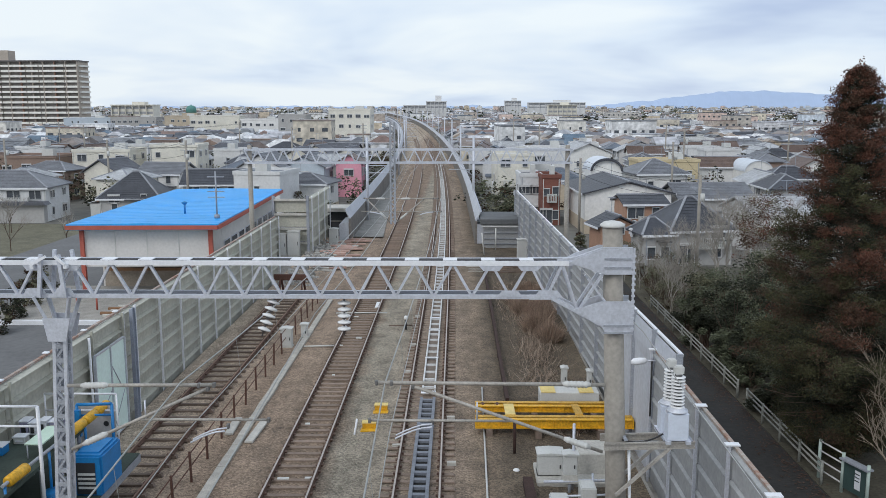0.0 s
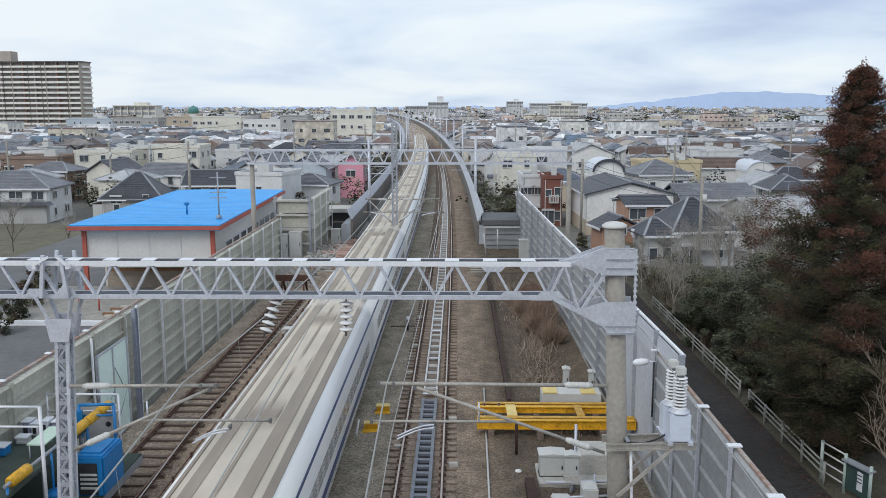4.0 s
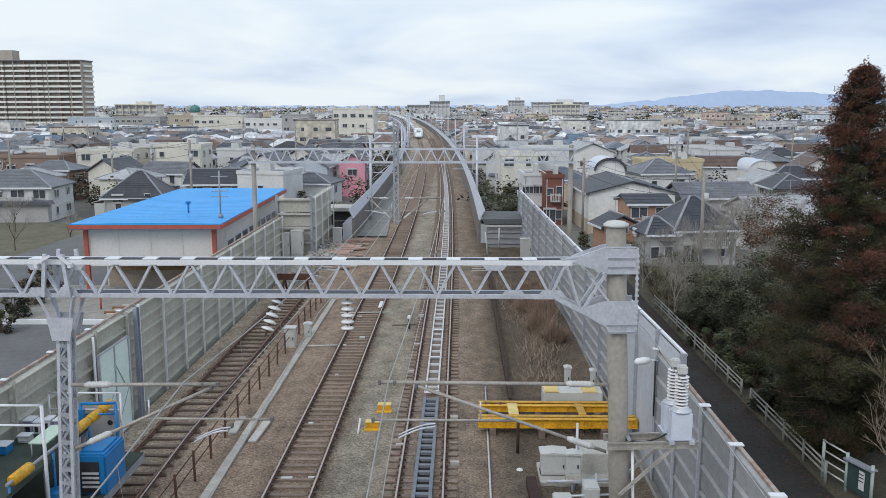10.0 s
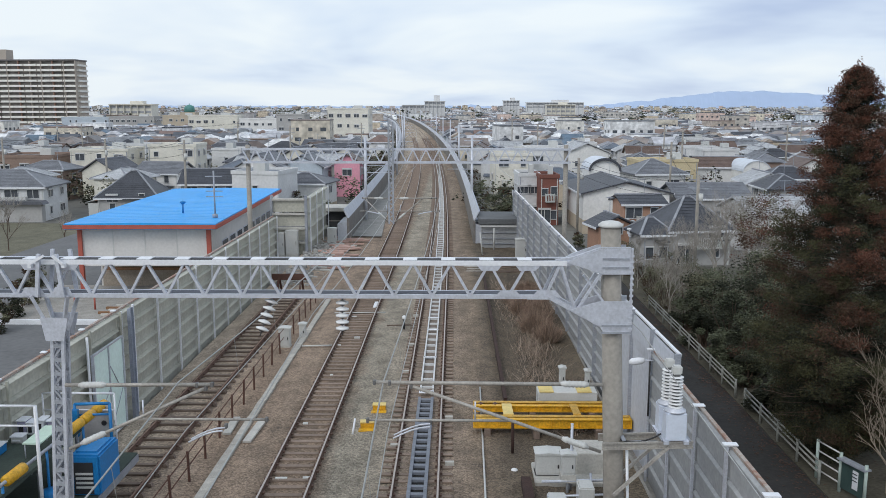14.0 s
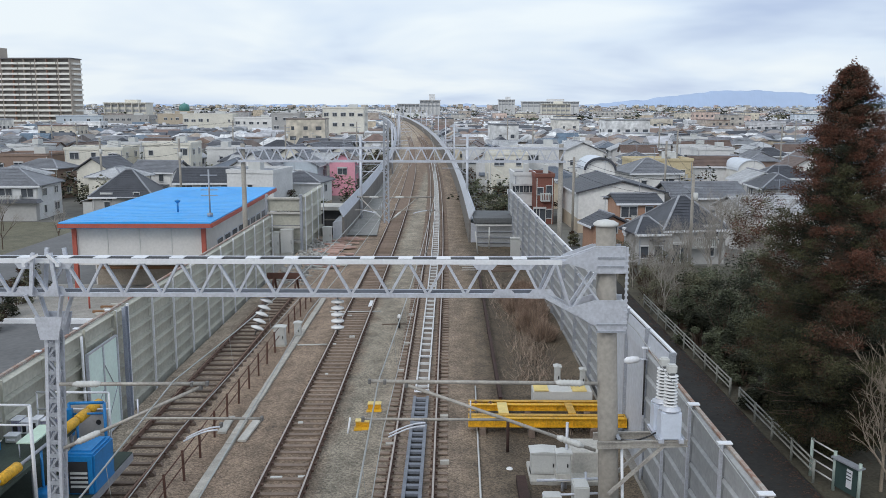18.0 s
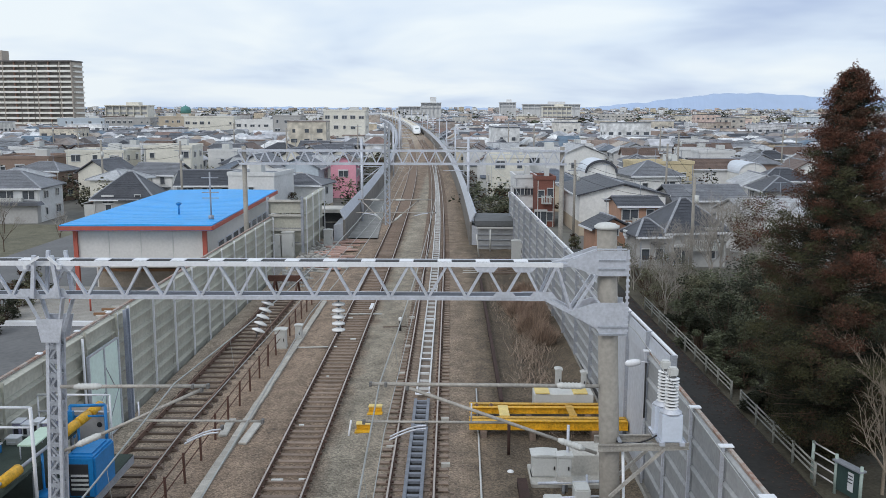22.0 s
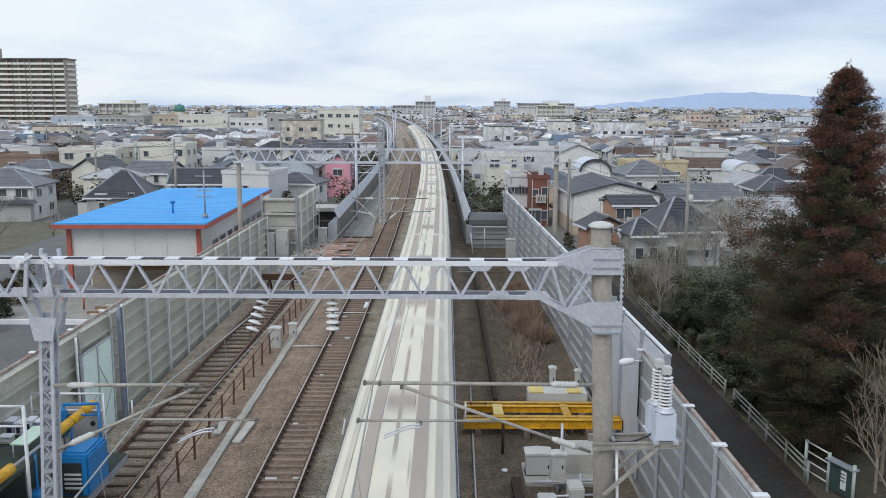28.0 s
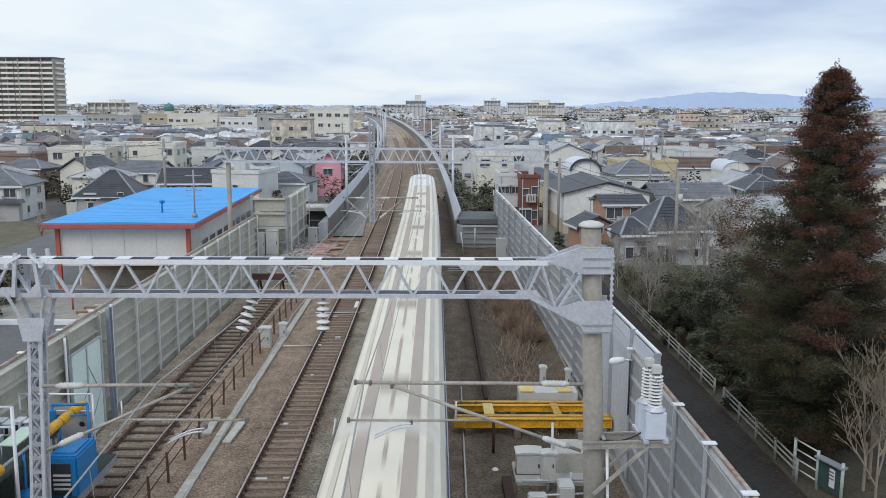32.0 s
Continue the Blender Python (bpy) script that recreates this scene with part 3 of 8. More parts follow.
def build_train(x, way, soiled, label):
    """Sixteen carriages; way is +1 for a train that runs away along the line and -1 for one that comes."""
    end_label = "white bullet-train driving carriage with a long duck-bill nose, " + label
    mid_label = "white bullet-train carriage with blue stripe, " + label
    first = build_car(True, soiled)
    first["label"] = end_label
    mid = build_car(False, soiled)
    mid["label"] = mid_label
    cars = [first]
    pan = copy_thing(mid, Matrix())
    pantograph(pan, 7.0, M_GALV)
    for i in range(14):
        cars.append(pan if i == 3 else mid if i == 0 else copy_thing(pan if i == 10 else mid, Matrix()))
    cars.append(copy_thing(first, Matrix()))
    group = "carriages of the train with " + label
    for c in cars:
        c["group"] = group
    return cars


TRAIN_A = build_train(XL, 1, True, "soiled roof")
TRAIN_B = build_train(XR, -1, False, "cream roof")


def car_pose(x, y, flip):
    y0 = min(max(y, -440), 2410)
    turn, climb = heading(y0)
    p = on_line(x, y0, 0.006)
    m = Matrix.Translation(p) @ pose(0, 0, 0, 0, 0, turn) @ pose(0, 0, 0, climb)
    return m @ pose(0, 0, 0, 0, 0, 180) if flip else m


def motions():
    # tip to tip 401.7 m; distance of the leading tip from the camera along the line
    for k, c in enumerate(TRAIN_A):
        off = 13.4 + 25.0 * k
        rows, t = [], 0.0
        while t < 32.01:
            tail = TAIL_A + SPEED_A * (t - 6.0)
            front = tail + 401.7
            rows.append((t, car_pose(XL, front - off if k < 15 else tail + 13.4, k == 15)))
            t += 0.5 if t < 12 else 1.0
        walk(c, rows)
    for k, c in enumerate(TRAIN_B):
        rows, t = [], 0.0
        off = 13.4 + 25.0 * k
        while t < 32.01:
            front = NOSE_B - SPEED_B * (t - 27.5)
            rows.append((t, car_pose(XR, front + off if k < 15 else front + 401.7 - 13.4, k < 15)))
            t += 1.0 if t < 20 else 0.5
        walk(c, rows)


TAIL_A, SPEED_A = 33.4, 72.6
NOSE_B, SPEED_B = 17.0, 65.5


# ---- overhead line: portals, masts, wires ----
def lattice_beam(parent, x0, x1, y, z0, z1, pitch, depth=0.7, rear=True, thick=1.0):
    """A truss of four chords, with zig-zag webs on the two faces and battens across."""
    for yy in (y - depth / 2, y + depth / 2):
        for z in (z0, z1):
            bm = bmesh.new()
            bar(bm, (x0, yy, z), (x1, yy, z), 0.09 * thick, 0.09 * thick)
            part("chord", bm, M_GALV, parent)
        n = round((x1 - x0) / pitch) if rear or yy < y else 0
        for i in range(n):
            a, b = x0 + (x1 - x0) * i / n, x0 + (x1 - x0) * (i + 1) / n
            m = (a + b) / 2
            for p, q in (((a, yy, z1), (m, yy, z0)), ((m, yy, z0), (b, yy, z1))):
                bm = bmesh.new()
                bar(bm, p, q, 0.088 * thick, 0.055 * thick)
                part("web_bar", bm, M_GALV, parent)
    bm = bmesh.new()
    n = round((x1 - x0) / pitch)
    for i in range(n * 2 + 1):
        x = x0 + (x1 - x0) * i / (n * 2)
        for z in (z0, z1):
            bar(bm, (x, y - depth / 2, z), (x, y + depth / 2, z), 0.05, 0.05)
    part("batten", bm, M_GALV_OLD, parent)


def insulator_string(name, top, bottom, label, r=0.19, sheds=5):
    ob = thing(name, label, "insulator", "insulators under the portal beam")
    p, q = Vector(top), Vector(bottom)
    d = q - p
    bm = bmesh.new()
    tube(bm, p, q, 0.02, n=6)
    part("pin", bm, M_PORC_D, ob)
    for i in range(sheds):
        c = p + d * ((i + 0.8) / (sheds + 0.8))
        bm = bmesh.new()
        lathe(bm, [(0.04, -0.035), (r * 0.9, -0.022), (r * 0.95, 0.0), (r * 0.92, 0.018), (r * 0.45, 0.045), (0.04, 0.06)], c, axis=-d)
        part("shed", bm, M_PORC, ob)
        e = c + d.normalized() * 0.06
        tube_part("cap", c, e, 0.06, M_PORC_D, ob, n=10)
    return ob


def tube_part(name, p, q, r, m, parent, label="", n=10):
    bm = bmesh.new()
    tube(bm, p, q, r, n=n)
    return part(name, bm, m, parent, label)


PORTAL_Y, PORTAL_Z0, PORTAL_Z1 = 19.8, 8.02, 8.80
POLE_X, MAST_X = 3.62, -9.22
BEAM_L, BEAM_R = -17.43, 1.666


def pole_x(z):
    """The concrete pole leans outwards towards its foot."""
    return 3.555 + (9.67 - z) * 0.0412


def mast_x(z):
    return MAST_X - max(0.0, 7.0 - z) * 0.048


def build_portal():
    pt = thing("portal_beam", "galvanised lattice portal beam across the tracks", "portal beam")
    lattice_beam(pt, BEAM_L, BEAM_R, PORTAL_Y, PORTAL_Z0, PORTAL_Z1, 0.868, 0.44, False)
    bm = bmesh.new()
    bar(bm, (BEAM_L, PORTAL_Y - 0.28, PORTAL_Z1 + 0.005), (2.55, PORTAL_Y - 0.28, PORTAL_Z1 + 0.005), 0.03, 0.11)
    part("front_plate", bm, M_WHITE, pt)
    bm = bmesh.new()
    x = BEAM_L - 0.225
    while x < 1.7:
        box(bm, x, x + 0.32, PORTAL_Y - 0.255, PORTAL_Y + 0.07, PORTAL_Z1 + 0.064, PORTAL_Z1 + 0.08)
        x += 0.868
    part("cover_plate", bm, M_WHITE, pt, "white cover plates")["kind"] = "stuff"
    # added black strip: stands for the shadow behind the white top chord
    bm = bmesh.new()
    box(bm, BEAM_L, 2.3, PORTAL_Y - 0.17, PORTAL_Y + 0.05, PORTAL_Z1 - 0.06, PORTAL_Z1 + 0.06)
    part("inner_tray", bm, M_BLACK, pt, "added black strip standing for shade behind the top chord")
    # bottom plate: the shadow it lies in is put into its dark colour
    bm = bmesh.new()
    box(bm, BEAM_L, 2.1, PORTAL_Y - 0.16, PORTAL_Y + 0.17, PORTAL_Z0 + 0.03, PORTAL_Z0 + 0.05)
    part("bottom_plate", bm, mat("shaded_galvanised", (0.10, 0.11, 0.135), 0.7, 0.3, 2.0), pt, "bottom plate with its shade put into a dark grey")
    # node plates on the front face, at the mast and near the haunch
    yf = PORTAL_Y - 0.27
    for x, z, w, h in ((-9.65, PORTAL_Z0 + 0.09, 0.3, 0.2), (-8.98, PORTAL_Z0 + 0.09, 0.26, 0.22), (-9.65, PORTAL_Z1 - 0.1, 0.26, 0.16), (-8.8, PORTAL_Z1 - 0.1, 0.26, 0.16), (0.80, PORTAL_Z1 - 0.1, 0.3, 0.14), (1.666, PORTAL_Z1 - 0.1, 0.3, 0.14), (1.23, PORTAL_Z0 + 0.08, 0.3, 0.14), (2.1, PORTAL_Z0 + 0.08, 0.34, 0.16)):
        bm = bmesh.new()
        prism(bm, [(x - w, z - h / 2), (x + w, z - h / 2), (x + w * 0.6, z + h / 2), (x - w * 0.6, z + h / 2)] if z < 8.4 else [(x - w * 0.6, z - h / 2), (x + w * 0.6, z - h / 2), (x + w, z + h / 2), (x - w, z + h / 2)], yf - 0.012, yf)
        part("node_plate", bm, M_GALV, pt)
    # haunched end that widens to the pole
    for yy in (PORTAL_Y - 0.24, PORTAL_Y + 0.24):
        bm = bmesh.new()
        bar(bm, (BEAM_R, yy, PORTAL_Z1), (POLE_X, yy, PORTAL_Z1 + 0.02), 0.10, 0.10)
        bar(bm, (BEAM_R, yy, PORTAL_Z0), (2.17, yy, PORTAL_Z0), 0.10, 0.10)
        bar(bm, (2.17, yy, PORTAL_Z0), (POLE_X - 0.25, yy, PORTAL_Z0 - 0.66), 0.10, 0.10)
        bar(bm, (BEAM_R, yy, PORTAL_Z1), (2.07, yy, PORTAL_Z0), 0.085, 0.055)
        bar(bm, (2.07, yy, PORTAL_Z0), (2.41, yy, PORTAL_Z1), 0.085, 0.055)
        bar(bm, (2.41, yy, PORTAL_Z1), (2.78, yy, PORTAL_Z0 - 0.34), 0.085, 0.055)
        bar(bm, (2.78, yy, PORTAL_Z0 - 0.34), (3.35, yy, PORTAL_Z1 - 0.2), 0.085, 0.055)
        bar(bm, (3.0, yy, PORTAL_Z0 + 0.42), (3.4, yy, PORTAL_Z0 - 0.1), 0.06, 0.05)
        part("haunch", bm, M_GALV, pt)
        bm = bmesh.new()
        s = -1 if yy < PORTAL_Y else 1
        prism(bm, [(2.55, PORTAL_Z1 + 0.03), (2.72, PORTAL_Z1 + 0.13), (3.3, PORTAL_Z1 + 0.34), (POLE_X + 0.36, PORTAL_Z1 + 0.34), (POLE_X + 0.36, PORTAL_Z1 - 0.24), (3.36, PORTAL_Z1 - 0.24)], yy + s * 0.06, yy + s * 0.09)
        plate = part("gusset_plate", bm, M_GALV, pt)
        for q in range(2):
            bm = bmesh.new()
            bar(bm, (POLE_X - 0.28, yy + s * 0.10, PORTAL_Z1 + 0.12 - q * 0.2), (POLE_X + 0.32, yy + s * 0.10, PORTAL_Z1 + 0.12 - q * 0.2), 0.035, 0.04)
            part("stiffening_rib", bm, M_GALV_OLD, plate)
        bm = bmesh.new()
        prism(bm, [(2.62, PORTAL_Z0 - 0.29), (POLE_X - 0.3, PORTAL_Z0 - 0.08), (POLE_X + 0.42, PORTAL_Z0 - 0.08), (POLE_X + 0.42, PORTAL_Z0 - 0.84), (POLE_X - 0.2, PORTAL_Z0 - 0.84), (POLE_X - 0.3, PORTAL_Z0 - 0.66)], yy + s * 0.06, yy + s * 0.09)
        low = part("gusset_plate", bm, M_GALV, pt)
        for q in range(2):
            bm = bmesh.new()
            bar(bm, (POLE_X - 0.26, yy + s * 0.10, PORTAL_Z0 - 0.64 - q * 0.17), (POLE_X + 0.42, yy + s * 0.10, PORTAL_Z0 - 0.64 - q * 0.17), 0.035, 0.04)
            part("stiffening_rib", bm, M_GALV_OLD, low)
    bm = bmesh.new()
    prism(bm, [(2.3, PORTAL_Z1 + 0.06), (2.72, PORTAL_Z1 + 0.14), (3.3, PORTAL_Z1 + 0.35), (POLE_X + 0.36, PORTAL_Z1 + 0.35), (POLE_X + 0.36, PORTAL_Z1 + 0.38), (3.3, PORTAL_Z1 + 0.38), (2.72, PORTAL_Z1 + 0.17), (2.3, PORTAL_Z1 + 0.09)], PORTAL_Y - 0.3, PORTAL_Y - 0.245)
    part("haunch_cover", bm, M_GALV, pt)
    # climbing strip with bolt holes down the outer edge of the gussets
    bm = bmesh.new()
    box(bm, POLE_X + 0.365, POLE_X + 0.41, PORTAL_Y - 0.34, PORTAL_Y - 0.3, PORTAL_Z0 - 0.85, PORTAL_Z1 + 0.36)
    for q in range(14):
        z = PORTAL_Z0 - 0.75 + q * 0.13
        box(bm, POLE_X + 0.345, POLE_X + 0.43, PORTAL_Y - 0.36, PORTAL_Y - 0.34, z, z + 0.05)
    part("edge_strip", bm, M_GALV, pt)
    # concrete pole with a cap and steel bands
    pole = thing("concrete_pole", "tall round grey concrete pole with steel bands and pale cap", "pole")
    bm = bmesh.new()
    tube(bm, (pole_x(-0.6), PORTAL_Y, -0.6), (pole_x(9.62), PORTAL_Y, 9.62), 0.25, 0.225, n=28)
    part("shaft", bm, M_POLE, pole)
    bm = bmesh.new()
    lathe(bm, [(0.25, 0), (0.285, 0.02), (0.285, 0.06), (0.2, 0.12), (0.05, 0.15)], (pole_x(9.6), PORTAL_Y, 9.6), n=28)
    part("cap", bm, M_PLAST, pole)
    for z in (PORTAL_Z1 + 0.16, PORTAL_Z1 - 0.2, PORTAL_Z0 - 0.2, PORTAL_Z0 - 0.7):
        bm = bmesh.new()
        lathe(bm, [(0.25, -0.035), (0.265, -0.035), (0.265, 0.035), (0.25, 0.035)], (pole_x(z), PORTAL_Y, z), n=28)
        part("clamp_band", bm, M_GALV_OLD, pole)
    tube_part("service_pipe", (pole_x(4.4) + 0.29, PORTAL_Y - 0.2, 4.4), (pole_x(-0.5) + 0.3, PORTAL_Y - 0.2, -0.5), 0.035, M_WHITE, pole, "white service pipe", n=8)
    # lattice mast
    ms = thing("lattice_mast", "slim galvanised lattice mast under the portal beam", "mast")
    w = 0.125
    for sx in (-1, 1):
        for sy in (-1, 1):
            bm = bmesh.new()
            bar(bm, (mast_x(-0.6) + sx * w * 1.3, PORTAL_Y + sy * w, -0.6), (mast_x(7.1) + sx * w, PORTAL_Y + sy * w, 7.1), 0.075)
            bar(bm, (MAST_X + sx * w, PORTAL_Y + sy * w, 7.1), (MAST_X - 0.04 + sx * 0.42, PORTAL_Y + sy * 0.33, PORTAL_Z0), 0.075)
            bar(bm, (MAST_X + sx * 0.3, PORTAL_Y + sy * 0.36, PORTAL_Z0), (MAST_X + sx * 0.2, PORTAL_Y + sy * 0.36, PORTAL_Z1 + 0.2), 0.08)
            part("mast_leg", bm, M_GALV, ms)
    z, k = 0.0, 0
    while z < 7.0:
        c = mast_x(z)
        for sy in (-1, 1):
            bm = bmesh.new()
            a, b = (-w, w) if k % 2 else (w, -w)
            bar(bm, (c + a, PORTAL_Y + sy * w, z), (c + b, PORTAL_Y + sy * w, z + 0.34), 0.05)
            bar(bm, (c - w, PORTAL_Y + sy * (w + 0.02), z), (c + w, PORTAL_Y + sy * (w + 0.02), z), 0.03, 0.1)
            if sy > 0:
                bar(bm, (c - w, PORTAL_Y + a, z), (c - w, PORTAL_Y + b, z + 0.34), 0.05)
                bar(bm, (c + w, PORTAL_Y + a, z), (c + w, PORTAL_Y + b, z + 0.34), 0.05)
            part("lacing_bar", bm, M_GALV_OLD, ms)
        z += 0.34
        k += 1
    for sy in (-1, 1):
        bm = bmesh.new()
        prism(bm, [(MAST_X - 0.31, 7.5), (MAST_X + 0.33, 7.5), (MAST_X + 0.21, 6.95), (MAST_X - 0.21, 6.95)], PORTAL_Y + sy * 0.265, PORTAL_Y + sy * 0.29)
        part("gusset_plate", bm, M_GALV, ms)
    # short raking straps and shoes where the mast head grips the beam
    for x0, x1 in ((-9.62, -9.28), (-8.86, -9.08)):
        bm = bmesh.new()
        bar(bm, (x0, PORTAL_Y - 0.42, PORTAL_Z1 - 0.02), (x1, PORTAL_Y - 0.42, PORTAL_Z1 + 0.17), 0.04, 0.06)
        bar(bm, (x0, PORTAL_Y - 0.42, PORTAL_Z1 - 0.06), (x0, PORTAL_Y - 0.3, PORTAL_Z1 - 0.06), 0.08, 0.1)
        part("strap", bm, M_WHITE, ms)


build_portal()


M_TUBE = mat("weathered_tube", (0.40, 0.375, 0.34), 0.6, 0.35, 2.5, metal=0.2)


def cantilever(name, x0, x1, y, z_top, z_low, x_brace, label, r=0.045, reg=None, steady=None):
    """A hinged bracket: top tube, raking tube and registration arm with its steady arms."""
    ob = thing(name, label, "cantilever", "catenary brackets")
    s = 1 if x1 > x0 else -1
    tube_part("top_tube", (x0, y, z_top), (x1, y, z_top + 0.03), r, M_TUBE, ob)
    tube_part("raking_tube", (x0, y, z_low - 0.75), (x_brace, y, z_top - 0.05), r * 0.9, M_TUBE, ob)
    ra, rb = reg or (x_brace - s * 1.9, x1 + s * 0.2)
    tube_part("registration_tube", (ra, y, z_low), (rb, y, z_low), r * 0.7, M_TUBE, ob)
    xa, za, xb, zb = steady or (x1 - s * 1.3, z_low - 0.2, x1 - s * 0.35, z_low - 0.02)
    for z in (z_top, z_low - 0.75 + 0.12):
        bm = bmesh.new()
        prof = [(0.04, 0)]
        for i in range(6):
            prof += [(0.07, 0.1 + i * 0.085), (0.085, 0.12 + i * 0.085), (0.07, 0.16 + i * 0.085)]
        prof.append((0.04, 0.68))
        if z == z_top:
            lathe(bm, prof, (x0 + s * 0.3, y, z), n=12, axis=(s, 0, 0.02))
        else:
            d = Vector((x_brace - x0, 0, z_top - 0.05 - z_low + 0.75)).normalized()
            lathe(bm, prof, Vector((x0, y, z_low - 0.75)) + d * 0.3, n=12, axis=d)
        part("rod_insulator", bm, M_PLAST, ob)
    for k in (0, 1):
        bm = bmesh.new()
        pts = [(xa + (xb - xa) * i / 4, y - 0.12 - 0.2 * k, za + (zb - za) * math.sin(i / 4 * math.pi / 2)) for i in range(5)]
        for a, b in zip(pts, pts[1:]):
            tube(bm, a, b, 0.022, n=8, caps=False)
        part("steady_arm", bm, M_GALV, ob)
    for cx, cz in ((x1, z_top + 0.03), (x1 - s * 0.35, z_top + 0.02), (ra if s < 0 else rb, z_low), (xb, zb), (x_brace, z_top - 0.06)):
        bm = bmesh.new()
        box(bm, cx - 0.035, cx + 0.035, y - 0.06, y + 0.06, cz - 0.055, cz + 0.055)
        bmesh.ops.bevel(bm, geom=bm.edges[:], offset=0.012, segments=1, affect="EDGES")
        part("clamp", bm, mat("dark_clamp", (0.16, 0.155, 0.15), 0.6, 0.3, 3.0), ob)
    tube_part("dropper_rod", (x_brace - s * 1.5, y, z_low), (x_brace - s * 1.5, y, z_low - 0.16 + 0.62), 0.02, M_GALV, ob)
    return ob


cantilever("right_track_cantilever", 3.45, -1.85, 19.62, 5.93, 5.04, -1.0, "galvanised catenary bracket reaching over the inbound track", reg=(-2.02, 1.3), steady=(-1.40, 4.72, -0.55, 5.0))
cantilever("left_track_cantilever", -9.1, -5.65, 19.62, 5.86, 5.04, -5.8, "galvanised catenary bracket reaching from the lattice mast", reg=(-7.5, -4.4), steady=(-6.16, 4.6, -5.36, 4.88))


def wire_points(x0, y0, z0, x1, y1, z1, sag, n=8):
    pts = []
    for i in range(n + 1):
        k = i / n
        pts.append((x0 + (x1 - x0) * k, y0 + (y1 - y0) * k, z0 + (z1 - z0) * k - sag * 4 * k * (1 - k)))
    return pts


def wire_along(bm, x0, y0, z0, x1, y1, z1, r, sag, n=8):
    polytube(bm, wire_points(x0, y0, z0, x1, y1, z1, sag, n), r)


def build_wires():
    spans = [-60, -20, 19.6, 62, 112, 162, 212, 262, 312]
    for x, lab, near in ((XL, "outbound", -0.9), (XR, "inbound", -0.38)):
        w = thing("overhead_wire", "thin contact and messenger wires over the %s track" % lab, "overhead wire", "overhead wires")
        mess, cont, drop = bmesh.new(), bmesh.new(), bmesh.new()
        pm, pc = [], []
        for i, (a, b) in enumerate(zip(spans, spans[1:])):
            xa, xb = (x + bend(q) + (near if q == 19.6 else 0.2 if q < 100 else -0.2) for q in (a, b))
            za, zb = rise(a), rise(b)
            pm += wire_points(xa, a, 5.95 + za, xb, b - 0.01, 5.95 + zb, 0.5)
            pc += wire_points(xa + 0.1, a, 4.76 + za, xb + 0.1, b - 0.01, 4.76 + zb, 0.02, 3)
            for k in range(1, 9):
                f = k / 9
                px, py, pz = xa + (xb - xa) * f, a + (b - a) * f, za + (zb - za) * f
                tube(drop, (px + 0.1, py, 4.76 + pz), (px, py, 5.95 + pz - 2.0 * f * (1 - f)), 0.006, n=4, caps=False)
        polytube(mess, pm, 0.019)
        polytube(cont, pc, 0.013)
        part("messenger_wire", mess, M_WIRE, w)
        part("contact_wire", cont, M_WIRE, w)
        part("dropper_wire", drop, M_WIRE, w)["kind"] = "stuff"
    w = thing("feeder_wire", "thin feeder wires slung beside the line", "overhead wire", "overhead wires")
    for x, z in ((-3.25, 7.6), (4.3, 7.2)):
        bm, pts = bmesh.new(), []
        for a, b in zip(spans, spans[1:]):
            pts += wire_points(x + bend(a), a, z + rise(a), x + bend(b), b - 0.01, z + rise(b), 0.5)
        polytube(bm, pts, 0.012)
        part("cable", bm, M_WIRE, w)


build_wires()


def far_portal(y, x0, x1, z0, z1, drop):
    pt = thing("far_portal", "galvanised lattice portal with drop posts over the tracks", "portal beam", "portals along the line")
    o = Vector(on_line(0, y, 0))
    bx, bz = o.x, o.z
    lattice_beam(pt, x0 + bx, x1 + bx, y, z0 + bz, z1 + bz, 0.92, depth=0.6, rear=False, thick=1.5)
    for x in drop:
        bm = bmesh.new()
        for sx in (-1, 1):
            bar(bm, (x + bx + sx * 0.15, y - 0.4, 4.1 + bz), (x + bx + sx * 0.15, y - 0.4, z1 + 1.9 + bz), 0.12)
        z, k = 4.15, 0
        while z < z1 + 1.6:
            a, b = (-0.15, 0.15) if k % 2 else (0.15, -0.15)
            bar(bm, (x + bx + a, y - 0.4, z + bz), (x + bx + b, y - 0.4, z + 0.3 + bz), 0.07)
            z += 0.3
            k += 1
        part("drop_post", bm, M_GALV_OLD, pt)
    for x in (x0 + 0.3, x1 - 0.3):
        bm = bmesh.new()
        tube(bm, (x + bx, y, GROUND - 0.3), (x + bx, y, z1 + 0.3 + bz), 0.19, 0.16, n=14)
        part("pole", bm, M_POLE, pt)
    return pt


far_portal(62.0, -14.9, 8.15, 8.42, 9.34, (-4.46,))
for xx, tip, br in ((-4.2, -1.25, -2.3), (-4.7, -6.5, -6.3)):
    cantilever("far_cantilever", xx, tip, 61.6, 5.9, 5.0, br, "galvanised catenary bracket on the drop post")


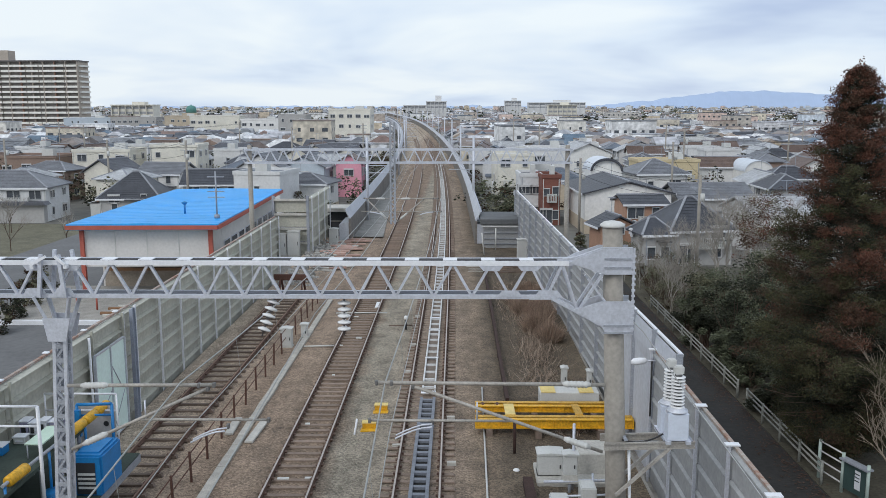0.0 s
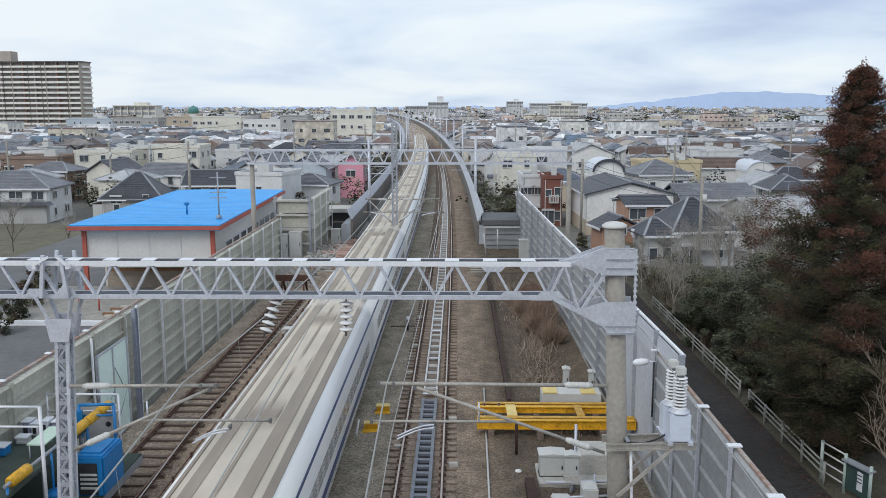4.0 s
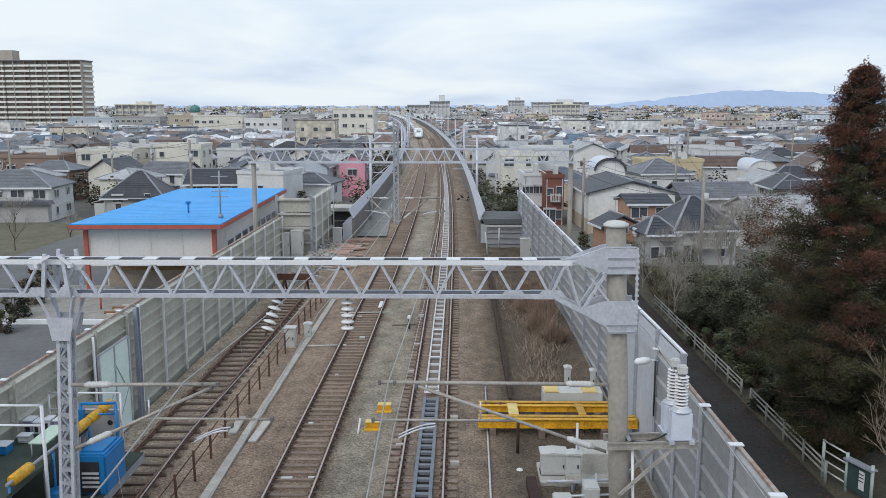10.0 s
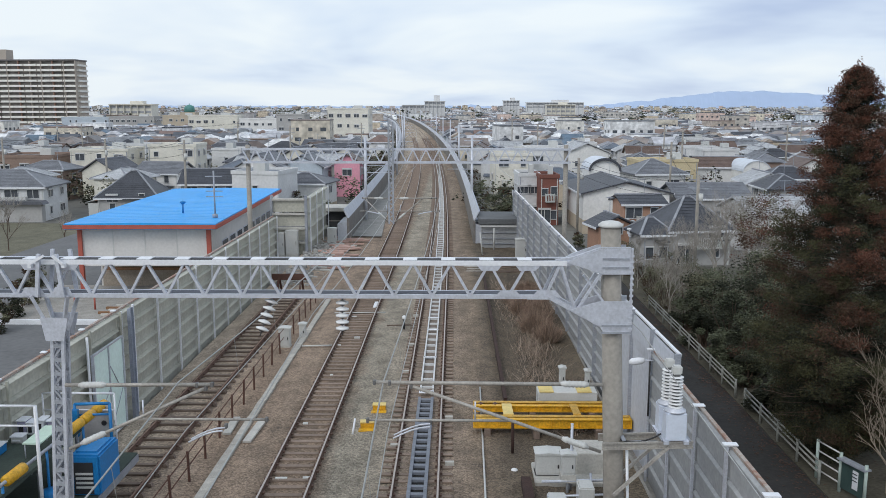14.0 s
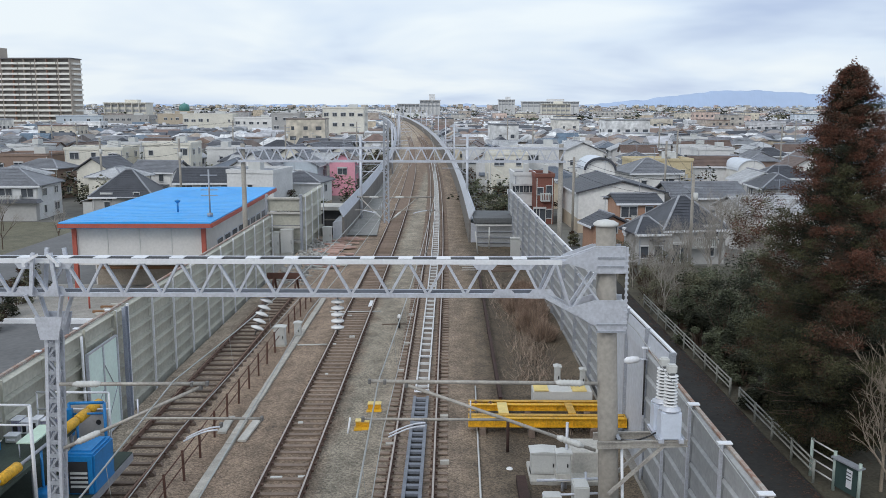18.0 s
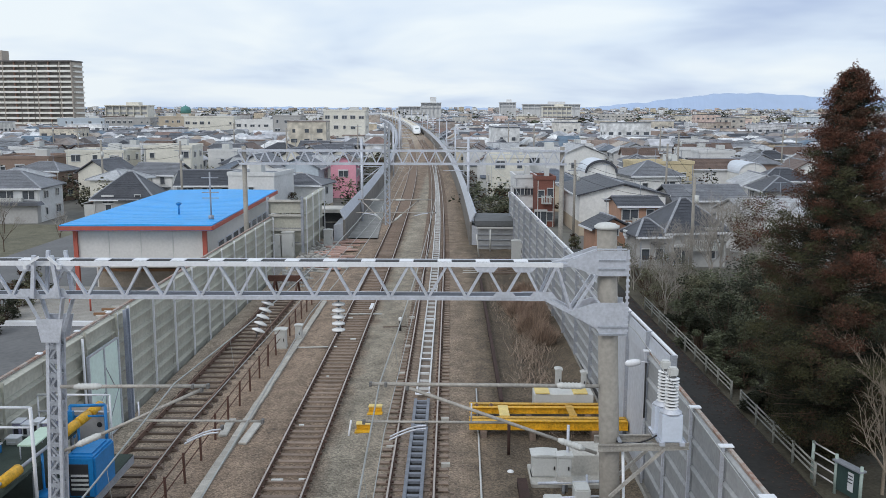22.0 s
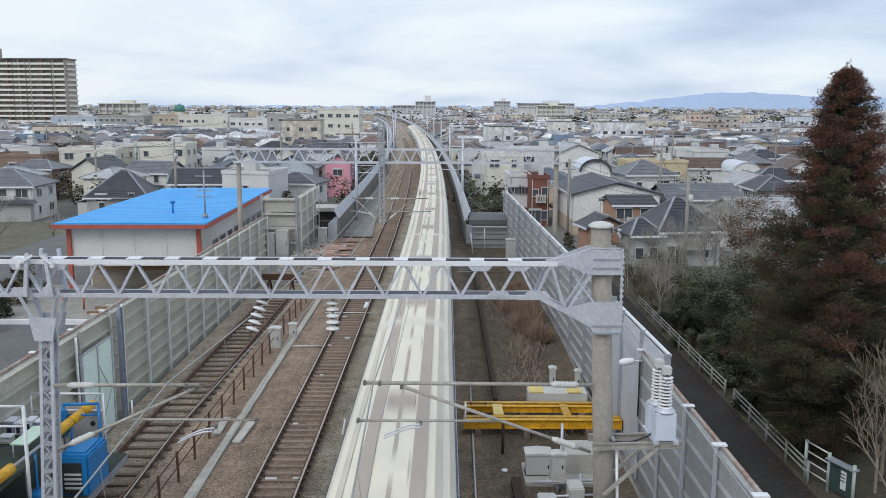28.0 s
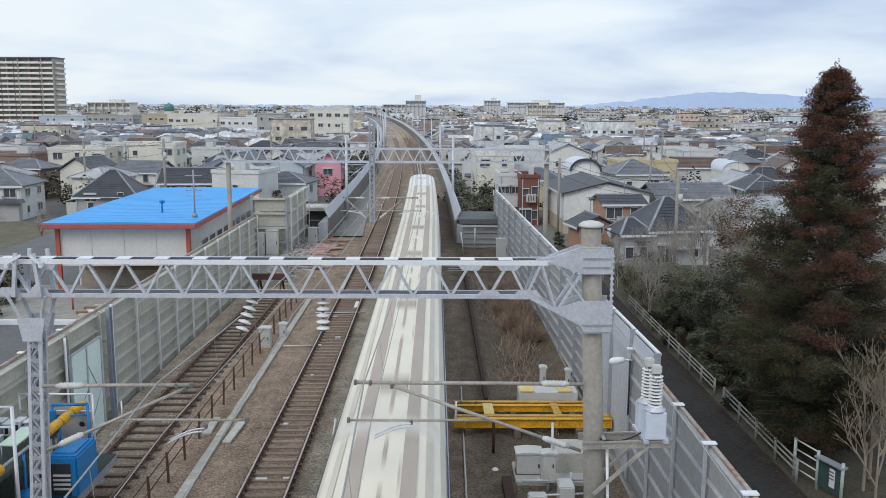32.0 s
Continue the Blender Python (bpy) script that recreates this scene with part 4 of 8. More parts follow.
def line_mast(y, x, side):
    m = thing("catenary_mast", "grey steel catenary mast with bracket beside the viaduct", "mast", "masts along the viaduct")
    o = Vector(on_line(x, y, 0))
    bm = bmesh.new()
    tube(bm, (o.x, y, o.z - 1.0), (o.x, y, o.z + 9.0), 0.17, 0.14, n=10)
    part("post", bm, M_GALV, m)
    for z in (5.9, 5.1):
        tube_part("bracket", (o.x, y, o.z + z), (o.x - side * 2.9, y, o.z + z), 0.04, M_GALV, m, n=6)
    tube_part("bracket", (o.x, y, o.z + 4.3), (o.x - side * 2.0, y, o.z + 5.85), 0.04, M_GALV, m, n=6)
    bm = bmesh.new()
    bar(bm, (o.x - 0.9, y, o.z + 8.4), (o.x + 0.9, y, o.z + 8.4), 0.09)
    part("crossarm", bm, M_GALV, m)


line_mast(97, -9.6, -1)
line_mast(102.5, 2.35, 1)
for yy in (162, 212, 262, 312, 362, 412, 470, 530, 600, 680):
    line_mast(yy, 2.4, 1)
    line_mast(yy, -9.0, -1)


# ---- barriers along the line ----
def slat_wall(name, x, y0, y1, z_base, z_top, bay, face, label, slats, m_panel, curved=False, post_w=0.11, deep=0.13, slim=False, post_m=None):
    """Posts with ribbed panels between them; face is the side towards the tracks."""
    w = thing(name, label, "noise barrier", kind="structure")
    n = max(1, round((y1 - y0) / bay))
    bay = (y1 - y0) / n
    h = (z_top - z_base) / slats
    bm = bmesh.new()
    prism(bm, [(-0.05, 0), (0.03, 0.0), (0.03, h * 0.76), (deep, h * 0.84), (deep, h * 0.90), (0.03, h * 0.98), (-0.05, h * 0.98)], 0.02, bay - 0.02)
    if face < 0:
        bmesh.ops.scale(bm, vec=(-1, 1, 1), verts=bm.verts)
    panel = mesh("panel", bm, m_panel)
    bm = bmesh.new()
    box(bm, deep - 0.01 if slim else -0.06, deep + 0.07, -post_w / 2, post_w / 2, z_base - 0.4, z_top + 0.08)
    if face < 0:
        bmesh.ops.scale(bm, vec=(-1, 1, 1), verts=bm.verts)
    post = mesh("post", bm, post_m or M_WHITE if slim else M_GALV_OLD if z_top > 4.3 else M_GALV)
    for i in range(n + 1):
        y = y0 + i * bay
        p = part("post", post, None, w)
        p.matrix_basis = Matrix.Translation((x + (bend(y) if curved else 0), y, 0))
        if i == n:
            break
        xa, xb = (bend(y), bend(y + bay)) if curved else (0, 0)
        for k in range(slats):
            q = part("panel", panel, None, w)
            q.matrix_basis = pose(x + xa, y, z_base + k * h, 0, 0, math.degrees(math.atan2(xa - xb, bay)))
    return w


# right-hand fence, the far part taller than the near part
FENCE_NEAR = slat_wall("fence_near_right", 6.95, 12.2, 29.6, -0.9, 3.88, 2.9, -1, "grey ribbed metal noise fence on steel posts", 6, M_BARRIER, slim=True, post_w=0.09, deep=0.1, post_m=M_GALV)
FENCE_FAR = slat_wall("fence_far_right", 7.12, 36.2, 82.0, -0.9, 4.5, 4.3, -1, "tall grey ribbed noise fence with pale top rail", 9, M_BARRIER)
FENCE_MID = slat_wall("fence_mid_right", 7.12, 26.9, 36.1, -0.9, 4.5, 3.07, -1, "tall plain grey fence panels between dark steel posts", 1, M_BARRIER_L, deep=0.08)
for f in (FENCE_FAR, FENCE_MID):
    f.matrix_basis = Matrix.Translation((7.12, 26.9, 0)) @ pose(0, 0, 0, 0, 0, 1.5) @ Matrix.Translation((-7.12, -26.9, 0))
WALL_LEFT = slat_wall("wall_left", -13.4, 12.9, 33.55, -0.5, 4.22, 2.95, 1, "weathered grey ribbed concrete panel wall along the siding", 8, M_WALLPANEL, deep=0.19, slim=True, post_w=0.07, post_m=M_WALLPANEL)
slat_wall("wall_left_joint", -13.4, 33.6, 34.85, -0.5, 4.22, 1.25, 1, "short bay of ribbed concrete panels behind the steel post", 8, M_WALLPANEL, deep=0.19, slim=True, post_w=0.07)
slat_wall("wall_left_far", -13.4, 34.9, 64.4, -0.5, 4.22, 2.95, 1, "weathered grey ribbed concrete panel wall with slim white posts", 8, M_WALLPANEL, deep=0.19, slim=True, post_w=0.075)


def build_viaduct_barriers():
    for x, s, lab in ((1.85, 1, "right"), (-9.85, -1, "left")):
        w = thing("viaduct_barrier_" + lab, "pale grey viaduct noise barrier with leaning top panel", "noise barrier", kind="structure")
        bm = bmesh.new()
        sweep(bm, [(x, -1.2), (x + s * 0.2, -1.2), (x + s * 0.2, 1.9), (x, 1.9)], 82 if s < 0 else 80.5, 1500)
        part("parapet", bm, mat("parapet_concrete", (0.20, 0.185, 0.17), 0.9, 0.35, 0.6), w)
        bm = bmesh.new()
        sweep(bm, [(x + s * 0.05, 1.9), (x + s * 0.16, 1.9), (x + s * 0.55, 2.72), (x + s * 0.47, 2.76)], 82 if s < 0 else 80.5, 1500)
        part("leaning_panel", bm, M_BARRIER_L, w)
        bm = bmesh.new()
        sweep(bm, [(x + s * 0.22, -2.2), (x + s * 1.1, -2.2), (x + s * 1.1, 1.35), (x + s * 0.22, 1.6)], 82 if s < 0 else 80.5, 1500)
        part("cable_duct", bm, M_BARRIER_L, w)
    bm = bmesh.new()
    sweep(bm, [(-10.5, -0.5), (2.5, -0.5), (2.5, -12.0), (-10.5, -12.0)], 84.2, 1500)
    v = part("viaduct_deck", bm, M_CONC)
    tagged(v, "grey concrete viaduct carrying the two tracks", "viaduct", kind="structure")


build_viaduct_barriers()


def build_cess():
    """A grey concrete cess that narrows towards the viaduct."""
    bm = bmesh.new()
    rows = []
    for i in range(23):
        y = 84 + i * 3.2
        right = -6.95 - 2.35 * min(1.0, max(0.0, (y - 84) / 62))
        rows.append([bm.verts.new(on_line(x, y, z)) for x, z in ((-9.84, -0.3), (-9.84, -0.13), (right, -0.13), (right, -0.3))])
    for a, b in zip(rows, rows[1:]):
        for i in range(3):
            bm.faces.new((a[i], a[i + 1], b[i + 1], b[i]))
    tagged(part("pavement_cess", bm, mat("cess_concrete", (0.27, 0.265, 0.25), 0.9, 0.35, 0.6, bump=0.2)), "grey concrete strip beside the outbound track", "pavement", kind="structure")


build_cess()


# ---- blue-roofed building ----
def build_blue_hall():
    h = thing("blue_roofed_hall", "low white hall with bright blue metal roof and red trim", "building", at=pose(-21.4, 58.8, 0, 0, 0, 1.5))
    W, D, E0 = 10.3, 26.0, 4.33
    bm = bmesh.new()
    box(bm, -W / 2 + 0.75, W / 2 - 0.75, 4.2, D - 0.6, -1.2, E0 - 0.3)
    part("wall", bm, M_PANELWHITE, h, "white panel wall")
    bm = bmesh.new()
    box(bm, -W / 2 + 0.75, W / 2 - 0.75, 0.9, 1.05, 1.35, E0 - 0.3)
    part("front_panel", bm, M_PANELWHITE, h, "white panel above the open front")
    bm = bmesh.new()
    box(bm, -W / 2 + 0.9, W / 2 - 0.9, 4.1, 4.196, -1.2, E0 - 0.4)
    part("shutter", bm, mat("tan_shutter", (0.34, 0.29, 0.235), 0.8, 0.3, 1.2), h, "dull tan shutter deep in the open front")
    for z in (1.15, 0.55):
        bm = bmesh.new()
        box(bm, -W / 2 + 1.2, W / 2 - 1.2, 3.6, 3.8, z, z + 0.2)
        part("timber_rail", bm, mat("brown_timber", (0.26, 0.14, 0.075), 0.85, 0.3, 2.0), h, "brown timber rail")
    bm = bmesh.new()
    box(bm, W / 2 - 0.95, W / 2 - 0.76, 1.06, 4.19, -1.2, E0 - 0.3)
    part("side_wall", bm, M_PANELWHITE, h)
    bm = bmesh.new()
    prism(bm, [(-W / 2, E0 - 0.3), (W / 2, E0 - 0.3), (W / 2, E0 + 0.1), (0, E0 + 0.17), (-W / 2, E0 + 0.1)], 0, D)
    roof = part("roof", bm, M_ROOFBLUE, h, "bright blue seamed metal roof")
    bm = bmesh.new()
    for i in range(1, 28):
        y = i * D / 28
        for s in (-1, 1):
            bar(bm, (s * W / 2, y, E0 + 0.105), (0, y, E0 + 0.175), 0.04, 0.012)
    part("roof_seam", bm, M_ROOFBLUE, roof)
    for p, q in (((-W / 2, -0.04, E0 - 0.12), (W / 2, -0.04, E0 - 0.12)), ((W / 2 + 0.04, 0, E0 - 0.12), (W / 2 + 0.04, D, E0 - 0.12)), ((-W / 2 - 0.04, 0, E0 - 0.12), (-W / 2 - 0.04, D, E0 - 0.12))):
        bm = bmesh.new()
        bar(bm, p, q, 0.1, 0.28)
        part("fascia", bm, M_RED, h, "red painted eaves board")
    for x in (-W / 2 + 0.72, W / 2 - 0.72):
        bm = bmesh.new()
        box(bm, x - 0.14, x + 0.14, 0.72, 1.0, -1.2, E0 - 0.3)
        part("corner_post", bm, M_RED, h)
    for i in range(1, 4):
        bm = bmesh.new()
        x = -W / 2 + 0.75 + i * (W - 1.5) / 4
        box(bm, x - 0.03, x + 0.03, 0.87, 0.9, 1.35, E0 - 0.3)
        part("panel_joint", bm, M_PLAST, h)
    for i in range(9):
        y = 4.6 + i * 2.5
        bm = bmesh.new()
        box(bm, W / 2 - 0.76, W / 2 - 0.70, y, y + 1.9, 1.2, 2.6)
        wd = part("window", bm, M_GALV, h)
        bm = bmesh.new()
        box(bm, W / 2 - 0.70, W / 2 - 0.69, y + 0.08, y + 1.82, 1.28, 2.52)
        part("pane", bm, M_GLASSDARK, wd)
    bm = bmesh.new()
    tube(bm, (4.35, 3.2, E0 + 0.1), (4.35, 3.2, 7.8), 0.06)
    lathe(bm, [(0.2, 0), (0.2, 0.25), (0.08, 0.3)], (4.35, 3.2, E0 + 0.1), n=10)
    for z in (7.4, 6.35, 5.95):
        bar(bm, (3.75, 3.2, z), (4.95, 3.2, z), 0.06)
    part("aerial_mast", bm, M_GALV_OLD, h, "thin grey aerial mast")
    for x, y in ((1.5, 5.2),):
        bm = bmesh.new()
        zr = E0 + 0.25 - abs(x) * 0.03
        tube(bm, (x, y, zr), (x, y, zr + 0.75), 0.07)
        lathe(bm, [(0.05, 0.62), (0.22, 0.78), (0.22, 0.84), (0.03, 0.92)], (x, y, zr), n=10)
        part("roof_vent", bm, M_BLUE, h)


build_blue_hall()


# ---- conifer and other trees ----
M_BARK = mat("bark", (0.11, 0.075, 0.055), 0.95, 0.4, 4.0, bump=0.5)
M_TWIG = mat("bare_twig", (0.36, 0.33, 0.295), 0.95, 0.3, 4.0)


def leaf_cloud(name, clumps, m_list, parent, size, seed, flat=0.35, slim=0.45):
    """Small leaf blades scattered through clumps of (centre, radii, count, material)."""
    rng = np.random.RandomState(seed)
    V, F, I = [], [], []
    for c, rad, n, mi in clumps:
        d = rng.normal(size=(n, 3))
        d /= np.linalg.norm(d, axis=1)[:, None] + 1e-9
        p = np.array(c) + d * np.array(rad) * (rng.rand(n, 1) ** 0.45)
        a = rng.normal(size=(n, 3))
        a /= np.linalg.norm(a, axis=1)[:, None]
        a[:, 2] *= flat
        b = np.cross(a, rng.normal(size=(n, 3)))
        b /= np.linalg.norm(b, axis=1)[:, None] + 1e-9
        s = size * (0.6 + 0.8 * rng.rand(n, 1))
        k = len(V)
        quad = np.stack([p - a * s, p + b * s * slim, p + a * s, p - b * s * slim], axis=1).reshape(-1, 3)
        V.extend(map(tuple, quad))
        for i in range(n):
            F.append((k + 4 * i, k + 4 * i + 1, k + 4 * i + 2, k + 4 * i + 3))
        I.extend([mi] * n)
    me = raw(name, V, F, m_list, I)
    ob = new(name, me)
    ob.parent = parent
    return ob


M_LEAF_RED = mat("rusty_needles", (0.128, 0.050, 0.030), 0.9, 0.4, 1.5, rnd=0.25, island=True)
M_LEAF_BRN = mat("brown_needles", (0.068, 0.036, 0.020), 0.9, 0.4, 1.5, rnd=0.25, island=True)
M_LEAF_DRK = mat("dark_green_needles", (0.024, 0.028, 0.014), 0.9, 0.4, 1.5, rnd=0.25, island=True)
M_LEAF_GRN = mat("evergreen_leaves", (0.100, 0.112, 0.066), 0.8, 0.5, 1.5, rnd=0.3, island=True)
M_LEAF_OLV = mat("olive_leaves", (0.15, 0.145, 0.088), 0.75, 0.5, 1.5, rnd=0.4, island=True)


M_LEAF_CON = mat("olive_needles", (0.058, 0.056, 0.022), 0.9, 0.4, 1.5, rnd=0.25, island=True)


CROWN = ((13.95, 0.12), (13.2, 0.75), (11.5, 1.5), (9.3, 2.1), (7.9, 2.75), (6.4, 3.3), (4.7, 3.75), (3.1, 4.05), (1.8, 3.9), (0.6, 2.9), (-0.6, 1.7))


def crown_reach(z):
    for (za, ra), (zb, rb) in zip(CROWN, CROWN[1:]):
        if z >= zb:
            return rb + (ra - rb) * (z - zb) / (za - zb)
    return CROWN[-1][1]


def build_conifer():
    x, y, zb, top = 14.55, 32.3, -1.0, 14.05
    t = thing("conifer_tree", "tall dark conical conifer with rust-red winter foliage", "tree")
    bm = bmesh.new()
    tube(bm, (x, y, zb - 0.3), (x, y, top - 0.6), 0.38, 0.05, n=12)
    part("trunk", bm, M_BARK, t)
    rng = random.Random(5)
    clumps, bm = [], bmesh.new()
    n = 330
    for i in range(n):
        f = (i + 0.5) / n
        z = -0.3 + (top - 0.1) * f ** 1.08
        a = i * 2.39996 + rng.uniform(-0.5, 0.5)
        dx, dy = math.cos(a), math.sin(a)
        lump = 0.88 + 0.42 * noise.noise((dx * 1.6, dy * 1.6, z * 0.75)) + 0.12 * noise.noise((dx * 4, dy * 4, z * 2.2))
        r = crown_reach(z) * lump * rng.uniform(0.86, 1.03)
        k = min(1.0, max(0.0, z / top))
        tip = rng.uniform(0.02, 0.16) * r
        tube(bm, (x, y, z - 0.1 * r), (x + dx * r * 0.85, y + dy * r * 0.85, z + tip * 0.5), 0.04, 0.01, n=5, caps=False)
        red = rng.random() < -0.32 + 1.5 * k + 0.6 * noise.noise((dx * 2, dy * 2, z * 0.6 + 7))
        m = int(5 + 7 * (1 - k))
        for j in range(m):
            g = 0.38 + 0.62 * (j + rng.random()) / m
            w = rng.uniform(-0.5, 0.5) * (0.2 + 0.30 * r) * (1.35 - g)
            s = (0.22 + 0.24 * (1 - k)) * rng.uniform(0.75, 1.3) * (1.15 - 0.3 * g)
            # inner clumps take darker needles: shade inside the crown put into colour
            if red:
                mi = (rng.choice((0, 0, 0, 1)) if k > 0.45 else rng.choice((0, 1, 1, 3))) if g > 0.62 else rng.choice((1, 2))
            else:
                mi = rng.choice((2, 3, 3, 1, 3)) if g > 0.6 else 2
            c = (x + dx * r * g - dy * w, y + dy * r * g + dx * w, z - 0.12 * r * (1 - g) + tip * g * g - 0.2 * abs(w))
            if z < 2.4 and c[0] < 12.9:
                continue
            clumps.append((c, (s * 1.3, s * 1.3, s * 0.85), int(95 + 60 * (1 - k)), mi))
    # core filled with the darkest needles to paint the crown's deep shade
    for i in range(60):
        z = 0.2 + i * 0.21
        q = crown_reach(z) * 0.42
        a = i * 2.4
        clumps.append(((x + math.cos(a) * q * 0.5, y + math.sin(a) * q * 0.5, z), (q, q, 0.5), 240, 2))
    clumps.append(((x, y, top - 0.4), (0.16, 0.16, 0.45), 200, 0))
    part("branchwork", bm, M_BARK, t)
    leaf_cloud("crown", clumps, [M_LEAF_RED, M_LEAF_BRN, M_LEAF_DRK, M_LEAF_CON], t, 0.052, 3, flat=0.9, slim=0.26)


build_conifer()


# ---- town: houses near the line are things, far ones are a carpet ----
ROOF_COLS = [(0.096, 0.105, 0.127), (0.14, 0.148, 0.167), (0.193, 0.193, 0.22), (0.066, 0.071, 0.088), (0.237, 0.237, 0.264), (0.28, 0.204, 0.166), (0.166, 0.153, 0.153), (0.531, 0.531, 0.566), (0.216, 0.14, 0.115), (0.173, 0.18, 0.198), (0.4, 0.41, 0.44), (0.84, 0.84, 0.84), (0.743, 0.76, 0.795), (0.204, 0.216, 0.229), (0.237, 0.167, 0.132), (0.115, 0.173, 0.238), (0.228, 0.237, 0.255), (0.403, 0.329, 0.268), (0.78, 0.78, 0.79), (0.259, 0.216, 0.194), (0.094, 0.097, 0.112)]
WALL_COLS = [(0.840, 0.840, 0.840), (0.840, 0.840, 0.840), (0.840, 0.840, 0.828), (0.777, 0.753, 0.702), (0.690, 0.627, 0.526), (0.828, 0.828, 0.828), (0.603, 0.577, 0.540), (0.515, 0.448, 0.392), (0.753, 0.678, 0.552), (0.439, 0.427, 0.427), (0.840, 0.840, 0.828), (0.652, 0.552, 0.427), (0.370, 0.314, 0.280), (0.728, 0.728, 0.753), (0.564, 0.526, 0.477), (0.694, 0.594, 0.448), (0.717, 0.560, 0.493), (0.672, 0.728, 0.795)]


def near_corridor(x, y, margin=0.0):
    c = -3.6 + bend(y)
    if x < c:
        return x > c - 13 - margin - (22 if y < 90 else 0)
    return x < c + 12 + margin + (10 if y < 76 else 0)


KEEP_OUT = []


def blocked(x, y, r):
    return any((x - a) ** 2 + (y - b) ** 2 < (r + c) ** 2 for a, b, c in KEEP_OUT)


def house_mesh(V, F, I, x, y, w, d, h, rh, turn, kind, rng, windows=True, mi=0):
    """Adds one house to the lists: walls (0), roof (1), windows (2)."""
    ca, sa = math.cos(turn), math.sin(turn)

    def put(pts, faces, m):
        k = len(V)
        for px, py, pz in pts:
            V.append((x + px * ca - py * sa, y + px * sa + py * ca, GROUND + pz))
        for f in faces:
            F.append(tuple(k + i for i in f))
            I.append(m)
    a, b = w / 2, d / 2
    put([(-a, -b, 0), (a, -b, 0), (a, b, 0), (-a, b, 0), (-a, -b, h), (a, -b, h), (a, b, h), (-a, b, h)], [(0, 1, 5, 4), (1, 2, 6, 5), (2, 3, 7, 6), (3, 0, 4, 7), (4, 5, 6, 7)], 0)
    o = 0.5
    if kind == 0:
        put([(-a - o, -b - o, h - 0.1), (a + o, -b - o, h - 0.1), (a + o, b + o, h - 0.1), (-a - o, b + o, h - 0.1), (-a - o, 0, h + rh), (a + o, 0, h + rh)], [(0, 1, 5, 4), (2, 3, 4, 5), (1, 2, 5), (3, 0, 4), (3, 2, 1, 0)], 1)
    elif kind == 1:
        g = max(0.3, a - b)
        put([(-a - o, -b - o, h - 0.1), (a + o, -b - o, h - 0.1), (a + o, b + o, h - 0.1), (-a - o, b + o, h - 0.1), (-g, 0, h + rh), (g, 0, h + rh)], [(0, 1, 5, 4), (2, 3, 4, 5), (1, 2, 5), (3, 0, 4), (3, 2, 1, 0)], 1)
    else:
        put([(-a - 0.1, -b - 0.1, h), (a + 0.1, -b - 0.1, h), (a + 0.1, b + 0.1, h), (-a - 0.1, b + 0.1, h), (-a - 0.1, -b - 0.1, h + 0.35), (a + 0.1, -b - 0.1, h + 0.35), (a + 0.1, b + 0.1, h + 0.35), (-a - 0.1, b + 0.1, h + 0.35)], [(0, 1, 5, 4), (1, 2, 6, 5), (2, 3, 7, 6), (3, 0, 4, 7), (4, 5, 6, 7)], 1)
    if kind != 2:
        for yy in (-b - o, b + o):
            put([(-a - o, yy - 0.06, h - 0.32), (a + o, yy - 0.06, h - 0.32), (a + o, yy - 0.06, h - 0.06), (-a - o, yy - 0.06, h - 0.06)], [(0, 1, 2, 3)], 3)
    if rng.random() < 0.6:
        # low wing or porch with a roof of its own
        u, v, hh = rng.uniform(-a * 0.6, a * 0.3), -b - rng.uniform(0.9, 1.8), rng.uniform(2.2, 2.9)
        e = rng.uniform(1.5, 3.2)
        put([(u, v, 0), (u + e, v, 0), (u + e, -b, 0), (u, -b, 0), (u, v, hh), (u + e, v, hh), (u + e, -b, hh), (u, -b, hh)], [(0, 1, 5, 4), (1, 2, 6, 5), (3, 0, 4, 7)], 0)
        put([(u - 0.2, v - 0.2, hh), (u + e + 0.2, v - 0.2, hh), (u + e + 0.2, -b, hh + 0.5), (u - 0.2, -b, hh + 0.5)], [(0, 1, 2, 3)], 1)
    if rng.random() < 0.45 and h > 4:
        # upper balcony
        u, e = rng.uniform(-a * 0.9, -a * 0.1), rng.uniform(1.8, 3.4)
        for z in (2.7,) + ((5.4,) if h > 7 else ()):
            put([(u, -b - 0.9, z), (u + e, -b - 0.9, z), (u + e, -b - 0.9, z + 1), (u, -b - 0.9, z + 1), (u, -b, z), (u + e, -b, z), (u + e, -b, z + 1), (u, -b, z + 1)], [(0, 1, 2, 3), (1, 5, 6, 2), (4, 0, 3, 7), (0, 4, 5, 1)], 3 if rng.random() < 0.5 else 0)
    if rng.random() < 0.12:
        # roof-top tank or stair head
        u = rng.uniform(-a * 0.5, a * 0.3)
        zt = h + (0.35 if kind == 2 else rh * 0.4)
        put([(u, -0.7, zt), (u + 1.4, -0.7, zt), (u + 1.4, 0.7, zt), (u, 0.7, zt), (u, -0.7, zt + 1.5), (u + 1.4, -0.7, zt + 1.5), (u + 1.4, 0.7, zt + 1.5), (u, 0.7, zt + 1.5)], [(0, 1, 5, 4), (1, 2, 6, 5), (2, 3, 7, 6), (3, 0, 4, 7), (4, 5, 6, 7)], 3)
    if windows:
        floors = max(1, int(h / 2.8))
        for fl in range(floors):
            z = 1.0 + fl * 2.7
            n = max(2, int(w / 3))
            for i in range(n):
                cx = -a + (i + 0.5) * w / n
                ww = rng.uniform(0.4, 1.0)
                put([(cx - ww, -b - 0.04, z), (cx + ww, -b - 0.04, z), (cx + ww, -b - 0.04, z + 1.0), (cx - ww, -b - 0.04, z + 1.0)], [(0, 1, 2, 3)], 2)
            s = -1 if x > 0 else 1
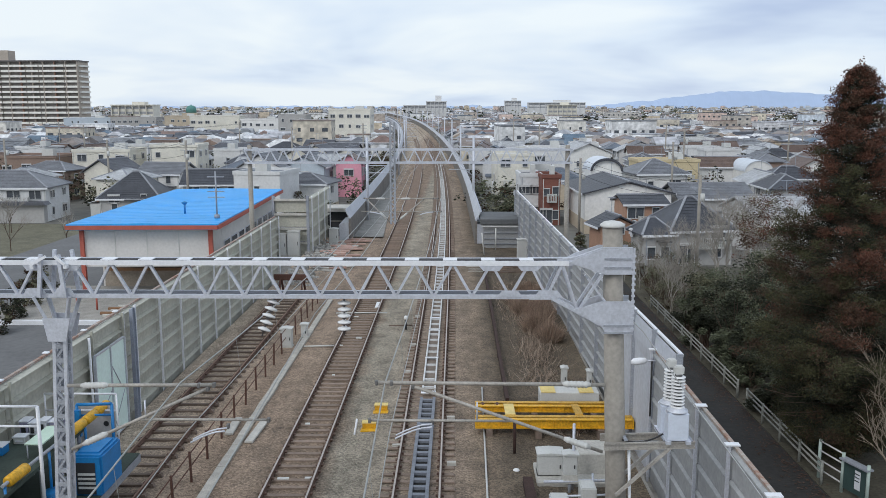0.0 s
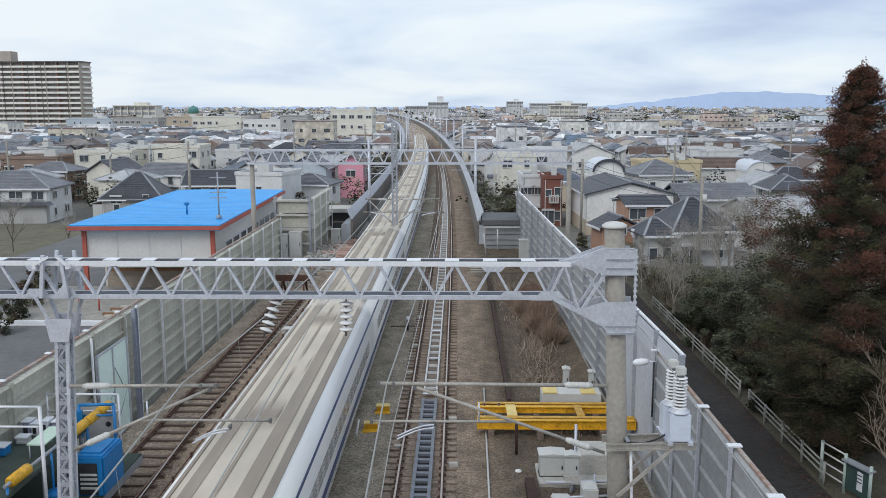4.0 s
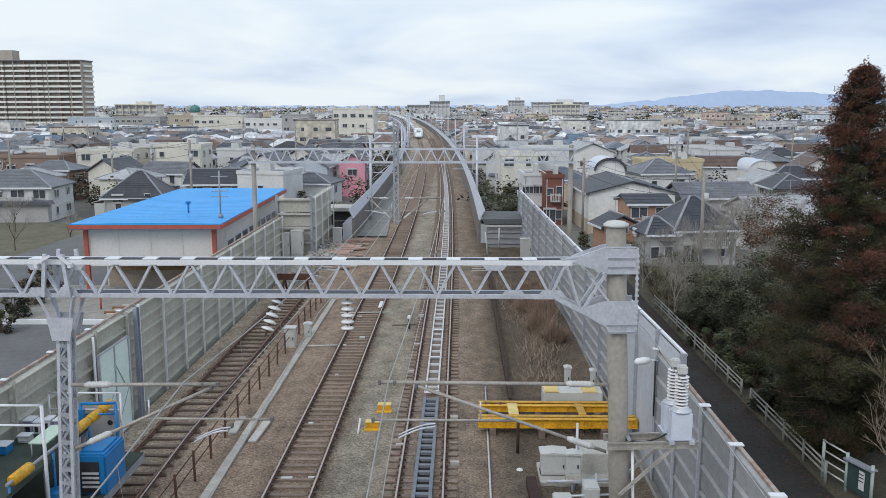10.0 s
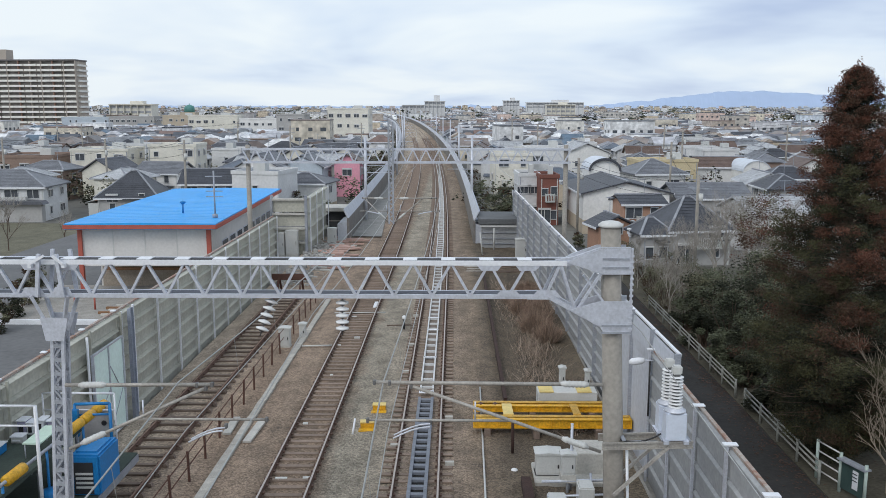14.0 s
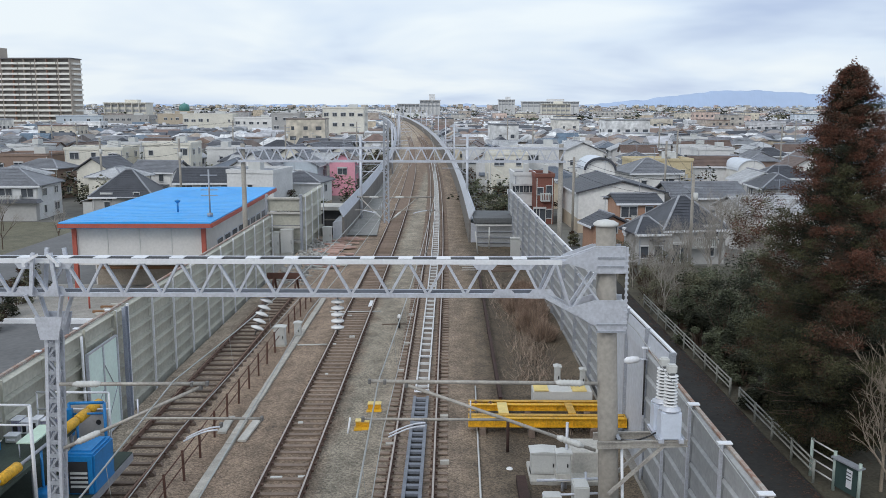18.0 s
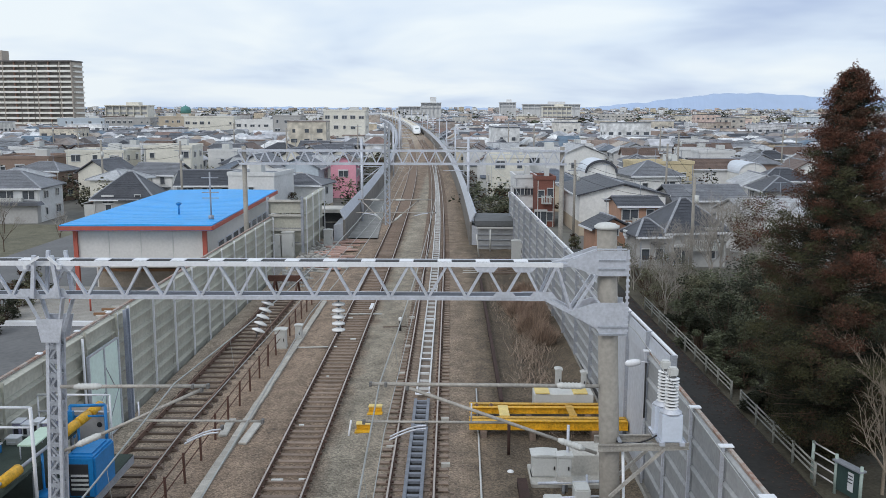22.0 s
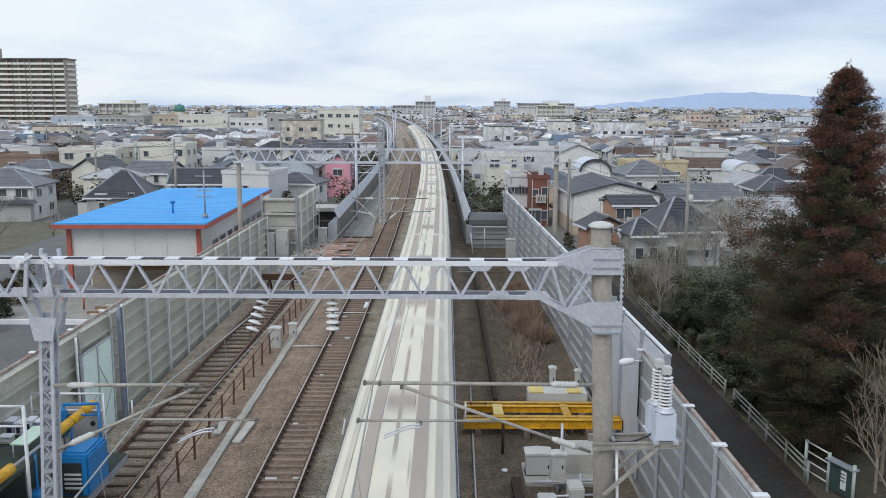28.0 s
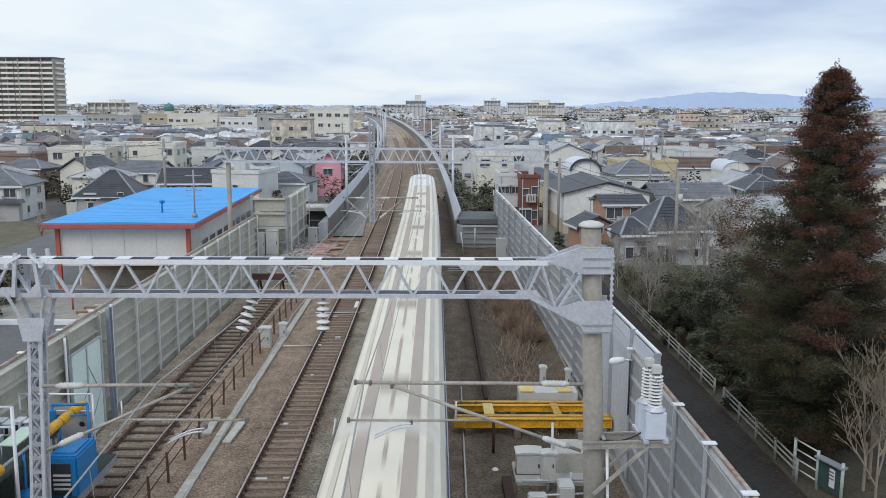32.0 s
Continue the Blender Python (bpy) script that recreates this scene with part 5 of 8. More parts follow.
            n = max(2, int(d / 3))
            for i in range(n):
                cy = -b + (i + 0.5) * d / n
                ww = rng.uniform(0.3, 0.7)
                q = [(s * (a + 0.04), cy - ww, z), (s * (a + 0.04), cy + ww, z), (s * (a + 0.04), cy + ww, z + 1.0), (s * (a + 0.04), cy - ww, z + 1.0)]
                put(q, [(0, 1, 2, 3)], 2)


def build_far_town():
    rng = random.Random(11)
    bands = [(250, 800, 9.0, True), (800, 1700, 12.0, False), (1700, 4600, 27.0, False)]
    for bi, (ya, yb, step, win) in enumerate(bands):
        V, F, I = [], [], []
        y = ya
        while y < yb:
            lim = y * 0.62 + 25
            x = -lim
            while x < lim:
                px, py = x + rng.uniform(-2.2, 2.2), y + rng.uniform(-2.5, 2.5)
                x += step * rng.uniform(0.85, 1.15)
                if near_corridor(px, py) or blocked(px, py, 6) or rng.random() < 0.05:
                    continue
                big = rng.random()
                turn = -0.12 + 0.25 * math.sin(px * 0.004 + py * 0.003) + rng.choice((0, math.pi / 2))
                k = step / 9.0
                if bi == 2:
                    house_mesh(V, F, I, px, py, rng.uniform(9, 17), rng.uniform(8, 14), rng.uniform(5, 8.0) if big < 0.97 else rng.uniform(9, 19), rng.uniform(1, 2.5), turn, rng.choice((0, 1, 2)), rng, False)
                elif big < 0.02:
                    house_mesh(V, F, I, px, py, rng.uniform(10, 18), rng.uniform(7, 10), rng.uniform(7.0, 12.0), 0.4, turn, 2, rng, True)
                elif big < 0.10:
                    house_mesh(V, F, I, px, py, rng.uniform(7, 10), rng.uniform(6, 8), rng.uniform(5.2, 6.6), 0.4, turn, 2, rng, win)
                else:
                    house_mesh(V, F, I, px, py, rng.uniform(5.8, 8.6) * k ** 0.5, rng.uniform(5.4, 6.8), rng.uniform(4.3, 5.3), rng.uniform(1.4, 2.2), turn, rng.choice((0, 0, 1)), rng, win)
            y += step * rng.uniform(0.9, 1.1)
        me = raw("distant_houses", V, F, [palette("town_walls", WALL_COLS), palette("town_roofs", ROOF_COLS, 0.42), M_GLASSDARK, M_WHITE], I)
        tagged(new("distant_houses", me), "carpet of small grey-roofed houses and flats reaching to the horizon", "houses", kind="stuff")


M_HOUSE_WALL = [mat("house_wall_%s" % n, c, 0.85, 0.16, 0.5, fine=6) for n, c in (("white", (0.77, 0.76, 0.74)), ("cream", (0.72, 0.69, 0.61)), ("grey", (0.42, 0.41, 0.40)), ("beige", (0.52, 0.44, 0.34)), ("brown", (0.28, 0.20, 0.16)), ("pale", (0.66, 0.66, 0.66)))]
M_HOUSE_ROOF = [mat("house_roof_%s" % n, c, 0.5, 0.42, 0.7, bump=0.2, fine=5) for n, c in (("slate", (0.105, 0.11, 0.128)), ("grey", (0.17, 0.177, 0.197)), ("dark", (0.062, 0.066, 0.08)), ("brown", (0.15, 0.10, 0.08)), ("silver", (0.46, 0.47, 0.49)), ("steel", (0.13, 0.155, 0.195)))]
M_RIDGE = mat("ridge_tile", (0.30, 0.31, 0.34), 0.6, 0.35, 1.2)
M_BRICKBAND = mat("brick_cladding", (0.33, 0.20, 0.145), 0.85, 0.35, 1.6)
M_SASH = mat("window_frame_alu", (0.62, 0.62, 0.62), 0.4, 0.12, 2.0, metal=0.2)
WALL_WORDS = ("white", "cream", "grey", "beige", "brown", "pale grey")
ROOF_WORDS = ("slate-grey", "mid-grey", "dark grey", "brown", "silver-grey", "steel-blue")


def build_house(name, at, w, d, h, rh, kind, wi, ri, label, floors=2, group="", storey=2.75, porch=True, category="house"):
    """A house at its ground point, its front towards -y: walls, roof, and every window with frame and pane."""
    ob = thing(name, label, category, group, at=at)
    a, b, o = w / 2, d / 2, 0.45
    wm, rm = M_HOUSE_WALL[wi], M_HOUSE_ROOF[ri]
    bm = bmesh.new()
    box(bm, -a, a, -b, b, -0.3, h)
    if kind == 0:
        prism2 = [(-b, h), (b, h), (0, h + rh - 0.12)]
        for x in (-a, a - 0.15):
            va = [bm.verts.new((x, py, pz)) for py, pz in prism2]
            vb = [bm.verts.new((x + 0.15, py, pz)) for py, pz in prism2]
            bm.faces.new(va)
            bm.faces.new(vb[::-1])
            for i in range(3):
                bm.faces.new((va[i], vb[i], vb[(i + 1) % 3], va[(i + 1) % 3]))
    part("wall", bm, wm, ob)
    bm = bmesh.new()
    if kind == 2:
        box(bm, -a - 0.12, a + 0.12, -b - 0.12, -b + 0.15, h, h + 0.5)
        box(bm, -a - 0.12, a + 0.12, b - 0.15, b + 0.12, h, h + 0.5)
        box(bm, -a - 0.12, -a + 0.15, -b + 0.15, b - 0.15, h, h + 0.5)
        box(bm, a - 0.15, a + 0.12, -b + 0.15, b - 0.15, h, h + 0.5)
        part("parapet", bm, wm, ob)
        bm = bmesh.new()
        box(bm, -a + 0.15, a - 0.15, -b + 0.15, b - 0.15, h, h + 0.15)
        part("roof", bm, rm, ob)
    else:
        g = (a + o) if kind == 0 else max(0.3, a - b)
        A = [(-a - o, -b - o, h - 0.12), (a + o, -b - o, h - 0.12), (a + o, b + o, h - 0.12), (-a - o, b + o, h - 0.12), (-g, 0, h + rh), (g, 0, h + rh)]
        va = [bm.verts.new(p) for p in A]
        vb = [bm.verts.new((p[0], p[1], p[2] + 0.16)) for p in A]
        for f in ((0, 1, 5, 4), (2, 3, 4, 5)) + (((1, 2, 5), (3, 0, 4)) if kind == 1 else ()):
            bm.faces.new([vb[i] for i in f])
            bm.faces.new([va[i] for i in f[::-1]])
        for e in ((0, 1), (2, 3)) + (((1, 2), (3, 0)) if kind == 1 else ((1, 5), (5, 2), (3, 4), (4, 0))):
            bm.faces.new((va[e[0]], va[e[1]], vb[e[1]], vb[e[0]]))
        roof = part("roof", bm, rm, ob)
        bm = bmesh.new()
        bar(bm, (-g, 0, h + rh + 0.17), (g, 0, h + rh + 0.17), 0.3, 0.16)
        if kind == 1:
            for sx, sy in ((-1, -1), (1, -1), (1, 1), (-1, 1)):
                bar(bm, (sx * g, 0, h + rh + 0.15), (sx * (a + o), sy * (b + o), h + 0.05), 0.24, 0.12)
        part("ridge", bm, M_RIDGE, roof)
        # courses of tiles, each a low step across the two long slopes
        bm = bmesh.new()
        run = math.hypot(b + o, rh + 0.12)
        n = int(run / 0.42)
        for i in range(1, n):
            f = i / n
            half = g + (a + o - g) * (1 - f) - 0.06
            for sy in (-1, 1):
                yy, zz = sy * (b + o) * (1 - f), h + 0.04 + (rh + 0.12) * f
                bar(bm, (-half, yy, zz + 0.01), (half, yy, zz + 0.004), 0.10, 0.022)
        part("roof_tiling", bm, rm, roof)["kind"] = "stuff"
    rng = random.Random(int(w * 131 + d * 37 + h * 11 + wi))

    def window(cx, side, z, ww, wh):
        """A sliding window in one piece: panes set back, mullion, sill and shutter hood standing proud."""
        hood = 0.26 if ww > 0.7 else 0.1
        us = [cx - ww - 0.07, cx - ww] + ([cx - 0.04, cx + 0.04] if ww > 0.5 else []) + [cx + ww, cx + ww + 0.07]
        zs = [z - 0.08, z, z + wh, z + wh + hood]
        bm = bmesh.new()

        def at(u, out, zz):
            return bm.verts.new((u, -b - out, zz) if side == 0 else (side * (a + out), u, zz))
        cells = {}
        for r in range(3):
            for c in range(len(us) - 1):
                glass = r == 1 and c in (1, 3)
                out = 0.03 if glass else (0.14, 0.09, 0.24)[r]
                cells[c, r] = [at(us[c], out, zs[r]), at(us[c + 1], out, zs[r]), at(us[c + 1], out, zs[r + 1]), at(us[c], out, zs[r + 1])]
                bm.faces.new(cells[c, r]).material_index = 1 if glass else 0
        for (c, r), v in cells.items():
            for key, e, f in (((c + 1, r), (1, 2), (0, 3)), ((c, r + 1), (3, 2), (0, 1))):
                if key in cells:
                    q = cells[key]
                    bm.faces.new((v[e[0]], v[e[1]], q[f[1]], q[f[0]]))
        for (c, r), v in cells.items():
            for key, e, p in (((c - 1, r), (3, 0), us[c]), ((c + 1, r), (1, 2), us[c + 1]), ((c, r - 1), (0, 1), None), ((c, r + 1), (2, 3), None)):
                if key not in cells:
                    w0, w1 = v[e[0]], v[e[1]]
                    back = [bm.verts.new((k.co.x, -b, k.co.z) if side == 0 else (side * a, k.co.y, k.co.z)) for k in (w1, w0)]
                    bm.faces.new((w0, w1, *back))
        part("window", bm, (M_SASH, M_GLASSDARK), ob)
    for fl in range(floors):
        z = 0.85 + fl * storey
        n = max(2, int(w / 2.9))
        for i in range(n):
            if rng.random() < 0.85:
                ww = rng.choice((0.4, 0.8, 0.9))
                low = fl == 0 and ww > 0.7
                window(-a + (i + 0.5) * w / n, 0, z - (0.5 if low else 0), ww, 1.75 if low else rng.choice((0.9, 1.15)))
        n = max(1, int(d / 3.6))
        for i in range(n):
            for s in (-1, 1):
                if rng.random() < 0.6:
                    window(-b + (i + 0.5) * d / n, s, z, rng.choice((0.35, 0.6, 0.8)), 1.0)
    # rainwater pipes, cooling units, a roof aerial
    for sx in (-1, 1):
        bm = bmesh.new()
        box(bm, sx * (a - 0.2) - 0.05, sx * (a - 0.2) + 0.05, -b - 0.1, -b - 0.005, -0.2, h - 0.1)
        part("downpipe", bm, M_GALV_OLD if rng.random() < 0.5 else M_PLAST, ob)
    for i in range(2):
        bm = bmesh.new()
        s = rng.choice((-1, 1))
        yy, zz = rng.uniform(-b * 0.7, b * 0.5), (0.0, storey + 0.15)[i]
        x0, x1 = sorted((s * (a + 0.12), s * (a + 0.45)))
        box(bm, x0, x1, yy, yy + 0.8, zz, zz + 0.6)
        box(bm, x0 + 0.1, x1 - 0.1, yy + 0.1, yy + 0.7, zz - 0.25, zz)
        bar(bm, (s * (a - 0.02), yy + 0.4, zz + 0.1), (s * (a + 0.2), yy + 0.4, zz + 0.1), 0.06)
        part("air_conditioner", bm, M_WHITE, ob)
    if floors < 4 and rng.random() < 0.8:
        bm = bmesh.new()
        zt = h + (rh if kind != 2 else 0.15)
        bar(bm, (a * 0.3, 0, zt), (a * 0.3, 0, zt + 1.9), 0.05)
        bar(bm, (a * 0.3 - 0.7, 0.0, zt + 1.8), (a * 0.3 + 0.7, 0.0, zt + 1.8), 0.035)
        for q in range(6):
            u = a * 0.3 - 0.65 + q * 0.26
            bar(bm, (u, -0.35, zt + 1.8), (u, 0.35, zt + 1.8), 0.03)
        part("aerial", bm, M_GALV_OLD, ob)["kind"] = "stuff"
    if rng.random() < 0.5 and floors == 2 and wi < 6:
        bm = bmesh.new()
        box(bm, -a - 0.03, a + 0.03, -b - 0.03, b + 0.03, -0.25, rng.uniform(0.7, 2.5))
        part("base_cladding", bm, rng.choice((M_BRICKBAND, M_HOUSE_WALL[4], M_HOUSE_WALL[2], M_HOUSE_WALL[3])), ob)
    if rng.random() < 0.7 and floors == 2 and category == "house":
        # lean-to at one side with a tin roof
        s = rng.choice((-1, 1))
        bm = bmesh.new()
        x0, x1 = sorted((s * a, s * (a + 1.5)))
        box(bm, x0, x1, -b + 0.4, b - 0.8, -0.3, 2.0)
        part("lean_to", bm, rng.choice((wm, M_HOUSE_WALL[3], M_PLAST)), ob)
        bm = bmesh.new()
        bar(bm, (s * (a + 0.02), -0.2, 2.55), (s * (a + 1.8), -0.2, 2.1), d - 0.8, 0.08, up=(0, 0, 1))
        part("lean_to_roof", bm, rng.choice(M_HOUSE_ROOF), ob)
    if kind != 2:
        for s in (-1, 1):
            bm = bmesh.new()
            box(bm, -a - o, a + o, min(s * (b + o), s * (b + o + 0.06)), max(s * (b + o), s * (b + o + 0.06)), h - 0.2, h + 0.02)
            part("eaves_board", bm, M_WHITE, ob)
    if floors > 1 and rng.random() < 0.6:
        bm = bmesh.new()
        x0 = rng.uniform(-a * 0.8, -a * 0.2)
        z = storey + 0.1
        rail = bmesh.new()
        for q in range(int(w * 0.5 / 0.22)):
            bar(rail, (x0 + 0.1 + q * 0.22, -b - 0.91, z), (x0 + 0.1 + q * 0.22, -b - 0.91, z + 0.95), 0.09, 0.04)
        box(bm, x0, x0 + w * 0.5, -b - 0.95, -b - 0.88, z + 0.93, z + 1.02)
        part("balcony_railing", rail, M_PLAST, ob)["kind"] = "stuff"
        box(bm, x0, x0 + w * 0.5, -b - 0.88, -b, z - 0.1, z + 0.02)
        box(bm, x0, x0 + 0.07, -b - 0.88, -b, z, z + 1.0)
        box(bm, x0 + w * 0.5 - 0.07, x0 + w * 0.5, -b - 0.88, -b, z, z + 1.0)
        part("balcony", bm, M_PLAST, ob)
    if porch and kind != 2:
        bm = bmesh.new()
        x0 = rng.uniform(-a * 0.5, a * 0.1)
        prism(bm, [(x0, 2.55), (x0 + w * 0.45, 2.55), (x0 + w * 0.45, 2.7), (x0, 2.7)], -b - 0.9, -b)
        part("porch_roof", bm, rm, ob)
    if kind == 2:
        bm = bmesh.new()
        box(bm, a * 0.2, a * 0.6, -0.8, 0.9, h + 0.15, h + 1.5)
        part("roof_plant", bm, M_PLAST, ob)
    return ob


def build_near_town():
    rng = random.Random(23)
    protos = []
    for i in range(14):
        kind = (0, 1, 0, 1, 0, 2, 1, 0, 1, 0, 1, 0, 1, 0)[i]
        wi, ri = (0, 2, 5, 0, 1, 5, 3, 0, 2, 5, 1, 0, 4, 5)[i], rng.choice((0, 1, 1, 2, 4, 5, 5, 3))
        w, d = rng.uniform(6.0, 8.6), rng.uniform(5.2, 6.8)
        h = rng.uniform(4.5, 5.2) if kind != 2 else rng.uniform(5.2, 6.8)
        fl = 3 if h > 7.4 else 2
        word = "flat-roofed" if kind == 2 else ROOF_WORDS[ri] + " roofed"
        protos.append(build_house("house", pose(0, 0, GROUND), w, d, h, rng.uniform(1.2, 2.0), kind, wi, ri, "%s two-storey house with %s top in the town" % (WALL_WORDS[wi], word) if kind == 2 else "%s two-storey %s house in the town" % (WALL_WORDS[wi], word), fl, "houses of the town", h / fl))
    used = set()
    y = 122.0
    while y < 250:
        lim = y * 0.58 + 8
        x = -lim
        while x < lim:
            px, py = x + rng.uniform(-1.5, 1.5), y + rng.uniform(-2, 2)
            x += rng.uniform(7.8, 9.8)
            if near_corridor(px, py) or blocked(px, py, 5.5) or rng.random() < 0.05:
                continue
            k = rng.randrange(14)
            KEEP_OUT.append((px, py, 3.6))
            m = pose(px, py, GROUND, 0, 0, -7 + 6 * math.sin(px * 0.02) + rng.choice((0, 90, 180, 270)))
            if k not in used:
                used.add(k)
                protos[k].matrix_basis = m
            else:
                copy_thing(protos[k], m)
        y += rng.uniform(8.4, 10.4)
    for k in range(14):
        if k not in used:
            protos[k].matrix_basis = pose(150 + 15 * k, 200, GROUND)



# ---- between and beside the tracks ----
def build_track_ladder():
    """The ladder-like cable frame that lies between the inbound rails: a dark near half, a pale far half."""
    for y0, y1, m, lab in ((20.0, 36.2, mat("ladder_steel", (0.20, 0.215, 0.25), 0.7, 0.3, 2.0), "dark blue-grey"), (37.4, 190.0, mat("ladder_pale", (0.66, 0.66, 0.66), 0.55, 0.2, 2.0), "pale grey")):
        t = thing("track_ladder", lab + " ladder-shaped guard frame lying between the rails", "track frame", "guard frames in the inbound track")
        for s in (-0.27, 0.27):
            bm = bmesh.new()
            e = 0.06 if y0 < 30 else 0.036
            sweep(bm, [(XR + 0.07 + s - e, -0.16), (XR + 0.07 + s + e, -0.16), (XR + 0.07 + s + e, -0.03), (XR + 0.07 + s - e, -0.03)], y0, y1)
            part("stringer", bm, m, t)
        bm = bmesh.new()
        box(bm, -0.22, 0.22, -0.09 if y0 < 30 else -0.035, 0.09 if y0 < 30 else 0.035, -0.16, -0.05)
        rung = mesh("rung", bm, m)
        y = y0 + 0.3
        while y < y1:
            r = part("rung", rung, None, t)
            r.matrix_basis = pose(XR + 0.07 + bend(y), y, 0)
            y += 0.58 if y0 < 30 else 1.16
        # sheet under the rungs: near-black in the near half, brown in the far
        bm = bmesh.new()
        sweep(bm, [(XR - 0.15, -0.19), (XR + 0.29, -0.19), (XR + 0.29, -0.15), (XR - 0.15, -0.15)], y0, y1)
        part("bed_plate", bm, mat("dark_gap_sheet", (0.035, 0.035, 0.035), 0.95, 0.3, 3.0, spec=0.1) if y0 < 30 else mat("stone_dust", (0.20, 0.16, 0.13), 0.95, 0.4, 3.0), t)
    for y, w in ((36.8, 0.3), (42.2, 0.12), (47.6, 0.12), (50.5, 0.2)):
        p = thing("clamp_plate", "white plate bolted across the track frame", "plate", "white plates in the inbound track")
        bm = bmesh.new()
        box(bm, XR - 0.25, XR + 0.4, y - w / 2, y + w / 2, -0.03, 0.0)
        part("plate", bm, M_WHITE, p)
        bm = bmesh.new()
        for s in (-0.2, 0.35):
            tube(bm, (XR + s, y, -0.03), (XR + s, y, 0.03), 0.03, n=6)
        part("bolt", bm, M_GALV_OLD, p)


build_track_ladder()


def build_trough():
    t = thing("cable_trough", "pale concrete cable trough with lids along the siding", "cable trough", kind="structure")
    bm = bmesh.new()
    box(bm, -0.15, 0.15, 0.01, 0.98, -0.26, -0.13)
    bmesh.ops.bevel(bm, geom=bm.edges[:], offset=0.015, segments=1, affect="EDGES")
    me = mesh("lid", bm, mat("trough_concrete", (0.50, 0.47, 0.42), 0.9, 0.3, 3.0, bump=0.2, rnd=0.12))
    y = 18.0
    while y < 56:
        p = part("lid", me, None, t)
        p.matrix_basis = pose(-8.22 + random.uniform(-0.012, 0.012), y, random.uniform(-0.01, 0.01), 0, 0, random.uniform(-0.6, 0.6))
        y += 1.0
    for x, y, ln, a in ((-7.75, 32.4, 2.2, -3), (-8.8, 33.0, 1.8, 2)):
        s = thing("concrete_slab", "spare pale concrete trough lid lying on the ballast", "slab", "spare lids")
        bm = bmesh.new()
        box(bm, -0.16, 0.16, -ln / 2, ln / 2, 0, 0.1)
        bmesh.ops.bevel(bm, geom=bm.edges[:], offset=0.015, segments=1, affect="EDGES")
        part("slab", bm, M_CONC_L, s)
        s.matrix_basis = pose(x, y, -0.22, 0, 0, a)


build_trough()


def build_siding_fence():
    f = thing("low_siding_fence", "low rust-brown post-and-rail fence beside the siding", "fence")
    y, k = 24.0, 0
    bm = bmesh.new()
    box(bm, -0.035, 0.035, -0.035, 0.035, -0.35, 0.85)
    me = mesh("post", bm, M_RUST)
    while y < 56:
        p = part("post", me, None, f)
        p.matrix_basis = pose(-8.95, y, 0, random.uniform(-2, 2), random.uniform(-2, 2), 0)
        y += 1.95
    for z in (0.32, 0.78):
        bm = bmesh.new()
        tube(bm, (-8.95, 24, z), (-8.95, 56, z), 0.022, n=6)
        part("rail", bm, M_RUST, f)


build_siding_fence()


def cabinet(x, y, w, d, h, label, name="signal_cabinet", z=-0.3, m=M_PLAST, turn=0, group="lineside cabinets"):
    c = thing(name, label, "cabinet", group, at=pose(x, y, z, 0, 0, turn))
    bm = bmesh.new()
    box(bm, -w / 2, w / 2, -d / 2, d / 2, 0.12, h)
    bmesh.ops.bevel(bm, geom=bm.edges[:], offset=0.015, segments=1, affect="EDGES")
    part("body", bm, m, c)
    bm = bmesh.new()
    prism(bm, [(-w / 2 - 0.05, h), (w / 2 + 0.05, h), (w / 2 + 0.05, h + 0.05), (0, h + 0.09), (-w / 2 - 0.05, h + 0.05)], -d / 2 - 0.05, d / 2 + 0.05)
    part("lid", bm, m, c)
    bm = bmesh.new()
    box(bm, -w / 2 + 0.04, w / 2 - 0.04, -d / 2 - 0.02, -d / 2, 0.2, h - 0.06)
    dr = part("door", bm, m, c)
    bm = bmesh.new()
    box(bm, w / 2 - 0.12, w / 2 - 0.08, -d / 2 - 0.05, -d / 2 - 0.02, h * 0.45, h * 0.6)
    part("handle", bm, M_BLACK, dr)
    bm = bmesh.new()
    box(bm, -w / 2 - 0.03, w / 2 + 0.03, -d / 2 - 0.03, d / 2 + 0.03, -0.15, 0.12)
    part("plinth", bm, M_CONC_L, c)
    return c


cabinet(-8.95, 44.9, 0.58, 0.5, 1.05, "grey steel cabinet beside the siding fence")
cabinet(-8.3, 46.6, 0.36, 0.35, 0.85, "small pale steel cabinet beside the trough")
cabinet(3.25, 28.75, 0.85, 0.6, 0.85, "pale grey control cabinet on a concrete base")
bxp = cabinet(3.78, 27.5, 0.45, 0.35, 0.8, "white relay box on a post before the control cabinet", z=0.2)
tube_part("stand", (0, 0, -0.62), (0, 0, -0.15), 0.06, M_GALV_OLD, bxp)
cabinet(-11.3, 80.0, 0.8, 0.6, 1.5, "small white cabinet beside the viaduct abutment")
cabinet(4.9, 38.3, 0.26, 0.35, 0.95, "small grey junction box on a post by the dry grass")
cabinet(6.0, 38.0, 0.22, 0.3, 0.9, "small white junction box by the noise fence")
cabinet(-13.9, 74.0, 1.0, 0.7, 2.1, "pale steel cabinet beside the ribbed wall")
cabinet(-14.75, 73.8, 0.5, 0.5, 1.9, "white steel cabinet beside the ribbed wall")
cabinet(5.55, 72.2, 0.9, 0.7, 1.7, "cream steel cabinet by the noise fence")


def plinth(x0, x1, y0, y1, z1, label):
    p = thing("equipment_slab", label, "concrete slab", "equipment slabs")
    bm = bmesh.new()
    box(bm, x0, x1, y0, y1, -0.5, z1)
    bmesh.ops.bevel(bm, geom=bm.edges[:], offset=0.03, segments=1, affect="EDGES")
    part("block", bm, M_CONC_L, p)


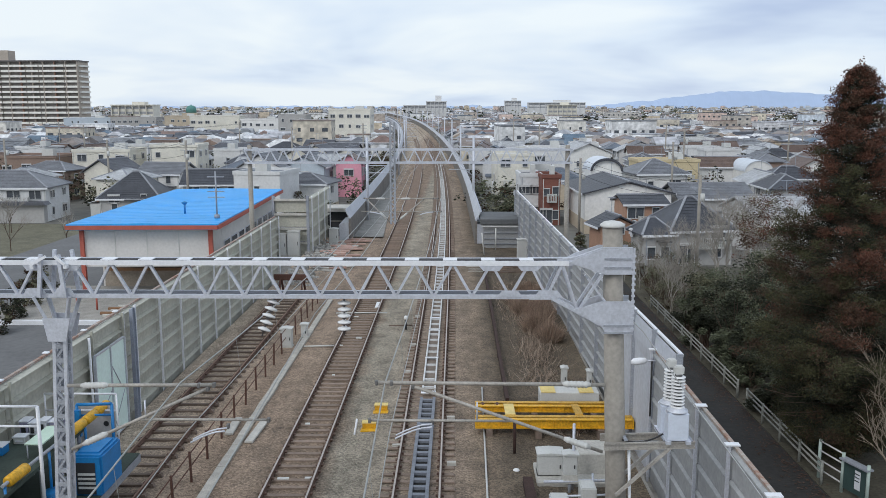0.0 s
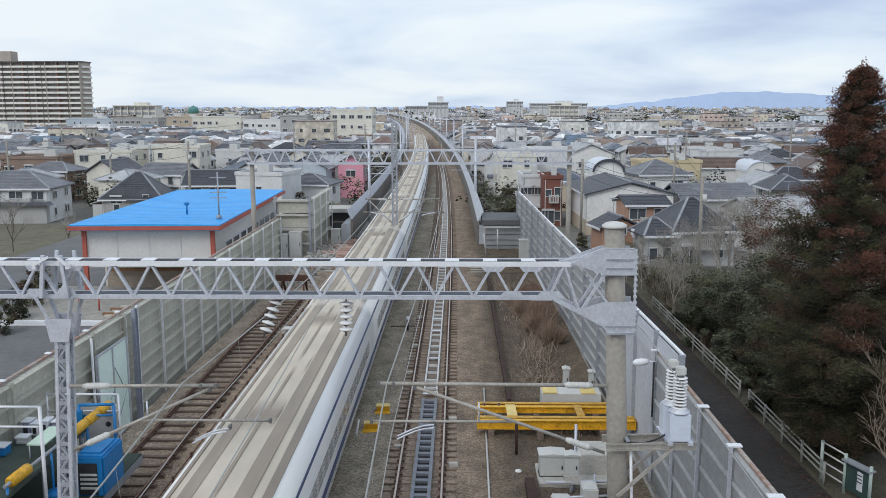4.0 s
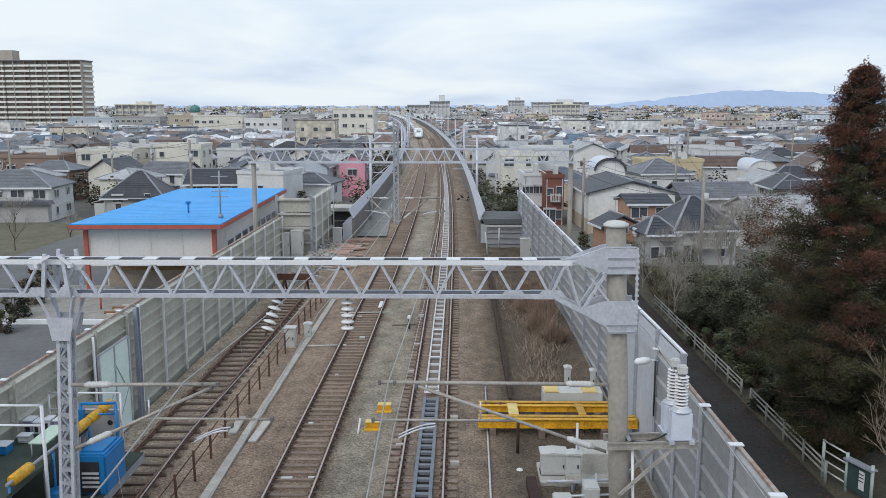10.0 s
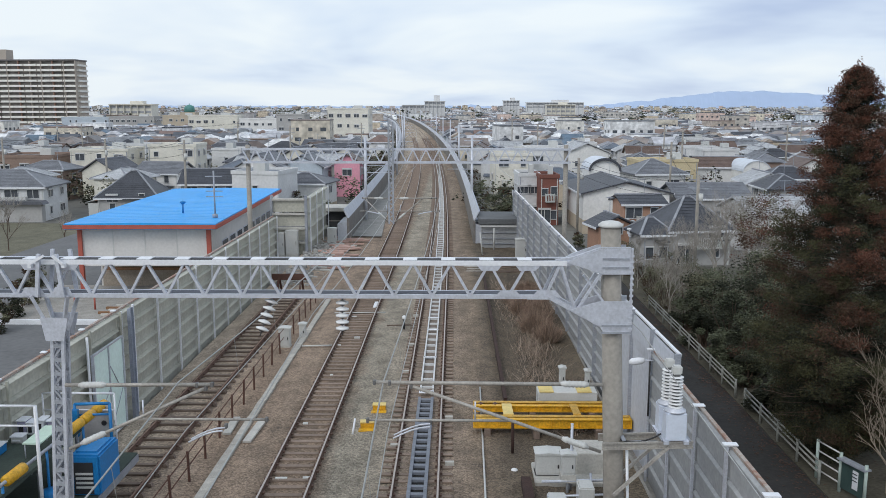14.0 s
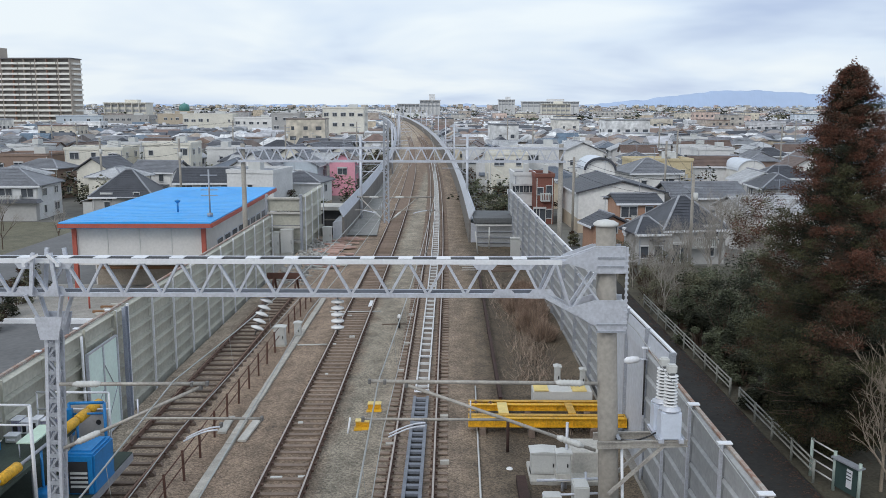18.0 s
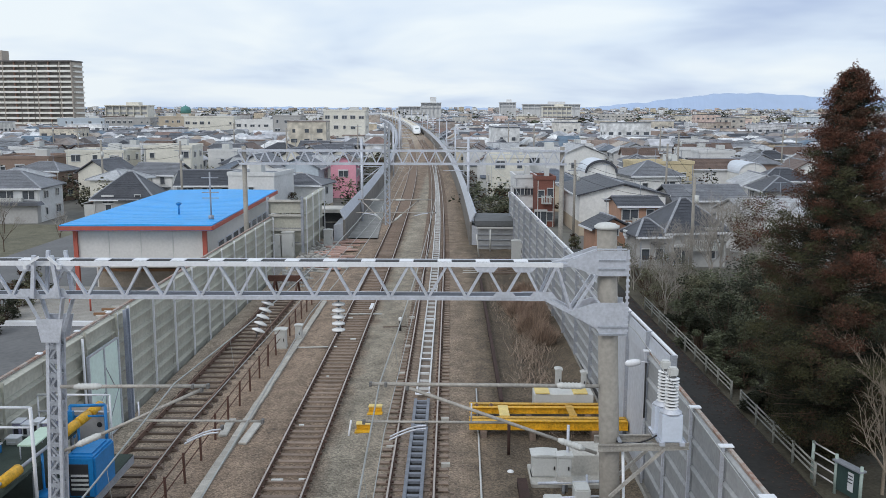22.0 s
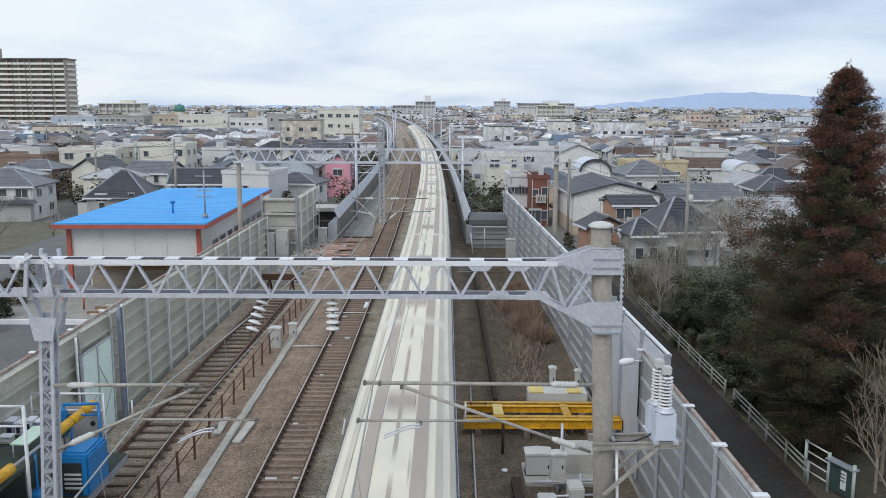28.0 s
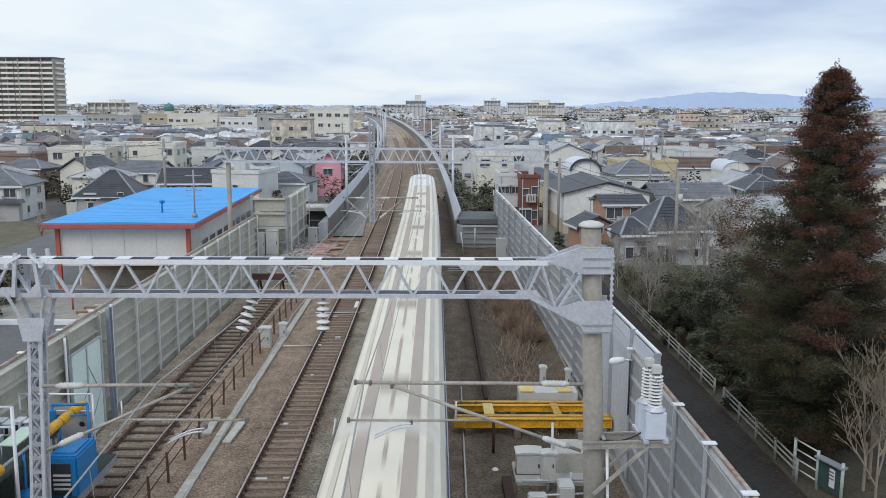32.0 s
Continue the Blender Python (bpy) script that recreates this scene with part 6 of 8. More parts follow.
plinth(2.75, 5.3, 27.9, 29.6, -0.18, "pale concrete base under the control cabinets")
plinth(4.2, 5.4, 28.6, 29.9, 0.55, "raised pale concrete block behind the cabinets")


def build_switchgear():
    """Tubes, clamps and boxes at the foot of the concrete pole."""
    s = thing("point_machine", "grey steel drive box with rods and pipes on the ballast", "machine")
    for x, y, w, d, h in ((3.3, 26.4, 0.6, 0.5, 0.25), (4.25, 26.7, 0.5, 0.7, 0.5), (5.15, 27.0, 0.35, 0.5, 0.4)):
        bm = bmesh.new()
        box(bm, x - w / 2, x + w / 2, y - d / 2, y + d / 2, -0.4, -0.2 + h)
        bmesh.ops.bevel(bm, geom=bm.edges[:], offset=0.04, segments=2, affect="EDGES")
        part("casing", bm, M_PLAST, s)
    for p, q, r in (((2.9, 27.3, 0.1), (5.6, 27.4, 0.15), 0.05), ((3.0, 26.4, 0.0), (5.2, 26.5, 0.05), 0.04), ((3.9, 27.6, -0.3), (3.9, 27.6, 2.0), 0.05), ((4.4, 26.2, -0.3), (4.5, 27.3, 0.4), 0.04)):
        tube_part("pipe", p, q, r, M_GALV, s)


build_switchgear()


def build_yellow_frames():
    faded = mat("yellow_faded", (0.78, 0.60, 0.22), 0.6, 0.2, 3.0)
    worn = mat("yellow_worn_edge", (0.62, 0.36, 0.06), 0.6, 0.5, 2.2)
    for y, gap, h, x0, x1 in ((32.5, 0.34, 0.36, 0.75, 6.85), (34.35, 0.42, 0.26, 0.8, 6.2)):
        f = thing("yellow_lifting_frame", "yellow painted steel beam frame lying on timber blocks", "steel frame", "yellow beam frames", at=pose(0, 0, 0))
        for yy in (y, y + gap):
            bm = bmesh.new()
            box(bm, x0, x1, yy - 0.11, yy + 0.11, 0.0, 0.03)
            box(bm, x0 + 0.01, x1 - 0.01, yy - 0.025, yy + 0.025, 0.03, h - 0.03)
            for k in range(1, 6):
                x = x0 + (x1 - x0) * k / 6
                box(bm, x - 0.015, x + 0.015, yy - 0.1, yy - 0.027, 0.032, h - 0.032)
            part("beam", bm, M_YELLOW, f)
            bm = bmesh.new()
            box(bm, x0, x1, yy - 0.11, yy + 0.11, h - 0.028, h)
            part("flange", bm, worn if yy > y else M_YELLOW, f)
        bm = bmesh.new()
        box(bm, x1 - 0.02, x1 + 0.03, y - 0.13, y + gap + 0.13, 0.0, h)
        part("end_plate", bm, M_RUST if h < 0.3 else M_YELLOW, f)
        for x in (x0 + 0.3, x0 + 0.9):
            bm = bmesh.new()
            tube(bm, (x, y + 0.04, 0.15), (x, y + gap - 0.04, 0.15), 0.12, n=14)
            part("roller", bm, M_RUST, f)
        for x in (1.3, 3.2, 5.6):
            bm = bmesh.new()
            box(bm, x - 0.12, x + 0.12, y - 0.3, y + gap + 0.25, -0.36, -0.004)
            part("block", bm, M_SLEEPER_OLD, f)
    for x, w, m in ((2.15, 0.2, faded), (4.85, 0.15, worn)):
        pl = thing("yellow_cross_plate", "faded yellow steel plate laid across the frames", "plate", "cross plates", at=pose(0, 0, 0))
        bm = bmesh.new()
        bar(bm, (x, 32.95, 0.375), (x, 34.42, 0.29), w * 2, 0.035)
        part("plate", bm, m, pl)
    dk = thing("timber_decking", "dark brown timber boards between the yellow frames", "boards")
    for k in range(4):
        bm = bmesh.new()
        box(bm, 1.0, 6.0, 33.2 + k * 0.25, 33.42 + k * 0.25, -0.36, -0.10 + 0.02 * (k % 2))
        part("board", bm, M_SLEEPER_OLD, dk)
    b = thing("packing_crate", "white panel crate with yellow straps on the frames", "crate", at=pose(0, 0, 0))
    bm = bmesh.new()
    box(bm, 3.55, 6.05, 35.5, 36.4, -0.36, 0.42)
    bmesh.ops.bevel(bm, geom=bm.edges[:], offset=0.03, segments=1, affect="EDGES")
    part("box", bm, M_PLAST, b)
    for x in (3.9, 5.5):
        bm = bmesh.new()
        box(bm, x - 0.3, x + 0.3, 35.47, 36.43, 0.425, 0.47)
        part("strap", bm, mat("yellow_faded", (0.78, 0.60, 0.22), 0.6, 0.2, 3.0), b)


build_yellow_frames()

for xx, yy in ((-3.42, 32.95), (-3.12, 35.0)):
    st = thing("yellow_step", "small yellow two-tread step block between the tracks", "step", "yellow step blocks", at=pose(xx, yy, -0.28) @ Matrix.Scale(0.78, 4))
    bm = bmesh.new()
    box(bm, -0.36, 0.36, -0.05, 0.35, 0.34, 0.40)
    part("tread", bm, mat("yellow_faded", (0.78, 0.60, 0.22), 0.6, 0.2, 3.0), st)
    bm = bmesh.new()
    box(bm, -0.34, 0.34, 0.0, 0.3, 0.0, 0.34)
    part("body", bm, M_YELLOW, st)
    bm = bmesh.new()
    box(bm, -0.40, 0.40, -0.42, 0.0, 0.0, 0.10)
    part("foot_plate", bm, M_YELLOW, st)


def build_rust_pipe():
    t = thing("rusty_rail_line", "dark rust-red rail on low posts along the dry verge", "rail")
    bm = bmesh.new()
    sweep(bm, [(2.11, -0.12), (2.26, -0.12), (2.26, 0.13), (2.11, 0.13)], 35.6, 70.0)
    part("rail", bm, mat("dark_rust", (0.05, 0.025, 0.02), 0.9, 0.4, 3.0, bump=0.3), t)
    bm = bmesh.new()
    sweep(bm, [(2.26, -0.30), (2.58, -0.30), (2.58, 0.02), (2.26, 0.02)], 18.0, 27.9)
    part("near_rail", bm, mat("dark_rust", (0.05, 0.025, 0.02), 0.9, 0.4, 3.0, bump=0.3), t)
    for y in (38.6, 43, 47.4, 51.8, 56.2, 60.6):
        bm = bmesh.new()
        box(bm, 2.1, 2.28, y - 0.08, y + 0.08, -0.5, -0.12)
        part("post", bm, mat("dark_rust", (0.05, 0.025, 0.02), 0.9, 0.4, 3.0, bump=0.3), t)
    p = thing("short_signal_post", "brown steel stub post with a white lens", "post")
    tube_part("post", (2.15, 30.5, -0.4), (2.15, 30.5, 1.0), 0.06, mat("dark_rust", (0.05, 0.025, 0.02), 0.9, 0.4, 3.0, bump=0.3), p)
    bm = bmesh.new()
    lathe(bm, [(0.13, 0), (0.15, 0.05), (0.10, 0.14), (0.02, 0.17)], (2.12, 29.0, -0.33), n=14)
    part("lens", bm, M_PORC, p)
    c = thing("drain_pipe", "thin pale pipe lying along the inbound track", "pipe")
    tube_part("pipe", (0.92, 18, -0.2), (1.18, 38.0, -0.19), 0.036, M_PLAST, c)


build_rust_pipe()


def build_portal_gear():
    # feeder insulators on a steel shelf beside the pole
    s = thing("insulator_shelf", "galvanised steel shelf braced from the concrete pole", "bracket")
    for y in (19.42, 20.0):
        bm = bmesh.new()
        bar(bm, (3.45, y, 4.43), (5.55, y, 4.49), 0.06, 0.035)
        bar(bm, (3.45, y + 0.02, 4.50), (5.55, y + 0.02, 4.56), 0.02, 0.13)
        bar(bm, (3.45, y, 4.57), (5.55, y, 4.63), 0.06, 0.035)
        part("beam", bm, M_TUBE, s, "grey channel beam")
        bm = bmesh.new()
        bar(bm, (3.75, y, 3.3), (5.0, y, 4.5), 0.07)
        part("brace", bm, M_TUBE, s)
    for x in (3.95, 4.85, 5.45):
        bm = bmesh.new()
        box(bm, x - 0.04, x + 0.04, 19.38, 20.3, 4.65, 4.675)
        part("cross_bar", bm, M_GALV_OLD, s)
    for x, y, h, lab in ((5.14, 19.55, 1.0, "nearer"), (5.10, 20.1, 1.0, "other")):
        b = thing("post_insulator", "white ribbed post insulator on a pale grey base box", "insulator", "feeder insulators")
        bm = bmesh.new()
        box(bm, x - 0.24, x + 0.24, y - 0.2, y + 0.2, 4.66, 5.33)
        bmesh.ops.bevel(bm, geom=bm.edges[:], offset=0.025, segments=2, affect="EDGES")
        part("base_box", bm, mat("pale_blue_grey", (0.62, 0.67, 0.76), 0.45, 0.1, 2.0), b)
        for sx in (-0.23, 0.23):
            bm = bmesh.new()
            box(bm, x + sx - 0.06, x + sx + 0.06, y - 0.26, y + 0.26, 4.60, 4.68)
            part("foot", bm, M_GALV, b)
        bm = bmesh.new()
        lathe(bm, [(0.25, 0), (0.25, 0.03), (0.18, 0.05), (0.18, 0.1)], (x, y, 5.33), n=18)
        part("flange", bm, M_GALV, b)
        # the core's near-black colour stands for the shade between the sheds
        tube_part("core", (x, y, 5.3), (x, y, 6.22), 0.088, mat("insulator_core_shaded", (0.10, 0.10, 0.10), 0.5, 0.2, 3.0), b, "core darkened to stand for shade between the sheds", n=14)
        for i in range(10):
            bm = bmesh.new()
            z = 5.42 + i * 0.079
            lathe(bm, [(0.085, 0.014), (0.16, 0.01), (0.166, 0.02), (0.155, 0.03), (0.085, 0.04)], (x, y, z), n=18)
            part("shed", bm, M_PORC, b)
        bm = bmesh.new()
        box(bm, x - 0.11, x + 0.11, y - 0.1, y + 0.1, 6.21, 6.42)
        bmesh.ops.bevel(bm, geom=bm.edges[:], offset=0.03, segments=2, affect="EDGES")
        part("cap", bm, M_PLAST, b)
    lead = thing("lead_cable", "black cable sagging from the insulator to the pole", "cable")
    bm = bmesh.new()
    wire_along(bm, 4.85, 19.6, 4.75, 3.9, 19.6, 4.6, 0.02, 0.12)
    part("cable", bm, M_BLACK, lead)
    lamp = thing("fence_lamp", "white street-light head on an arm from the fence post", "lamp")
    bm = bmesh.new()
    lathe(bm, [(0.03, 0), (0.10, 0.05), (0.13, 0.25), (0.12, 0.45), (0.05, 0.55)], (6.62, 29.45, 3.62), n=14, axis=(-1, 0, -0.12))
    part("head", bm, M_WHITE, lamp)
    tube_part("arm", (6.6, 29.45, 3.62), (6.95, 29.45, 3.6), 0.03, M_GALV, lamp)
    tube_part("conduit", (6.8, 29.45, 3.6), (6.8, 29.45, 1.6), 0.03, M_BLACK, lamp)
    insulator_string("string_insulator", (-2.58, 19.75, 7.95), (-2.59, 19.7, 7.08), "string of white disc insulators hanging under the portal beam", 0.165, 5)
    insulator_string("string_insulator", (-4.18, 19.75, 7.97), (-4.46, 19.5, 7.10), "slanting string of white disc insulators below the portal beam", 0.165, 5)


build_portal_gear()


M_RUSTY = mat("rust_streaked", (0.42, 0.40, 0.37), 0.8, 0.3, 0.8, col2=(0.28, 0.13, 0.08))
# caps and lamp posts on the right-hand fence
for i in range(7):
    y = 12.2 + i * 2.9
    bm = bmesh.new()
    box(bm, 6.72, 7.08, y - 0.1, y + 0.1, 3.965, 4.0)
    part("cap_plate", bm, M_WHITE, FENCE_NEAR)
for xx, ya, yb, zz, m, lab, r in ((6.99, 12.2, 29.6, 3.91, M_RUSTY, "rust-streaked top rail", FENCE_NEAR), (7.16, 26.9, 81.9, 4.54, M_WHITE, "pale top rail", FENCE_FAR), (-13.46, 12.9, 64.4, 4.28, M_RUSTY, "rust-streaked top rail", WALL_LEFT)):
    bm = bmesh.new()
    bar(bm, (xx, ya, zz), (xx, yb, zz), 0.10, 0.07)
    part("top_rail", bm, m, r, lab)


for i in range(8):
    bm = bmesh.new()
    y = 12.9 + i * 2.95
    box(bm, -13.56, -13.36, y - 0.09, y + 0.09, 4.32, 4.37)
    bmesh.ops.bevel(bm, geom=bm.edges[:], offset=0.015, segments=1, affect="EDGES")
    part("cap_plate", bm, M_WHITE, WALL_LEFT)
pt = thing("wall_post", "slim white post standing before the concrete wall", "post")
tube_part("post", (-13.12, 30.2, -0.5), (-13.12, 30.2, 4.15), 0.05, M_WHITE, pt, n=8)


# glazed screen and tall post in the left wall
def build_glass_screen():
    g = thing("glazed_screen", "pale green wired-glass screen door set before the wall", "door")
    for i in range(2):
        bm = bmesh.new()
        y = 30.35 + i * 1.4
        box(bm, -13.05, -13.02, y + 0.05, y + 1.35, -0.1, 3.4)
        part("pane", bm, M_GREENGLASS, g)
        for a, b in (((0.1, 0.3), (1.3, 1.5)), ((0.1, 2.6), (0.9, 1.6))) if i else (((0.1, 0.9), (1.3, 1.7)),):
            tube_part("brace", (-13.01, y + a[0], a[1]), (-13.01, y + b[0], b[1]), 0.018, M_GALV_OLD, g, n=6)
    for y in (30.35, 31.75, 33.15):
        bm = bmesh.new()
        box(bm, -13.08, -12.98, y - 0.03, y + 0.03, -0.5, 3.45)
        part("mullion", bm, M_GALV, g)
    for z in (-0.1, 3.42):
        bm = bmesh.new()
        box(bm, -13.08, -12.98, 30.35, 33.15, z - 0.03, z + 0.03)
        part("transom", bm, M_GALV, g)
    p = thing("steel_h_post", "blue-grey steel H-section post at the end of the screen", "post")
    hm = mat("blue_grey_steel", (0.30, 0.33, 0.40), 0.6, 0.3, 2.0)
    for yy in (33.9, 34.2):
        bm = bmesh.new()
        box(bm, -13.04, -12.9, yy - 0.02, yy + 0.02, -0.5, 4.35)
        part("flange", bm, hm, p)
    bm = bmesh.new()
    box(bm, -13.0, -12.96, 33.92, 34.18, -0.5, 4.35)
    part("web", bm, hm, p)


build_glass_screen()


def build_work_wagon():
    """A flat works vehicle with blue machines on its deck; only its far end is seen."""
    w = thing("works_wagon", "blue flat works wagon with dark green deck on the siding", "wagon")
    bm = bmesh.new()
    box(bm, -13.2, -10.4, 17.0, 27.3, 0.75, 1.0)
    part("chassis", bm, M_GALV_OLD, w)
    bm = bmesh.new()
    box(bm, -13.18, -10.42, 17.02, 27.28, 1.005, 1.05)
    part("deck", bm, mat("deck_green", (0.055, 0.075, 0.06), 0.85, 0.3, 2.0), w, "dark green deck mat")
    for y in (19.0, 21.0, 24.4, 26.4):
        bm = bmesh.new()
        tube(bm, (-11.8 - 0.8, y, 0.42), (-11.8 + 0.8, y, 0.42), 0.42, n=16)
        part("wheelset", bm, M_RAIL, w)
    for x in (-12.5, -11.1):
        bm = bmesh.new()
        box(bm, x - 0.1, x + 0.1, 18.4, 27.0, 0.3, 0.75)
        part("bogie_frame", bm, M_BLACK, w)
    # white pipe handrails across the deck
    for x0, x1, y, z in ((-13.1, -11.05, 22.0, 4.5), (-13.1, -10.8, 26.6, 3.3)):
        bm = bmesh.new()
        tube(bm, (x0, y, z), (x1, y, z), 0.035)
        for x in (x0, x1):
            tube(bm, (x, y, 1.05), (x, y, z), 0.05 if y < 25 else 0.03)
        tube(bm, (x0, y, z - 0.55), (x1, y, z - 0.55), 0.03)
        part("handrail", bm, M_WHITE, w, "white pipe handrail")

    def machine(x0, x1, y0, y1, z1, m, label):
        g = thing("deck_machine", label, "machine", "machines on the works wagon")
        bm = bmesh.new()
        box(bm, x0, x1, y0, y1, 1.052, z1)
        bmesh.ops.bevel(bm, geom=bm.edges[:], offset=0.06, segments=2, affect="EDGES")
        body = part("casing", bm, m, g)
        bm = bmesh.new()
        box(bm, x0 + 0.14, x1 - 0.2, y0 - 0.02, y0 + 0.01, 1.12, z1 - 0.22)
        part("front_panel", bm, M_BLACK, g)
        bm = bmesh.new()
        for i in range(4):
            zz = 1.3 + i * (z1 - 1.75) / 4
            box(bm, x0 + 0.2, x1 - 0.2, y0 - 0.05, y0 - 0.02, zz, zz + 0.06)
        part("grille", bm, M_PLAST, g)
        bm = bmesh.new()
        box(bm, x0 + 0.15, x1 - 0.15, y0 + 0.2, y1 - 0.2, z1, z1 + 0.05)
        part("lid", bm, m, g)
    machine(-11.2, -10.3, 24.0, 25.5, 2.3, M_BLUE, "bright blue machine with black grille on the wagon deck")
    # raised platform along the far side of the wagon
    bm = bmesh.new()
    box(bm, -13.18, -11.45, 17.1, 25.7, 2.45, 2.56)
    part("platform", bm, mat("deck_green", (0.055, 0.075, 0.06), 0.85, 0.3, 2.0), w, "dark green raised platform")
    for yy in (18.0, 20.5, 23.0, 25.5):
        for x in (-13.1, -11.6):
            tube_part("platform_leg", (x, yy, 1.05), (x, yy, 2.45), 0.05, M_GALV_OLD, w)
    DK = 2.56

    def crate(x0, x1, y0, y1, h, m, label, front=M_BLACK):
        g = thing("deck_crate", label, "crate", "boxes on the works wagon")
        bm = bmesh.new()
        box(bm, x0, x1, y0, y1, DK + 0.002, DK + h)
        bmesh.ops.bevel(bm, geom=bm.edges[:], offset=0.02, segments=1, affect="EDGES")
        part("box", bm, m, g)
        bm = bmesh.new()
        box(bm, x0 + 0.06, x1 - 0.06, y0 - 0.02, y0 - 0.002, DK + 0.08, DK + h - 0.08)
        part("front_panel", bm, front, g)
        bm = bmesh.new()
        box(bm, x0 - 0.02, x1 + 0.02, y0 - 0.02, y1 + 0.02, DK + h + 0.002, DK + h + 0.03)
        part("lid", bm, M_WHITE, g)
    lav = mat("lavender_sheet", (0.34, 0.33, 0.46), 0.7, 0.25, 2.0)
    crate(-13.1, -12.85, 24.9, 25.3, 0.42, lav, "small lavender-grey box with black front on the platform")
    crate(-12.82, -12.6, 24.9, 25.3, 0.36, M_WHITE, "small white box with black front on the platform")
    crate(-12.55, -12.35, 25.0, 25.4, 0.40, M_WHITE, "white instrument box on the platform")
    crate(-12.3, -11.95, 25.1, 25.5, 0.34, lav, "lavender-grey covered box on the platform", M_PLAST)
    crate(-12.95, -12.6, 24.2, 24.5, 0.2, M_PLAST, "pale low tool tray on the platform", M_WHITE)
    crate(-13.15, -12.8, 23.3, 23.7, 0.26, M_BLUE, "blue crate on the platform", M_BLUE)
    crate(-13.15, -12.75, 21.9, 22.3, 0.3, M_BLUE, "blue crate with white panel on the platform", M_PLAST)
    y = thing("yellow_roll", "yellow padded roll tied along the edge of the deck", "roll")
    for a, b in ((21.05, 22.0), (24.55, 25.4), (25.5, 26.2), (26.3, 27.1)):
        bm = bmesh.new()
        lathe(bm, [(0.10, 0), (0.15, 0.05), (0.15, b - a - 0.05), (0.10, b - a)], (-11.5 + (a - 21) * 0.03, a, 2.8), n=14, axis=(0.03, 1, 0))
        part("roll", bm, M_YELLOW, y)
    tube_part("tie_pole", (-11.5, 20.8, 2.8), (-11.31, 27.25, 2.8), 0.05, M_GALV_OLD, y)
    for yy in (20.9, 23.2, 25.45):
        tube_part("stand", (-11.43 + (yy - 23) * 0.03, yy, 1.05), (-11.43 + (yy - 23) * 0.03, yy, 2.75), 0.04, M_BLUE, y)
    fr = thing("work_trestle", "blue painted steel pipe trestle standing on the wagon", "trestle")
    for x, yy in ((-11.75, 25.85), (-10.7, 25.95)):
        tube_part("upright", (x, yy, 1.05), (x, yy, 3.2), 0.05, M_BLUE, fr)
    tube_part("top_rail", (-11.75, 25.85, 3.2), (-10.7, 25.95, 3.2), 0.05, M_BLUE, fr)
    tube_part("mid_rail", (-11.75, 25.85, 2.85), (-10.7, 25.95, 2.85), 0.035, M_BLUE, fr)
    bm = bmesh.new()
    box(bm, -11.85, -11.62, 25.7, 25.84, 2.2, 3.05)
    part("panel", bm, M_BLUE, fr)
    gb = thing("grey_board", "pale grey sheet board standing on the wagon deck", "board")
    bm = bmesh.new()
    box(bm, -12.1, -10.95, 26.78, 26.84, 1.06, 2.9)
    part("sheet", bm, mat("grey_sheet", (0.50, 0.48, 0.47), 0.7, 0.15, 1.5), gb)
    bm = bmesh.new()
    lathe(bm, [(0.07, 0), (0.09, 0.01), (0.07, 0.03)], (-11.25, 26.775, 2.25), n=12, axis=(0, -1, 0))
    part("hole_cover", bm, M_BLACK, gb)
    br = thing("blue_drum", "bright blue plastic drum on the wagon deck", "drum")
    bm = bmesh.new()
    lathe(bm, [(0.26, 0), (0.30, 0.03), (0.30, 0.28), (0.315, 0.30), (0.30, 0.32), (0.30, 0.6), (0.28, 0.64), (0.05, 0.66)], (-11.25, 23.0, 1.052), n=22)
    part("drum", bm, M_BLUE, br)
    t = thing("mint_table", "pale mint-green folding table on the wagon platform", "table")
    bm = bmesh.new()
    box(bm, -12.05, -11.55, 23.1, 24.5, 2.98, 3.02)
    part("top", bm, mat("mint_laminate", (0.60, 0.76, 0.62), 0.5, 0.1, 2.0), t)
    for x in (-12.0, -11.6):
        for yy in (23.15, 24.45):
            tube_part("leg", (x, yy, DK), (x, yy, 2.98), 0.02, M_GALV, t)


build_work_wagon()


# ---- beyond the left wall: yard, ribbed wall, slabs ----
def yard(name, x0, x1, y0, y1, z, m, label, category):
    bm = bmesh.new()
    box(bm, x0, x1, y0, y1, min(z - 0.3, GROUND - 0.5), z)
    o = part(name, bm, m)
    tagged(o, label, category, kind="structure")


yard("pavement_yard", -40, -15.1, 10, 97, -0.94, mat("yard_asphalt", (0.145, 0.145, 0.147), 0.9, 0.25, 0.4, bump=0.1), "grey asphalt yard behind the wall", "yard")
yard("pavement_slab", -29.5, -16.2, 52.4, 63.0, -0.7, M_CONC, "pale concrete loading slab before the hall", "slab")
yard("grass_verge", -105, -40.2, 40, 118, GROUND + 0.05, mat("winter_grass", (0.15, 0.14, 0.095), 0.95, 0.45, 0.7, bump=0.3), "olive winter grass beside the hall", "grass")
yard("pavement_edge", 6.62, 8.29, 5, 82, -0.87, M_CONC, "concrete strip between the fence and the lane", "pavement")
yard("pavement_strip", -15.09, -13.6, 10, 97, -0.96, M_CONC, "concrete strip behind the wall", "pavement")
yard("road_lane", 8.3, 12.75, 5, 82, -0.85, M_LANE, "dark narrow asphalt lane beside the noise fence", "lane")
yard("grass_bank", 12.76, 40, 5, 72, -0.82, mat("leaf_litter", (0.085, 0.075, 0.052), 0.95, 0.5, 0.9, bump=0.4), "brown leaf litter and soil under the trees", "soil")

